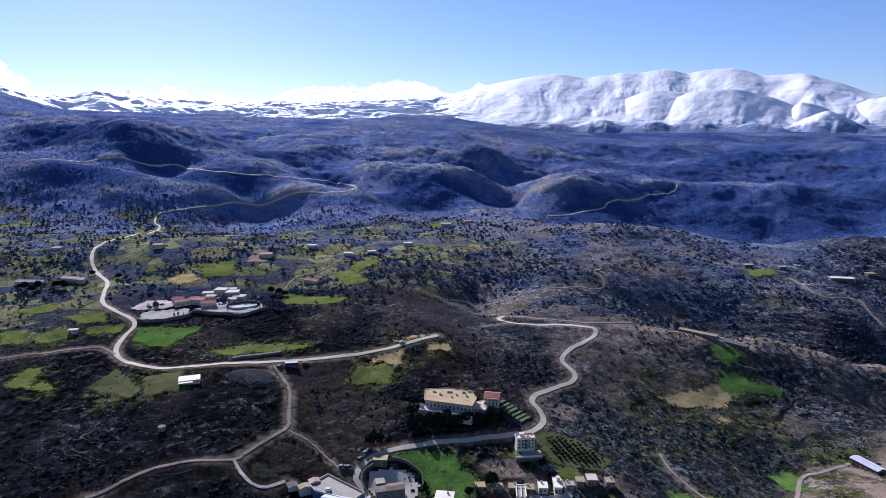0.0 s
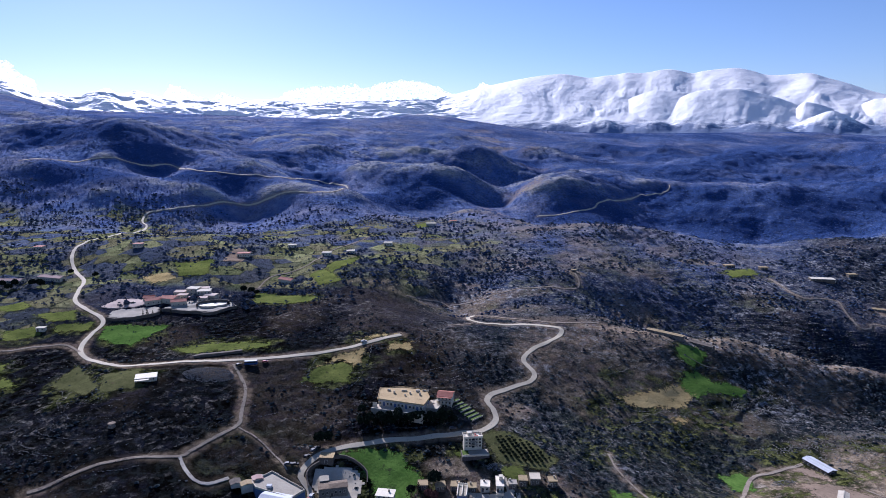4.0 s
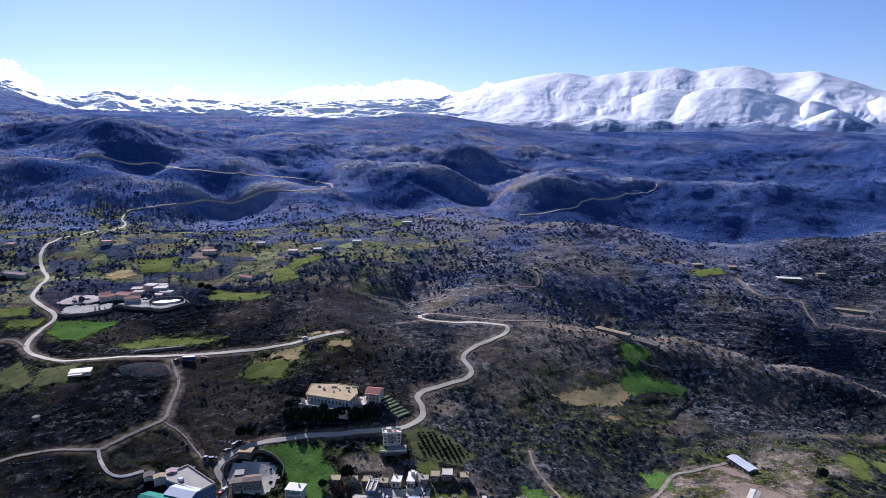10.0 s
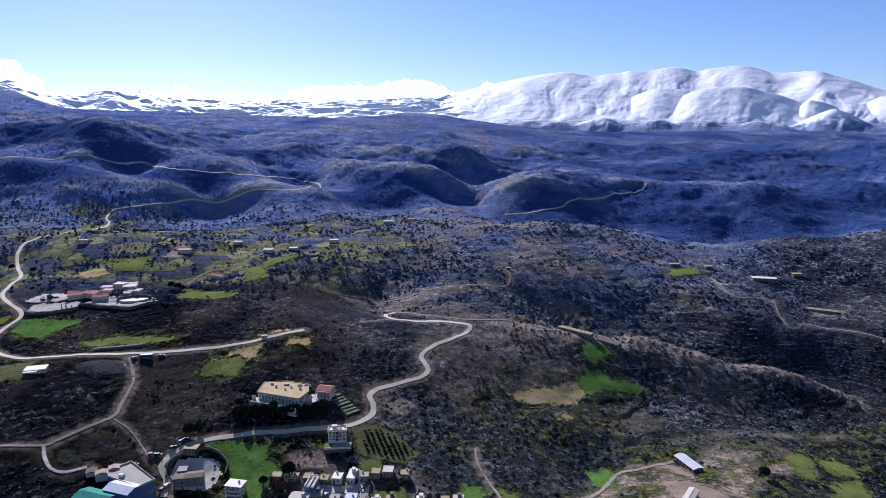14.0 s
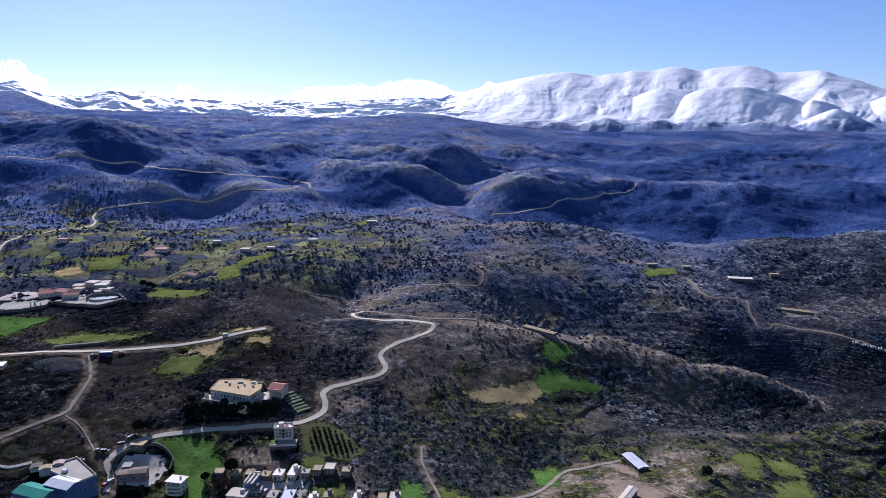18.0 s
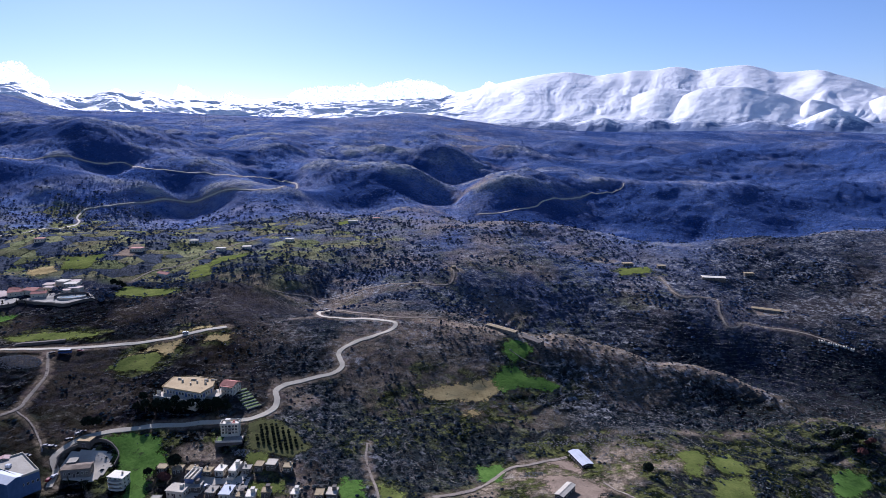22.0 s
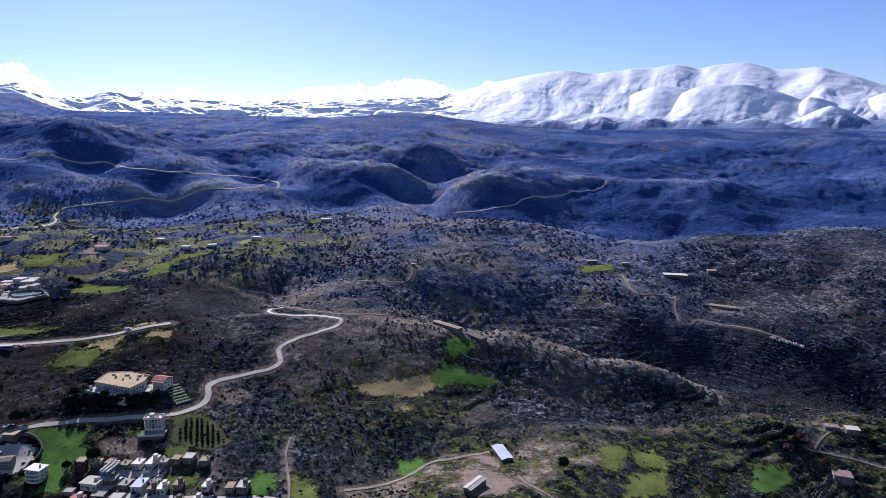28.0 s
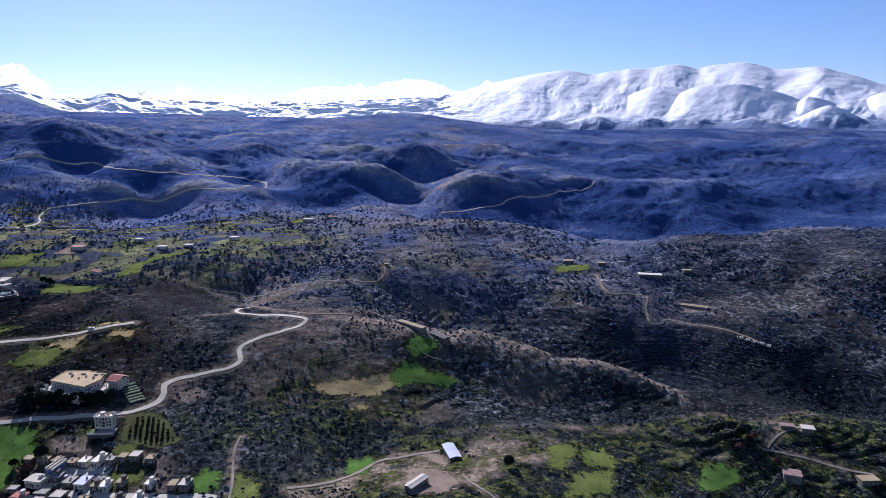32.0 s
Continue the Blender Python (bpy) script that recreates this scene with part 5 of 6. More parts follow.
HOUSE_LOOK = {
    "brown": (M_GREYWALL, M_ROOFBROWN, "small flat-roofed house with a weathered brown slab roof"),
    "dark": (M_GREYWALL, M_CONCRETE, "small grey house with a plain concrete slab roof"),
    "grey": (M_CREAM, M_SHEET, "long low house with a pale grey roof"),
    "pale": (M_GREYWALL, M_PAVING, "small cream house with a pale flat roof"),
    "white": (M_WHITE, M_ROOFWHITE, "whitewashed small house with a bright flat roof"),
    "orange": (M_WHITE, M_TILE, "small white house with a faded orange roof"),
}


def village_house(x, y, w, d, h, look_name, turn, rng):
    walls, roof, label = HOUSE_LOOK[look_name]
    z = ground_z(x, y)
    ob = thing("village_house", x, y, z, turn, label, "house", "village houses")
    part("wall", boxes((-w / 2, w / 2, -d / 2, d / 2, -1.8, h)), walls, ob)
    r = part("roof", roof_slab(w, d, 0.25, h, 0.22), roof, ob)
    part("parapet", ring_wall([(-w / 2 - 0.25, -d / 2 - 0.25), (w / 2 + 0.25, -d / 2 - 0.25), (w / 2 + 0.25, d / 2 + 0.25), (-w / 2 - 0.25, d / 2 + 0.25)], 0.2, h + 0.22, h + 0.34), roof, r)
    add_door(ob, -w * 0.25, -d / 2, 0, 0)
    add_window(ob, w * 0.2, -d / 2, 1.0, 0, 1.1, 1.2)
    for s in (-0.25, 0.25):
        add_window(ob, w / 2, d * s, 1.0, 90, 1.0, 1.2)
    if rng.random() < 0.6:
        water_tank(ob, w * rng.uniform(-0.3, 0.3), d * rng.uniform(0, 0.35), h + 0.22)
    if rng.random() < 0.2:
        part("stair_house", boxes((-0.9, 0.9, -1.1, 1.1, 0, 1.9), (-1.05, 1.05, -1.25, 1.25, 1.9, 2.05)), walls, ob, "", pose(w * 0.15, d * 0.2, h + 0.2))
    if look_name == "white" and d > 8:
        part("porch", boxes((-w / 2, w / 2, -d / 2 - 2.4, -d / 2, -1.8, 0.3), (-w / 2, w / 2, -d / 2 - 2.4, -d / 2 - 2.2, 0.3, 1.0), (-w / 2, -w / 2 + 0.2, -d / 2 - 2.2, -d / 2, 0.3, 1.0), (w / 2 - 0.2, w / 2, -d / 2 - 2.2, -d / 2, 0.3, 1.0)), M_WHITE, ob, "white walled porch")
    return ob


village_rng = random.Random(5)
for row in VILLAGE:
    village_house(*row, village_rng.uniform(-6, 4), village_rng)


def white_villa():
    """The larger white house with a low hipped top among the small ones."""
    x, y = -88.5, 290.5
    z = ground_z(x, y)
    ob = thing("villa", x, y, z, -8, "white villa with a pale pinkish flat roof and a rooftop stair", "house")
    part("wall", boxes((-4.6, 4.6, -3.4, 3.4, -2, 3.6)), M_WHITE, ob)
    part("roof", boxes((-5, 5, -3.9, 3.9, 3.6, 3.85)), M_PAVING, ob, "pale flat roof with wide eaves")
    part("stair_house", boxes((1, 2.6, 0, 1.6, 3.85, 5.2)), M_WHITE, ob)
    add_door(ob, 0, -3.4, 0, 0)
    windows_row(ob, -4.4, 4.4, -3.4, 1.0, 4, 0, 1.2, 1.3, (2,))
    windows_row(ob, -3, 3, 4.6, 1.0, 3, 90, 1.2, 1.3)
    return ob


def blue_house():
    x, y = -84, 300
    z = ground_z(x, y)
    ob = thing("stair_building", x, y, z, -6, "blue-painted unfinished building with open concrete stair beams", "house")
    part("wall", boxes((-2.5, 2.5, -5, 5, -2, 3.6)), M_BLUE, ob)
    part("slab", boxes((-2.7, 2.7, -5.2, 5.2, 3.6, 3.85)), M_CONCRETE, ob)
    for s in (-2.5, -0.2, 2.1):
        part("beam", boxes((s, s + 0.4, -5, 5, 3.85, 4.6)), M_ROOFWHITE, ob, "white concrete beam")
    part("cross_beam", boxes((-2.5, 2.5, 4.4, 4.8, 4.6, 5.0)), M_ROOFWHITE, ob)
    windows_row(ob, -4.5, 4.5, 2.5, 1.0, 3, 90, 1.1, 1.2)
    return ob


white_villa()
blue_house()


def round_villa():
    x, y = -122.5, 297.5
    z = ground_z(x, y)
    ob = thing("round_villa", x, y, z, -10, "three-storey white house with rounded stacked balconies", "house")
    part("wall", boxes((-4.2, 4.2, -3.0, 3, -2.5, 6.4)), M_WHITE, ob)
    part("roof", boxes((-4.7, 4.7, -3.5, 3.5, 6.4, 6.65)), M_ROOFWHITE, ob, "bright white flat roof")
    for k in (0.0, 2.15, 4.3):
        pts = [(-4.4, -3.0)] + [(-4.4 + 4.4 * (1 - math.cos(a)), -3.0 - 2.0 * math.sin(a)) for a in np.linspace(0.15, math.pi - 0.15, 9)] + [(4.4, -3.0)]
        b = part("balcony", prism(pts, k - 0.15, k + 0.1), M_WHITE, ob, "rounded white balcony")
        part("railing", ring_wall(pts, 0.15, k + 0.1, k + 0.95), M_WHITE, b)
        windows_row(ob, -4, 4, -3.0, k + 0.2, 3, 0, 1.3, 1.6)
        windows_row(ob, -2.6, 2.6, 4.2, k + 0.6, 2, 90, 1.1, 1.2)
    water_tank(ob, 1.5, 1, 6.65)
    return ob


round_villa()


def white_house():
    """Three storeys over a walled terrace, beside the winding road."""
    x, y, z = -76.6, 336.0, 26.0
    ob = thing("apartment_house", x, y, z, 6, "white three-storey house with dark windows, balconies and an unfinished roof", "house")
    w, d, h = 10.0, 5.2, 5.7
    part("wall", boxes((-w / 2, w / 2, -d / 2, d / 2, -3, h)), M_WHITE, ob)
    r = part("roof", roof_slab(w, d, 0.3, h, 0.25), M_ROOFWHITE, ob, "white flat roof with low parapet")
    part("parapet", ring_wall([(-w / 2 - 0.3, -d / 2 - 0.3), (w / 2 + 0.3, -d / 2 - 0.3), (w / 2 + 0.3, d / 2 + 0.3), (-w / 2 - 0.3, d / 2 + 0.3)], 0.25, h + 0.25, h + 0.9), M_WHITE, r)
    part("stair_house", boxes((-2.8, -0.4, 0.2, 2.2, h + 0.25, h + 1.7), (-3.0, -0.2, 0.0, 2.4, h + 1.7, h + 1.85)), M_WHITE, ob)
    for cx in (-4.6, 0.6, 4.6):
        part("roof_post", boxes((cx - 0.15, cx + 0.15, 1.0, 1.3, h + 0.25, h + 1.6)), M_CONCRETE, ob, "bare concrete column stub")
    part("rubble", boxes((0.8, 3.0, -1.8, -0.6, h + 0.25, h + 0.55), (1.2, 2.2, 0.2, 1.8, h + 0.25, h + 0.7)), M_TILE, ob, "stacked building material on the roof")
    water_tank(ob, 3.8, 2.2, h + 0.25)
    for k in (0.0, 1.9, 3.8):
        windows_row(ob, -w / 2 + 0.3, w / 2 - 0.3, -d / 2, k + 0.4, 5, 0, 1.3, 1.3, (2,))
        add_door(ob, 0.0, -d / 2, k, 0, 1.6, 1.65, M_GLASS)
        windows_row(ob, -d / 2 + 0.5, d / 2 - 0.5, w / 2, k + 0.4, 2, 90, 1.1, 1.2)
    for k in (1.85, 3.75):
        b = part("balcony", boxes((-2.2, 2.2, -d / 2 - 1.2, -d / 2, k - 0.15, k)), M_WHITE, ob)
        for i in range(9):
            part("baluster", boxes((-2.15 + i * 0.52, -2.05 + i * 0.52, -d / 2 - 1.15, -d / 2 - 1.05, k, k + 0.9)), M_WOOD, b)
        part("handrail", boxes((-2.2, 2.2, -d / 2 - 1.2, -d / 2 - 1.0, k + 0.9, k + 1.0)), M_WHITE, b)
    t = thing("house_terrace", x + 1.0, y - 4.6, z - 1.5, 6, "raised terrace with a white retaining wall before the house", "terrace")
    part("terrace_floor", boxes((-7.2, 7.2, -3.6, 2.5, -1.4, 0.0)), M_CONCRETE, t)
    part("retaining_wall", boxes((-7.5, 7.5, -4.0, -3.6, -0.6, 0.5)), M_WHITE, t, "bluish white front wall")
    # dark strip added in place of the shadow under the retaining wall
    part("shadow_strip", boxes((-7.4, 7.4, -3.9, -3.6, -3.6, -0.6)), M_WOOD, t, "dark strip standing in for the shadow below the wall")
    part("side_wall", boxes((7.2, 7.5, -3.6, 2.5, -3.0, 0.4)), M_GREYWALL, t)
    part("side_wall", boxes((-7.5, -7.2, -3.6, 2.5, -3.0, 0.4)), M_GREYWALL, t)
    part("lawn", boxes((-7.0, -3.6, -3.2, 2.2, 0.0, 0.08)), M_BED, t, "green lawn strip")


white_house()


# ================= inn, annex and their grounds =================
def inn():
    z = 34.2
    foot = [(-131.6, 371.4), (-104.4, 362.2), (-100.9, 373.2), (-103.2, 383.6), (-117.2, 388.4), (-131.2, 387.2)]
    cx, cy = -116.0, 376.0
    loc = [(px - cx, py - cy) for px, py in foot]
    ob = thing("inn", cx, cy, z, 0, "long white two-storey inn under a wide ochre flat roof", "building")
    h = 3.7
    part("wall", prism(loc, -3, h), M_WHITE, ob)
    eaves = [(px * 1.045, py * 1.045) for px, py in loc]
    r = part("roof", prism(eaves, h, h + 0.45), M_ROOFOCHRE, ob, "broad ochre roof with brown stains")
    part("parapet", ring_wall(eaves, 0.3, h + 0.45, h + 0.8), M_ROOFOCHRE, r)
    for ax, ay, sx, sy, sz in ((-7, 3, 1.2, 1.2, 1.4), (-2, 6, 3.5, 0.6, 0.9), (3, 2, 1.0, 1.0, 1.2), (7, 5, 2.4, 1.4, 1.1), (9, 0, 1.2, 1.2, 1.3), (-11, 7, 2, 1, 1.0), (0, -1, 0.9, 0.9, 1.1), (11, 6, 4, 0.5, 0.8)):
        part("roof_box", soft_box(ax, ax + sx, ay, ay + sy, h + 0.4, h + 0.45 + sz), M_CREAM, r, "cream roof vent or chimney")
    # openings along the long front and the end
    for (ax, ay), (bx, by), n in ((loc[0], loc[1], 12), (loc[1], loc[2], 5), (loc[2], loc[3], 4)):
        turn = math.degrees(math.atan2(by - ay, bx - ax))
        for i in range(n):
            s = (i + 0.5) / n
            px, py = ax + (bx - ax) * s, ay + (by - ay) * s
            if i % 3 == 1:
                add_door(ob, px, py, 0.0, turn, 1.5, 2.4, M_BLUE)
            else:
                add_window(ob, px, py, 0.8, turn, 1.4, 1.7)
        part("string_course", prism([(ax, ay), (bx, by), (bx + 0.001, by - 0.14), (ax, ay - 0.14)], 2.9, 3.1), M_BLUE, ob, "blue painted band")
    t = thing("inn_terrace", -118, 366, z, -18.5, "pale paved terrace with a low wall before the inn", "terrace")
    part("paving", boxes((-17, 16, -5.5, 2.0, -5.0, -0.05)), M_PAVING, t)
    for i in range(11):
        part("wall_bay", boxes((-17 + i * 3.0, -14.2 + i * 3.0, -5.5, -5.2, -0.05, 0.75)), M_WHITE, t, "white low wall piece")
    sign = thing("sign_board", -133.6, 369.5, ground_z(-133.6, 369.5), -10, "plain white board on two posts beside the inn", "sign")
    part("board", boxes((-1.4, 1.4, -0.08, 0.08, 2.0, 5.2)), M_WHITE, sign)
    for s in (-1.1, 1.0):
        part("post", boxes((s, s + 0.12, -0.06, 0.06, -0.8, 2.0)), M_WOOD, sign)


def annex():
    x, y, z = -90.4, 377.0, 33.8
    ob = thing("annex_house", x, y, z, -14, "white annex with terracotta tile roof and pillared balcony", "house")
    w, d, h = 9.0, 8.0, 4.9
    part("wall", boxes((-w / 2, w / 2, -d / 2, d / 2, -3, h)), M_WHITE, ob)
    part("roof", gable(d, w, 0.5, h + 0.2, 1.6), M_TILE, ob, "orange-red tiled roof", pose(0, 0, 0, 0, 0, 90))
    b = part("balcony", boxes((-w / 2, w / 2, -d / 2 - 1.8, -d / 2, 2.4, 2.6)), M_WHITE, ob)
    for i in range(5):
        part("pillar", boxes((-w / 2 + i * 2.3, -w / 2 + 0.3 + i * 2.3, -d / 2 - 1.8, -d / 2 - 1.5, -1, 4.7)), M_WHITE, b)
    part("porch_roof", boxes((-w / 2, w / 2, -d / 2 - 2.0, -d / 2, 4.7, 4.9)), M_TILE, ob)
    for k in (0.5, 3.0):
        windows_row(ob, -w / 2, w / 2, -d / 2, k, 4, 0, 1.1, 1.5)
        windows_row(ob, -d / 2, d / 2, w / 2, k, 3, 90, 1.1, 1.4)
    c = thing("courtyard", -98.8, 373.0, 34.0, -12, "pale paved courtyard between the inn and its annex", "paving")
    part("paving", prism([(-5.5, -6.5), (4.5, -6.0), (6.5, 3), (1.0, 8.5), (-3.5, 3)], -2.5, 0.0), M_PAVING, c)
    g = thing("herb_garden", -78.0, 373.5, 0.0, 0, "terraced herb garden with pale kerbs and green beds", "garden")
    for i in range(7):
        cx, cy = -6.5 + i * 2.2, 6.0 - i * 2.3
        zz = ground_z(-78.0 + cx, 373.5 + cy)
        bed = part("bed", boxes((-4.6, 4.6, -0.9, 0.9, -1.0, 0.45)), M_BED, g, "green planted bed", pose(cx - 1, cy - 1, zz, 0, 0, 42))
        part("kerb", boxes((-4.7, 4.7, -1.1, -0.9, -1.2, 0.5)), M_CONCRETE, bed, "pale stone kerb")


inn()
annex()


# ================= hall and farm at the bend =================
def hall():
    z = 16.0
    ob = thing("market_hall", -178, 294, z, 0, "large hall with a concrete deck roof and pale metal roofed wings", "building")
    deck = [(-4.0, 17.0), (16.4, -0.4), (11.0, -7.5), (-8.5, 2.0), (-12, 7.5)]
    part("wall", prism(deck, -3, 8.6), M_BLUEWALL, ob, "dark blue clad wall")
    d = part("deck", prism([(p * 1.01, q * 1.01) for p, q in deck], 8.6, 8.95), M_CONCRETE, ob, "stained concrete roof deck")
    part("parapet", ring_wall(deck, 0.35, 8.95, 9.75), M_PAVING, d)
    part("deck_box", soft_box(-3, -0.5, 1.5, 3.5, 8.9, 10.4), M_SHEET, d, "grey roof machine")
    wing = part("white_wing", gable_walls(9.5, 15, 9.0, 1.3, 3), M_BLUEWALL, ob, "", pose(3.5, -7.5, 0, 0, 0, 72))
    part("white_roof", gable(9.5, 15, 0.3, 9.15, 1.3), M_SHEET, wing, "pale blue-white sheet roof")
    wing = part("green_wing", gable_walls(10, 19, 7.6, 1.5, 3), M_BLUEWALL, ob, "", pose(-7.0, -12.8, 0, 0, 0, 72))
    part("green_roof", gable(10, 19, 0.3, 7.75, 1.5), M_GREENSHEET, wing, "green sheet-metal roof")
    for i in range(4):
        s = (i + 0.5) / 4
        px, py = 16.4 + (11.0 - 16.4) * s, -0.4 + (-7.5 + 0.4) * s
        add_window(ob, px, py, 3.6, 52.7 + 180, 1.2, 1.4)
    side = thing("annex_sheds", -190, 301, ground_z(-190, 301), 25, "low sheds with faded red and tan roofs beside the hall", "shed")
    for px, py, w, d2, h, m in ((-2, 0, 6, 4, 3.4, M_ROOFBROWN), (3.5, 2.5, 5, 4, 3.6, M_PINKROOF), (-7, 4.5, 5, 5, 3.0, M_GREYWALL)):
        b = part("shed_body", boxes((-w / 2, w / 2, -d2 / 2, d2 / 2, -2, h)), M_CREAM, side, "", pose(px, py, 0))
        part("shed_roof", gable(w, d2, 0.25, h + 0.15, 0.7), m, b)


def farm():
    x, y = -149.5, 307.0
    z = ground_z(x, y)
    ob = thing("farm_house", x, y, z, 12, "old stone farmhouse with brown slab roofs and dark openings", "house")
    part("wall", boxes((-8, 6.5, -3.2, 3.2, -2, 4.6)), M_DRYSTONE, ob)
    part("roof", gable(6.4, 9.2, 0.25, 4.75, 0.7), M_OLDROOF, ob, "worn tan roof", pose(2.0, 0, 0, 0, 0, 90))
    part("side_roof", boxes((-8.2, -2.7, -3.4, 3.4, 4.6, 4.85)), M_OLDROOF, ob)
    part("rear_wing", boxes((-7, -2.5, 3.2, 8.5, -2, 5.2)), M_DRYSTONE, ob)
    part("rear_roof", boxes((-7.2, -2.3, 3.4, 8.8, 5.2, 5.45)), M_CONCRETE, ob, "pale slab roof")
    windows_row(ob, -7, 6, -3.2, 1.6, 6, 0, 1.1, 1.5, (2,))
    add_door(ob, -1.4, -3.2, 0, 0)
    windows_row(ob, -2.5, 2.5, 6.5, 1.6, 2, 90, 1.0, 1.4)
    xb, yb = -156.0, 326.5
    hut = thing("store_hut", xb, yb, ground_z(xb, yb), -4, "small brick store with a tan slab roof", "hut")
    part("wall", boxes((-3.6, 3.6, -2.6, 2.6, -2, 3.4)), M_GREYWALL, hut)
    part("roof", boxes((-3.9, 3.9, -2.9, 2.9, 3.4, 3.7)), M_ROOFOCHRE, hut)
    add_door(hut, 0, -2.6, 0, 0, 1.6, 2.1)
    yard = prism([(-163, 311), (-161, 320), (-151, 323), (-139, 320), (-136, 312), (-138, 302), (-156, 300)], 0, 1)
    yard_ob = tagged(drape("farm_yard", [(-163, 311), (-161, 320), (-151, 323), (-139, 320), (-136, 312), (-138, 302), (-156, 300)], M_PAVING, 0.25), "pale dusty farm yard round the old house", "yard", kind="structure")
    yard.free()
    return yard_ob


def drape(name, poly, material, lift=0.2, step=1.5):
    """A sheet that lies on the land inside an outline."""
    p = np.array(poly, float)
    (x0, y0), (x1, y1) = p.min(0), p.max(0)
    x, y = np.meshgrid(np.arange(x0 - 3, x1 + 3, step), np.arange(y0 - 3, y1 + 3, step))
    fx, fy = x.ravel(), y.ravel()
    ok = inside(poly, fx + 0.8 * vnoise(fx / 3, fy / 3, 95), fy + 0.8 * vnoise(fx / 3, fy / 3, 96)).reshape(x.shape)
    z = height(fx, fy).reshape(x.shape) + lift
    bm, verts = bmesh.new(), {}
    for i in range(x.shape[0] - 1):
        for j in range(x.shape[1] - 1):
            if ok[i, j]:
                vs = []
                for a, b in ((i, j), (i, j + 1), (i + 1, j + 1), (i + 1, j)):
                    if (a, b) not in verts:
                        verts[a, b] = bm.verts.new((x[a, b], y[a, b], z[a, b]))
                    vs.append(verts[a, b])
                bm.faces.new(vs)
    low = bmesh.ops.extrude_edge_only(bm, edges=[e for e in bm.edges if e.is_boundary])
    for v in low["geom"]:
        if isinstance(v, bmesh.types.BMVert):
            v.co.z -= 0.8
    me = bpy.data.meshes.new(name)
    bm.to_mesh(me)
    bm.free()
    me.materials.append(material)
    return new(name, me)


hall()
farm()


def stone_wall(points, high=1.0, thick=0.6, material=None, label="low dry-stone wall along a plot", closed=False, name="stone_wall"):
    """A wall that follows the land."""
    line = eased(points + points[:1] if closed else points, 2.0)
    way = np.gradient(line, axis=0)
    side = np.stack([way[:, 1], -way[:, 0]], -1) / (np.linalg.norm(way, axis=1)[:, None] + 1e-9)
    z = height(line[:, 0], line[:, 1])
    wob = high * (1 + 0.15 * vnoise(line[:, 0] / 3, line[:, 1] / 3, 97))
    rows = []
    for s, up in ((-0.55, None), (-0.45, 1), (0.45, 1), (0.55, None)):
        p = line + side * thick * s
        rows.append(np.stack([p[:, 0], p[:, 1], z + (wob if up else -1.2)], -1))
    g = np.stack(rows, 1)
    ob = grid_mesh(name, g[:, :, 0], g[:, :, 1], g[:, :, 2], material or M_DRYSTONE)
    ob.data.polygons.foreach_set("use_smooth", np.zeros(len(ob.data.polygons), bool))
    return tagged(ob, label, "wall", "", "structure")


stone_wall([(-163, 308), (-165, 318), (-158, 326), (-147, 329), (-135, 321), (-133, 312)], 1.8, 0.7, M_GREYWALL, "dark curved retaining wall round the farm yard")
stone_wall([(-262, 424.5), (-247, 430), (-232, 435.5)], 1.8, 3.0, M_GREYWALL, "long low roadside building with a flat concrete top", name="roadside_wall")


def level_lines(starts, steps=16, stride=2.5):
    """Lines that keep their height along a slope, both ways from each start."""
    begin = np.array(starts, float)
    runs = []
    for sign in (-1, 1):
        p, run = begin.copy(), []
        for k in range(steps):
            gx = smooth_height(p[:, 0] + 3, p[:, 1]) - smooth_height(p[:, 0] - 3, p[:, 1])
            gy = smooth_height(p[:, 0], p[:, 1] + 3) - smooth_height(p[:, 0], p[:, 1] - 3)
            n = np.hypot(gx, gy) + 1e-6
            p = p + sign * stride * np.stack([gy / n, -gx / n], -1)
            run.append(p.copy())
        runs.append(np.array(run))
    return [np.concatenate([runs[0][::-1, i], begin[i:i + 1], runs[1][:, i]]) for i in range(len(begin))]


def build_terrace_walls():
    """Rows of tumbled stones that step down the slopes, broken by gaps."""
    r = np.random.default_rng(611)
    starts = []
    for x0, x1, y0, y1, n in ((95, 200, 372, 440, 26), (200, 420, 530, 625, 40), (-330, -190, 295, 372, 14), (-40, 200, 640, 780, 26), (-150, -70, 575, 660, 12), (240, 330, 380, 405, 7), (300, 380, 320, 350, 8), (-130, -60, 415, 470, 6), (30, 120, 440, 490, 10)):
        for k in range(n):
            starts.append((r.uniform(x0, x1), y0 + (y1 - y0) * (k + r.uniform(0.2, 0.8)) / n))
    lines = level_lines(starts, 14)
    lines += [np.array([(1.9, 345.6), (8.7, 357.0), (13.4, 370.7), (25.2, 381.1), (40.1, 391.4)]), np.array([(27.1, 411.5), (33.0, 401.0), (52.3, 402.4), (73.6, 406.8)]), np.array([(-184, 397), (-174, 436), (-143, 444), (-151, 396), (-184, 397)])]
    at, size = [], []
    for line in lines:
        a, b = int(r.integers(0, 8)), int(r.integers(0, 8))
        q = eased([tuple(p) for p in (line[a:len(line) - b] if len(line) > 20 else line)], 0.7)
        q = q + r.normal(0, 0.22, q.shape)
        keep = (vnoise(q[:, 0] / 7, q[:, 1] / 7, 613) > r.uniform(-0.9, 0.6, len(q))) & free_of(q[:, 0], q[:, 1], 1.5)
        q = q[keep]
        k = r.uniform(0.2, 0.5, len(q)) * (0.8 + q[:, 1] / 1500)
        at.append(np.stack([q[:, 0], q[:, 1], height(q[:, 0], q[:, 1]) + 0.35 * k], -1))
        size.append(k)
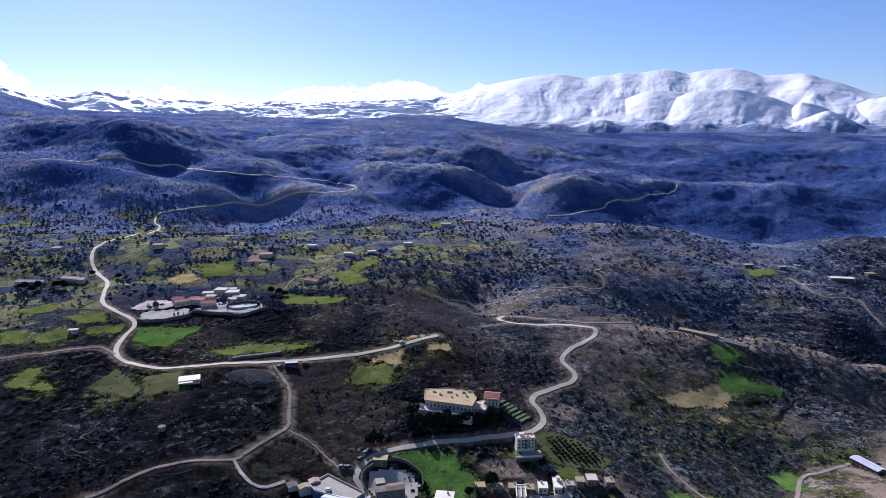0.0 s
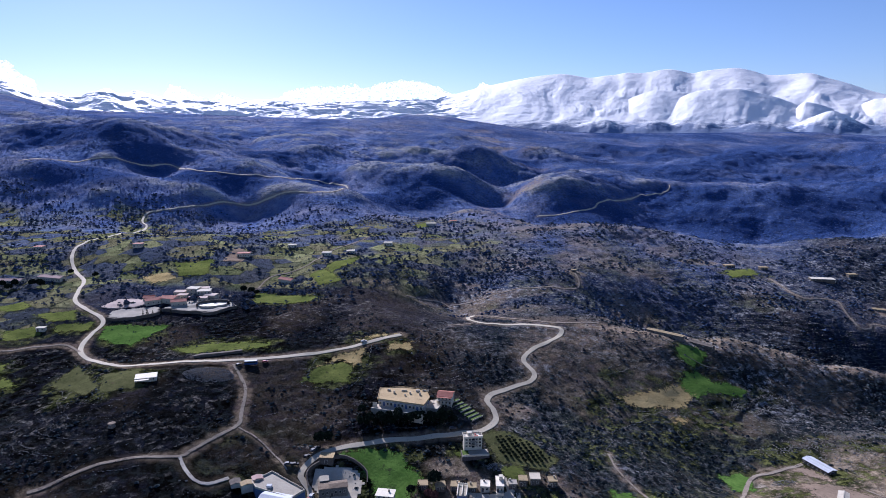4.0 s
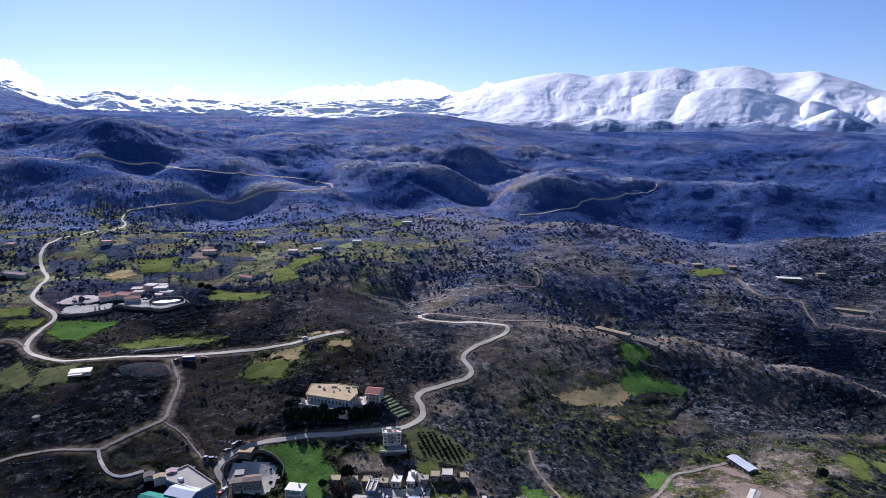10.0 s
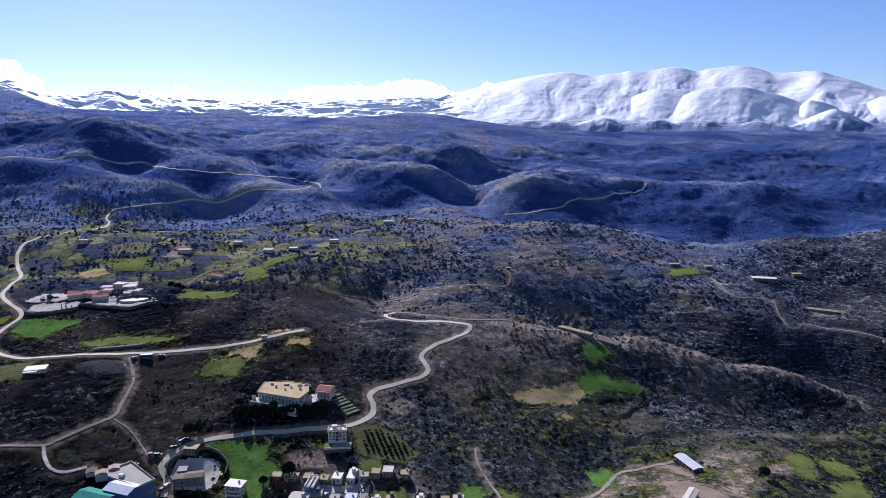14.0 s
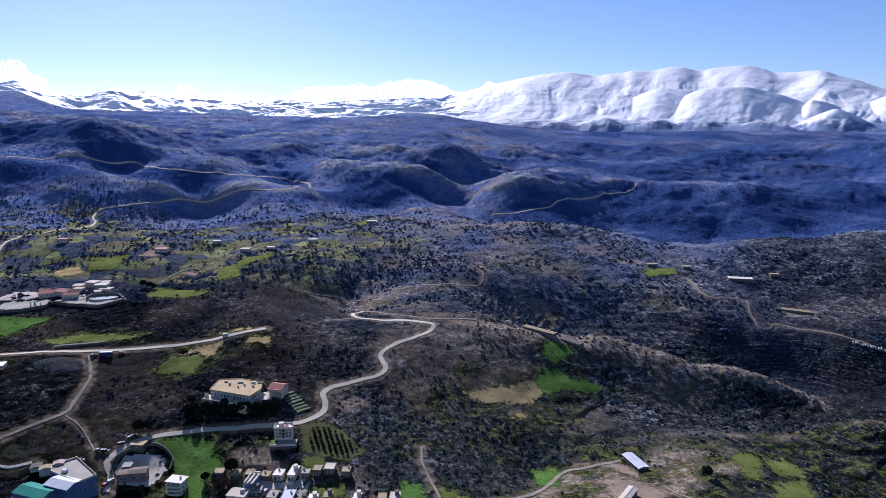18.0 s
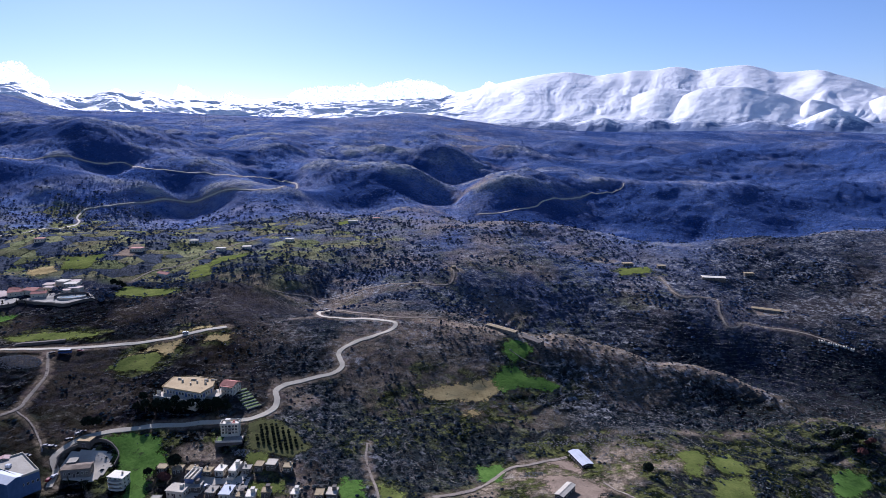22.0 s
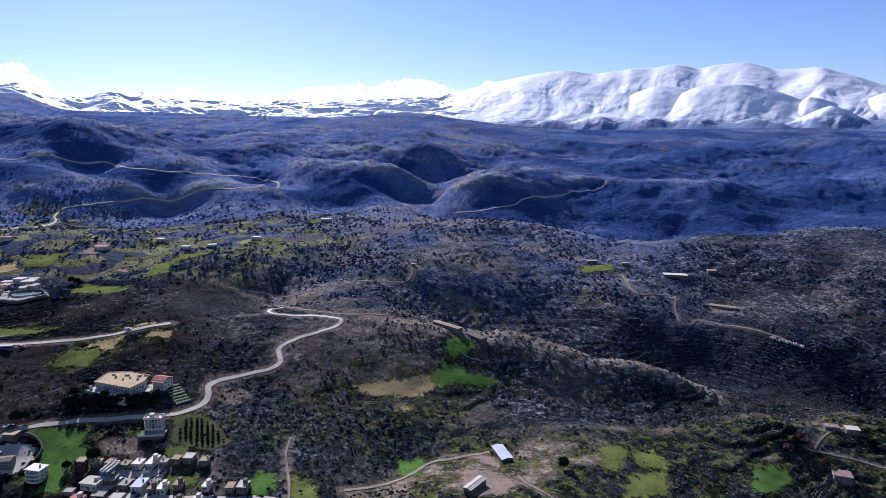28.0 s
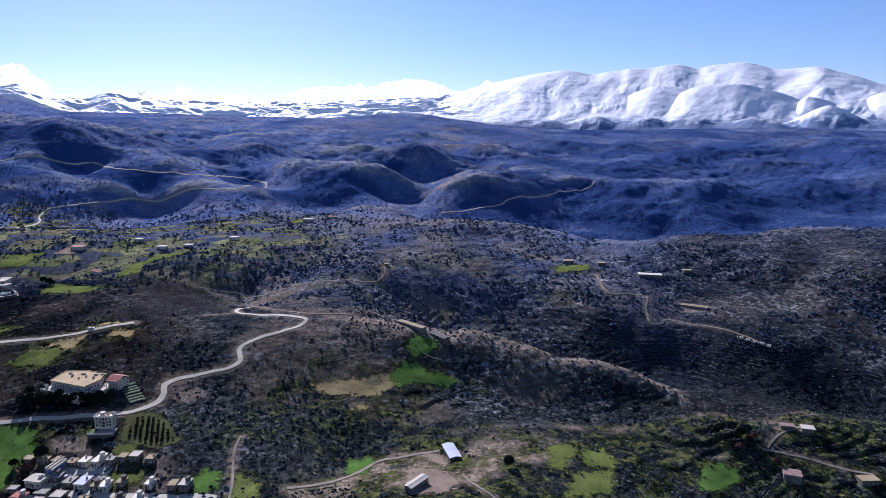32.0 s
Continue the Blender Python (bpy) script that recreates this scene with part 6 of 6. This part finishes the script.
    ob = lumps("terrace_stones", np.concatenate(at), np.concatenate(size), M_TERRACE, octa(), 0.4, 0.8, 614)
    return tagged(ob, "broken rows of dry-stone terracing along the slopes", "terrace wall", kind="stuff")


def build_rubble():
    """Boulders heaped along the brow behind the yard and over the dug slope beside it."""
    r = np.random.default_rng(641)
    x = np.concatenate([r.uniform(100, 196, 520), r.normal(156, 13, 420)])
    y = np.concatenate([380 + 0.21 * (x[:520] - 164) + r.normal(-4, 2.4, 520), r.normal(356, 8, 420)])
    ok = free_of(x, y, 1.5) & (vnoise(x / 9, y / 9, 642) > r.uniform(-0.9, 0.5, len(x)))
    x, y = x[ok], y[ok]
    size = r.uniform(0.25, 0.6, len(x)) * (0.8 + 1.0 * r.uniform(0, 1, len(x)) ** 5)
    at = np.stack([x, y, height(x, y) + 0.2 * size], -1)
    ob = lumps("rubble", at, size, M_TERRACE, octa(), 0.45, 0.75, 643)
    return tagged(ob, "heaped grey boulders along the brow above the dug yard", "rubble", kind="stuff")


build_terrace_walls()
build_rubble()


# ================= sheds, barns and scattered buildings =================
def long_shed(name, x, y, w, d, h, turn, rise, walls, roof, label, bays=0, group=""):
    z = ground_z(x, y)
    ob = thing(name, x, y, z, turn, label, "shed", group)
    part("wall", gable_walls(w, d, h, rise, 2.5), walls, ob)
    r = part("roof", gable(w, d, 0.35, h + 0.15, rise), roof, ob)
    part("ridge_cap", boxes((-0.25, 0.25, -d / 2 - 0.36, d / 2 + 0.36, h + rise + 0.1, h + rise + 0.22)), roof, r)
    add_door(ob, 0, -d / 2, 0, 0, min(2.6, w * 0.5), 2.5)
    for i in range(bays):
        s = -d / 2 + d * (i + 0.5) / bays
        add_window(ob, w / 2, s, 1.0, 90, 1.2, 1.0)
        add_window(ob, -w / 2, s, 1.0, 270, 1.2, 1.0)
    return ob


long_shed("metal_shed", 128.3, 345.7, 6.8, 17, 3.0, 18, 0.8, M_GREYWALL, M_SHEET, "long shed with a bright white ridged metal roof", 6)
long_shed("metal_shed", 110.8, 298.5, 4.6, 14, 3.2, -36, 0.6, M_GREYWALL, M_CREAM, "narrow shed with a pale sheet roof beside the yard", 5)
long_shed("barn", -505, 611, 8, 27, 3.6, 87, 1.4, M_CREAM, M_PINKROOF, "long low barn with a faded pinkish red roof", 9, "barns")
long_shed("barn", -466, 615, 8, 27, 3.6, 72, 1.4, M_CREAM, M_PINKROOF, "long low barn with a faded pinkish red roof", 9, "barns")
long_shed("kiln_shed", 372, 629, 7, 26, 2.3, 62, 0.6, M_DRYSTONE, M_ROOFBROWN, "long brown-roofed shed on a reddish cut bank", 8)
long_shed("white_roof_shed", 346, 701, 9, 25, 2.6, 80, 0.6, M_GREYWALL, M_ROOFWHITE, "wide low shed with a bright white roof", 8)
long_shed("valley_house", -240, 616, 7, 16, 4.0, 60, 1.5, M_WHITE, M_TILE, "white valley house with a red tiled roof", 4)


def flat_house(name, x, y, w, d, h, turn, walls, roof, label, group="", storeys=1, sink=2.5):
    z = ground_z(x, y)
    ob = thing(name, x, y, z, turn, label, "house", group)
    part("wall", boxes((-w / 2, w / 2, -d / 2, d / 2, -sink, h)), walls, ob)
    part("roof", boxes((-w / 2 - 0.3, w / 2 + 0.3, -d / 2 - 0.3, d / 2 + 0.3, h, h + 0.3)), roof, ob)
    n = max(2, int(w / 2.6))
    for s in range(storeys):
        windows_row(ob, -w / 2, w / 2, -d / 2, 1.0 + 2.9 * s, n, 0, 1.1, 1.3, (0,) if s == 0 else ())
        windows_row(ob, -d / 2, d / 2, w / 2, 1.0 + 2.9 * s, 2, 90, 1.1, 1.3)
    add_door(ob, -w / 2 + w / n / 2, -d / 2, 0, 0)
    return ob


# roadside store with a broad pale canopy
store = flat_house("road_store", -276.5, 384.5, 12, 8, 2.4, 18, M_CREAM, M_ROOFWHITE, "roadside store with a broad white flat roof")
part("canopy", boxes((-6, 2, -7, -4, 2.1, 2.3)), M_ROOFWHITE, store, "white canopy")
for sx in (-7.6, 1.4):
    part("canopy_post", boxes((sx * 0.75, sx * 0.75 + 0.2, -6.8, -6.6, -2, 2.1)), M_WOOD, store)

# the restaurant and its stepped white houses beside the pool
for row in ((-322, 560, 9, 8, 4.0, 5), (-311, 563, 10, 8, 6.2, -8), (-300, 558, 11, 9, 5.8, 10), (-292, 551, 10, 8, 4.6, -4), (-305, 572, 9, 7, 4.2, 12), (-316, 550, 8, 6, 3.4, 0), (-296, 543, 7, 6, 3.2, 6)):
    flat_house("guest_house", *row, M_CREAM, M_PINKPAVING if row[4] < 5 else M_CREAM, "stepped white guest house with a cream flat roof", "guest houses", 2 if row[4] > 5 else 1)
for x, y, w, d, h, turn in ((-335, 533, 12, 9, 3.6, 30), (-322, 537, 13, 10, 4.4, -12), (-312, 530, 12, 8, 3.8, 20), (-341, 541, 9, 7, 3.2, 10)):
    ob = long_shed("restaurant_wing", x, y, d, w, h, turn + 90, 1.3, M_CREAM, M_TILE, "low restaurant wing with muted red tiled roof", 3, "restaurant wings")
tagged(drape("upper_plaza", [(-374, 521), (-366, 537), (-344, 541), (-336, 531), (-347, 521), (-360, 517)], M_PINKPAVING, 0.9), "pale pinkish gravel parking plaza", "plaza", kind="structure")
tagged(drape("lower_plaza", [(-360, 511), (-347, 519), (-326, 522), (-322, 507), (-345, 497), (-356, 498)], M_CONCRETE, 0.9), "grey paved lower parking plaza", "plaza", kind="structure")
tagged(drape("pool_terrace", [(-322, 520), (-300, 514), (-278, 513), (-264, 528), (-276, 545), (-300, 541), (-316, 531)], M_CONCRETE, 0.7), "grey paved terrace round the pool", "terrace", kind="structure")
stone_wall([(-356, 495.5), (-345, 494.5), (-322, 505), (-318, 514), (-300, 511), (-276, 511), (-262, 526)], 2.4, 0.8, M_GREYWALL, "dark retaining wall below the restaurant terrace")


def pool():
    ob = thing("pool", -283, 529, ground_z(-283, 529) + 0.8, 20, "oval pool with a dark curved back wall", "pool")
    rim = [(11.5 * math.cos(a), 6.5 * math.sin(a)) for a in np.linspace(0, 2 * math.pi, 24, endpoint=False)]
    part("water", prism([(0.92 * px, 0.92 * py) for px, py in rim], -1.5, 0.25), M_WATER, ob, "pale grey-blue water")
    part("rim", ring_wall(rim, 0.7, -1.5, 0.55), M_PAVING, ob)
    half = [(12.6 * math.cos(a), 7.6 * math.sin(a)) for a in np.linspace(-0.1, math.pi + 0.3, 18)]
    bm = bmesh.new()
    for (ax, ay), (bx, by) in zip(half, half[1:]):
        q = [bm.verts.new(v) for v in ((ax, ay, -1.5), (bx, by, -1.5), (bx, by, 2.2), (ax, ay, 2.2), (ax * 1.06, ay * 1.06, -1.5), (bx * 1.06, by * 1.06, -1.5), (bx * 1.06, by * 1.06, 2.2), (ax * 1.06, ay * 1.06, 2.2))]
        for f in ((0, 1, 2, 3), (5, 4, 7, 6), (3, 2, 6, 7)):
            bm.faces.new([q[i] for i in f])
    part("back_wall", bm, M_GREYWALL, ob, "dark curved wall")


pool()

for row in ((-98, 925, 14, 8, 3.5, 0, "cream"), (-65, 940, 10, 7, 3.2, 8, "tile"), (-300, 682, 13, 8, 3.6, 5, "tile"), (-215, 705, 10, 7, 3.4, 0, "cream"), (-190, 720, 9, 7, 3.4, 10, "cream"),
            (-420, 700, 10, 7, 3.4, 4, "tile"), (-395, 476, 6, 4, 2.6, 8, "cream"), (262, 750, 12, 7, 3.2, 5, "brown"), (300, 742, 9, 6, 3.0, 0, "brown"), (395, 722, 10, 6, 3.0, 0, "brown"), (-150, 760, 10, 7, 3.4, 0, "cream"),
            (-260, 740, 9, 6, 3.4, 0, "cream"), (-540, 720, 10, 7, 3.4, 0, "tile"), (52, 658, 4.5, 3.5, 2.2, 0, "brown")):
    walls, roof = {"cream": (M_WHITE, M_CREAM), "tile": (M_CREAM, M_TILE), "brown": (M_GREYWALL, M_ROOFBROWN)}[row[6]]
    flat_house("farmstead", *row[:6], walls, roof, {"cream": "small white farmstead among valley plots", "tile": "small farmstead with a reddish roof", "brown": "low stone farm building with a brown roof"}[row[6]], "farmsteads")

# the two houses on the near right hillside
flat_house("hill_house", 357, 404.5, 9, 5, 2.6, -10, M_GREYWALL, M_REDSLAB, "low hillside house with a worn terracotta terrace roof")
flat_house("hill_house", 369, 401, 8, 6, 3.2, -12, M_GREYWALL, M_CREAM, "pale hillside house with a flat terrace roof")
flat_house("ruin", 337, 356, 10, 8, 3.4, -18, M_DRYSTONE, M_REDSLAB, "ruined stone house with a broken reddish slab")
flat_house("hill_house", 383, 356, 11, 6, 3.2, 4, M_GREYWALL, M_ROOFBROWN, "low brown-roofed hillside shed")
for x, y in ((392, 551), (397, 548), (402, 545), (407, 542), (388, 555)):
    flat_house("chalk_block", x, y, 4.5, 2.6, 1.0, -30, M_WHITE, M_ROOFWHITE, "low white block shelter beside the track", "chalk blocks")


def round_hut():
    x, y = -273.5, 333.5
    ob = thing("round_hut", x, y, ground_z(x, y), 0, "small round stone hut with a worn brown top", "hut")
    bm = bmesh.new()
    bmesh.ops.create_cone(bm, cap_ends=True, segments=20, radius1=1.9, radius2=1.7, depth=3.2, matrix=pose(0, 0, 0.4))
    part("wall", bm, M_DRYSTONE, ob)
    bm = bmesh.new()
    bmesh.ops.create_cone(bm, cap_ends=True, segments=20, radius1=2.1, radius2=1.9, depth=0.3, matrix=pose(0, 0, 2.15))
    part("roof", bm, M_OLDROOF, ob)
    add_door(ob, 0, -1.85, 0, 0, 0.8, 1.7)


round_hut()


# ================= vehicles =================
def car(x, y, turn, paint, label, long=4.3, name="car"):
    z = ground_z(x, y) + 0.3
    ob = thing(name, x, y, z, turn, label, "car", "parked cars")
    bm = bmesh.new()
    L, W = long / 2, 0.86
    prof = [(-L, 0.35), (-L, 0.85), (-L * 0.92, 0.95), (-L * 0.72, 1.42), (L * 0.18, 1.46), (L * 0.5, 0.98), (L * 0.95, 0.82), (L, 0.35)]
    a, b = [bm.verts.new((px, -W, pz)) for px, pz in prof], [bm.verts.new((px, W, pz)) for px, pz in prof]
    bm.faces.new(a), bm.faces.new(b[::-1])
    for i in range(8):
        bm.faces.new((a[i], a[(i + 1) % 8], b[(i + 1) % 8], b[i]))
    body = part("body", bm, paint, ob)
    part("side_window", boxes((-L * 0.62, L * 0.2, -W - 0.02, -W + 0.02, 0.98, 1.36)), M_GLASS, body)
    part("side_window", boxes((-L * 0.62, L * 0.2, W - 0.02, W + 0.02, 0.98, 1.36)), M_GLASS, body)
    part("windscreen", boxes((-0.02, 0.02, -0.74, 0.74, -0.28, 0.28)), M_GLASS, body, "", pose(L * 0.36, 0, 1.22, 0, -52, 0))
    for sx in (-0.62, 0.62):
        for sy in (-W, W):
            bm = bmesh.new()
            bmesh.ops.create_cone(bm, cap_ends=True, segments=12, radius1=0.33, radius2=0.33, depth=0.24, matrix=pose(L * sx, sy, 0.33, 90))
            part("wheel", bm, M_RUBBER, ob)
    return ob


for x, y, turn, c in ((-167.3, 328.5, 55, "dark"), (-164.5, 333.5, 48, "grey"), (-163, 335.2, 48, "dark"), (-172.5, 322.0, 10, "dark"), (-176.0, 321.5, 12, "grey"), (-184.5, 303, 30, "white"), (-186.5, 309, 8, "grey"), (-181, 312.5, 8, "dark"),
                      (-87, 352.5, 3, "grey"), (-228, 413, 60, "dark"), (-212, 419.5, 10, "red"), (-147.8, 446, 25, "white"),
                      (-355, 528, 30, "white"), (-350, 530, 30, "dark"), (-318, 548, 10, "dark"), (-309, 548, 10, "red"), (-76, 296, 60, "white"), (-160.5, 303, 80, "white"), (-161.5, 300, 80, "red")):
    car(x, y, turn, M_CARPAINT[c], c + " car parked beside the road")


def bus():
    x, y = -220.5, 415.5
    ob = thing("bus", x, y, ground_z(x, y) + 0.3, 10, "parked blue and white coach beside the road", "bus")
    part("body", soft_box(-4.2, 4.2, -1.2, 1.2, 0.4, 1.7, 0.12), M_CARPAINT["blue"], ob)
    part("window_band", boxes((-4.1, 4.1, -1.16, 1.16, 1.7, 2.5)), M_GLASS, ob)
    part("roof", soft_box(-4.2, 4.2, -1.2, 1.2, 2.5, 3.0, 0.12), M_CARPAINT["white"], ob)
    for sx in (-2.7, 2.7):
        for sy in (-1.1, 1.1):
            bm = bmesh.new()
            bmesh.ops.create_cone(bm, cap_ends=True, segments=14, radius1=0.48, radius2=0.48, depth=0.3, matrix=pose(sx, sy, 0.48, 90))
            part("wheel", bm, M_RUBBER, ob)


bus()

# ================= streets of the village =================
for poly in ([(-85, 299), (-82, 304), (-69, 300.5), (-61, 302.5), (-63.5, 312), (-60.5, 313), (-57.5, 304), (-58.5, 296), (-60, 284), (-64.5, 285), (-63.5, 295), (-72, 297), (-76, 294), (-80, 285), (-85, 286), (-83, 295)], [(-100, 279), (-72, 284), (-30, 283.5), (8, 285), (8, 281), (-30, 279.5), (-72, 279), (-100, 274)],
             [(-58, 283), (-54, 300), (-56.5, 301), (-61.5, 283)]):
    tagged(drape("street", poly, M_PAVING, 0.25, 1.0), "pale concrete village street", "street", kind="structure")

# the long cut-bank shelters on the ridge
long_shed("ridge_shed", 92, 499.5, 5, 30, 2.2, 47, 0.4, M_DRYSTONE, M_ROOFBROWN, "long low brown shelter on the reddish ridge cut", 6)
long_shed("ridge_shed", 115, 486, 6, 22, 2.0, 40, 0.4, M_GREYWALL, M_GREYWALL, "low shelter with a grey sheet roof on the ridge", 5)
stone_wall([(96, 470), (106, 462), (122, 458), (138, 462)], 0.6, 0.4)


# ================= heaps of rubble =================
def rubble_heap(x, y, rx, ry, high, count, seed, label):
    r = np.random.default_rng(seed)
    a, k = r.uniform(0, 2 * np.pi, count), np.sqrt(r.uniform(0, 1, count))
    px, py = x + rx * k * np.cos(a), y + ry * k * np.sin(a)
    size = r.uniform(0.15, 0.5, count)
    z = height(px, py) + high * (1 - k) ** 0.8 * r.uniform(0.3, 1, count)
    ob = lumps("rubble_heap", np.stack([px, py, z], -1), size, M_ROCK, octa(), 0.4, 0.7, seed)
    return tagged(ob, label, "rubble", kind="stuff")


rubble_heap(-243, 398, 16, 10, 3.0, 1900, 401, "grey heap of broken stone beside the road")
rubble_heap(-65, 321, 5, 3, 0.8, 160, 402, "pale rubble dumped above the village")
rubble_heap(176, 384, 24, 6, 1.0, 500, 403, "pale boulders along the brow of the near hill")
rubble_heap(98, 328, 8, 3, 0.8, 120, 404, "tipped earth and stones beside the yard")

# ================= trees =================
def tapered(bm, a, b, r0, r1, sides=6):
    a, b = Vector(a), Vector(b)
    q = (b - a).to_track_quat("Z", "Y").to_matrix()
    ra, rb = [], []
    for i in range(sides):
        ang = 2 * math.pi * i / sides
        d = q @ Vector((math.cos(ang), math.sin(ang), 0))
        ra.append(bm.verts.new(a + d * r0)), rb.append(bm.verts.new(b + d * r1))
    for i in range(sides):
        j = (i + 1) % sides
        bm.faces.new((ra[i], ra[j], rb[j], rb[i]))
    bm.faces.new(rb)


def make_tree(name, tall, wide, shape, leaves, seed, label, count=70):
    """One tree at the origin: trunk with limbs, and a crown of many small clumps."""
    rng = np.random.default_rng(seed)
    ob = new(name)
    tagged(ob, label, "tree")
    bm = bmesh.new()
    trunk = tall * (0.75 if shape == "cone" else 0.45)
    tapered(bm, (0, 0, -0.8), (0, 0, trunk), tall * 0.028 + 0.05, tall * 0.012 + 0.02)
    for k in range(6):
        a, s = k * 1.05 + rng.uniform(0, 0.5), rng.uniform(0.35, 0.9)
        tapered(bm, (0, 0, trunk * s), (math.cos(a) * wide * 0.3, math.sin(a) * wide * 0.3, trunk * s + tall * 0.2), tall * 0.012, 0.02, 4)
    part("trunk", bm, M_TRUNK, ob)
    u, a = rng.uniform(0, 1, count), rng.uniform(0, 2 * np.pi, count)
    if shape == "cone":
        z = tall * (0.12 + 0.86 * u)
        r = wide / 2 * np.clip(1.15 * (1 - u) ** 0.7, 0.08, 1) * rng.uniform(0.3, 1, count) ** 0.5
        size = wide * (0.10 + 0.10 * rng.uniform(0, 1, count)) * (1.1 - 0.5 * u)
    else:
        ph = np.arccos(1 - 1.7 * u)
        k = rng.uniform(0.45, 1, count) ** 0.5
        r, z = wide / 2 * np.sin(ph) * k, tall * (0.62 + 0.33 * np.cos(ph) * k)
        size = wide * (0.09 + 0.09 * rng.uniform(0, 1, count))
    at = np.stack([r * np.cos(a), r * np.sin(a), z], -1)
    crown = lumps("crown", at, size, leaves, lump_template(1) if count < 60 else octa(), 0.35, 0.85, seed)
    crown.parent = ob
    return ob


def plant(model, places, group, seed, low=0.8, high=1.2):
    rng = random.Random(seed)
    for i, (x, y) in enumerate(places):
        s = rng.uniform(low, high)
        m = pose(x, y, ground_z(x, y), rng.uniform(-3, 3), rng.uniform(-3, 3), rng.uniform(0, 360)) @ Matrix.Diagonal((s, s, s * rng.uniform(0.9, 1.15), 1))
        o = copy_thing(model, m) if i else model
        if not i:
            o.matrix_world = m
        tagged(o, group=group)


rng = np.random.default_rng(77)
PINES = [(-138 + 2.6 * i + rng.uniform(-0.8, 0.8), 357.6 + 0.16 * i + rng.uniform(-1.0, 1.0)) for i in range(21)] + [(-140 + 2.7 * i + rng.uniform(-0.8, 0.8), 354.6 + 0.16 * i + rng.uniform(-1.0, 1.0)) for i in range(21)] + [(-139, 361), (-141, 364), (-142, 359)]
PINES = [p for p in PINES if near_route(np.array([p[0]]), np.array([p[1]]))[0] > 1.2]
plant(make_tree("pine", 5.4, 3.2, "cone", M_PINE, 201, "dark green pine in the belt below the inn", 110), PINES[::2], "pines below the inn", 1)
plant(make_tree("pine", 4.6, 3.6, "ball", M_PINE, 202, "dark green pine in the belt below the inn", 110), PINES[1::2], "pines below the inn", 2)

GROVE = []
for i in range(13):
    for j in range(10):
        x, y = -66 + 3.3 * i + 0.9 * j, 347 - 2.3 * j - 0.3 * i + (2 if i % 2 else 0) * 0.3
        if inside([(-64, 345), (-57, 351), (-44, 342), (-34, 331), (-40, 323.5), (-60, 328)], np.array([x]), np.array([y]))[0]:
            GROVE.append((x + rng.uniform(-0.3, 0.3), y + rng.uniform(-0.3, 0.3)))
plant(make_tree("olive_tree", 1.8, 1.9, "ball", M_PINE, 203, "small round dark olive tree planted in rows", 60), GROVE, "olive grove", 3, 0.8, 1.15)
plant(make_tree("cypress", 6.5, 2.0, "cone", M_PINE, 204, "slim dark green cypress tree", 90), [(-141.8, 296.5), (-139, 294), (-106, 305), (-328, 506), (-331, 505), (-324, 507), (-319, 510), (-310, 508), (-455, 596), (-150, 298), (-105.5, 301)], "cypresses", 4)
plant(make_tree("oak", 6.0, 6.0, "ball", M_PINE, 205, "dense dark evergreen oak", 140), [(-158, 341), (-162, 339), (-472, 594), (-467, 597), (-463, 592), (-505, 594), (-498, 590), (-490, 596), (-488, 584), (-110, 303), (-462, 640), (-427, 620), (-262, 570), (-270, 575), (-256, 566), (318, 386), (313, 389), (300, 383), (304, 387), (322, 379), (-98, 309)], "oaks", 5, 0.7, 1.15)
plant(make_tree("fig_tree", 7.5, 5.5, "ball", M_PINE, 206, "tall dark bushy tree on the bare near hill", 160), [(161, 323)], "", 6, 1, 1.01)
plant(make_tree("almond_tree", 4.5, 5.0, "ball", M_RUSSET, 207, "leafless russet tree with fine twigs", 130), [(-98.5, 299), (-101, 300.5), (322, 383), (327, 386), (312, 372), (332, 366)], "russet trees", 7)


def build_orchards():
    """The many trees of the valley plots."""
    r = np.random.default_rng(301)
    n = 9000
    y = 520 + 500 * r.uniform(0, 1, n)
    x = -760 + 960 * r.uniform(0, 1, n)
    keep = free_of(x, y, 2.5) & (vnoise(x / 45, y / 45, 303) + 0.3 * vnoise(x / 15, y / 15, 304) > r.uniform(-0.5, 0.7, n)) & (y > 545 + 0.55 * np.maximum(x + 150, -120))
    x, y = x[keep], y[keep]
    z = height(x, y)
    size = r.uniform(0.7, 1.5, len(x)) * (0.8 + 1.1 * r.uniform(0, 1, len(x)) ** 3)
    at, sz = [], []
    for k in range(4):
        at.append(np.stack([x + r.normal(0, 0.5, len(x)) * size, y + r.normal(0, 0.5, len(x)) * size, z + size * (0.6 + 0.3 * k)], -1))
        sz.append(size * r.uniform(0.55, 1.0, len(x)) * (1.1 - 0.15 * k))
    ob = lumps("valley_trees", np.concatenate(at), np.concatenate(sz), M_HAZED_TREE, octa(), 0.35, 0.9, 305)
    tagged(ob, "dark orchard and hedge trees among the valley plots", "trees", kind="stuff")


build_orchards()
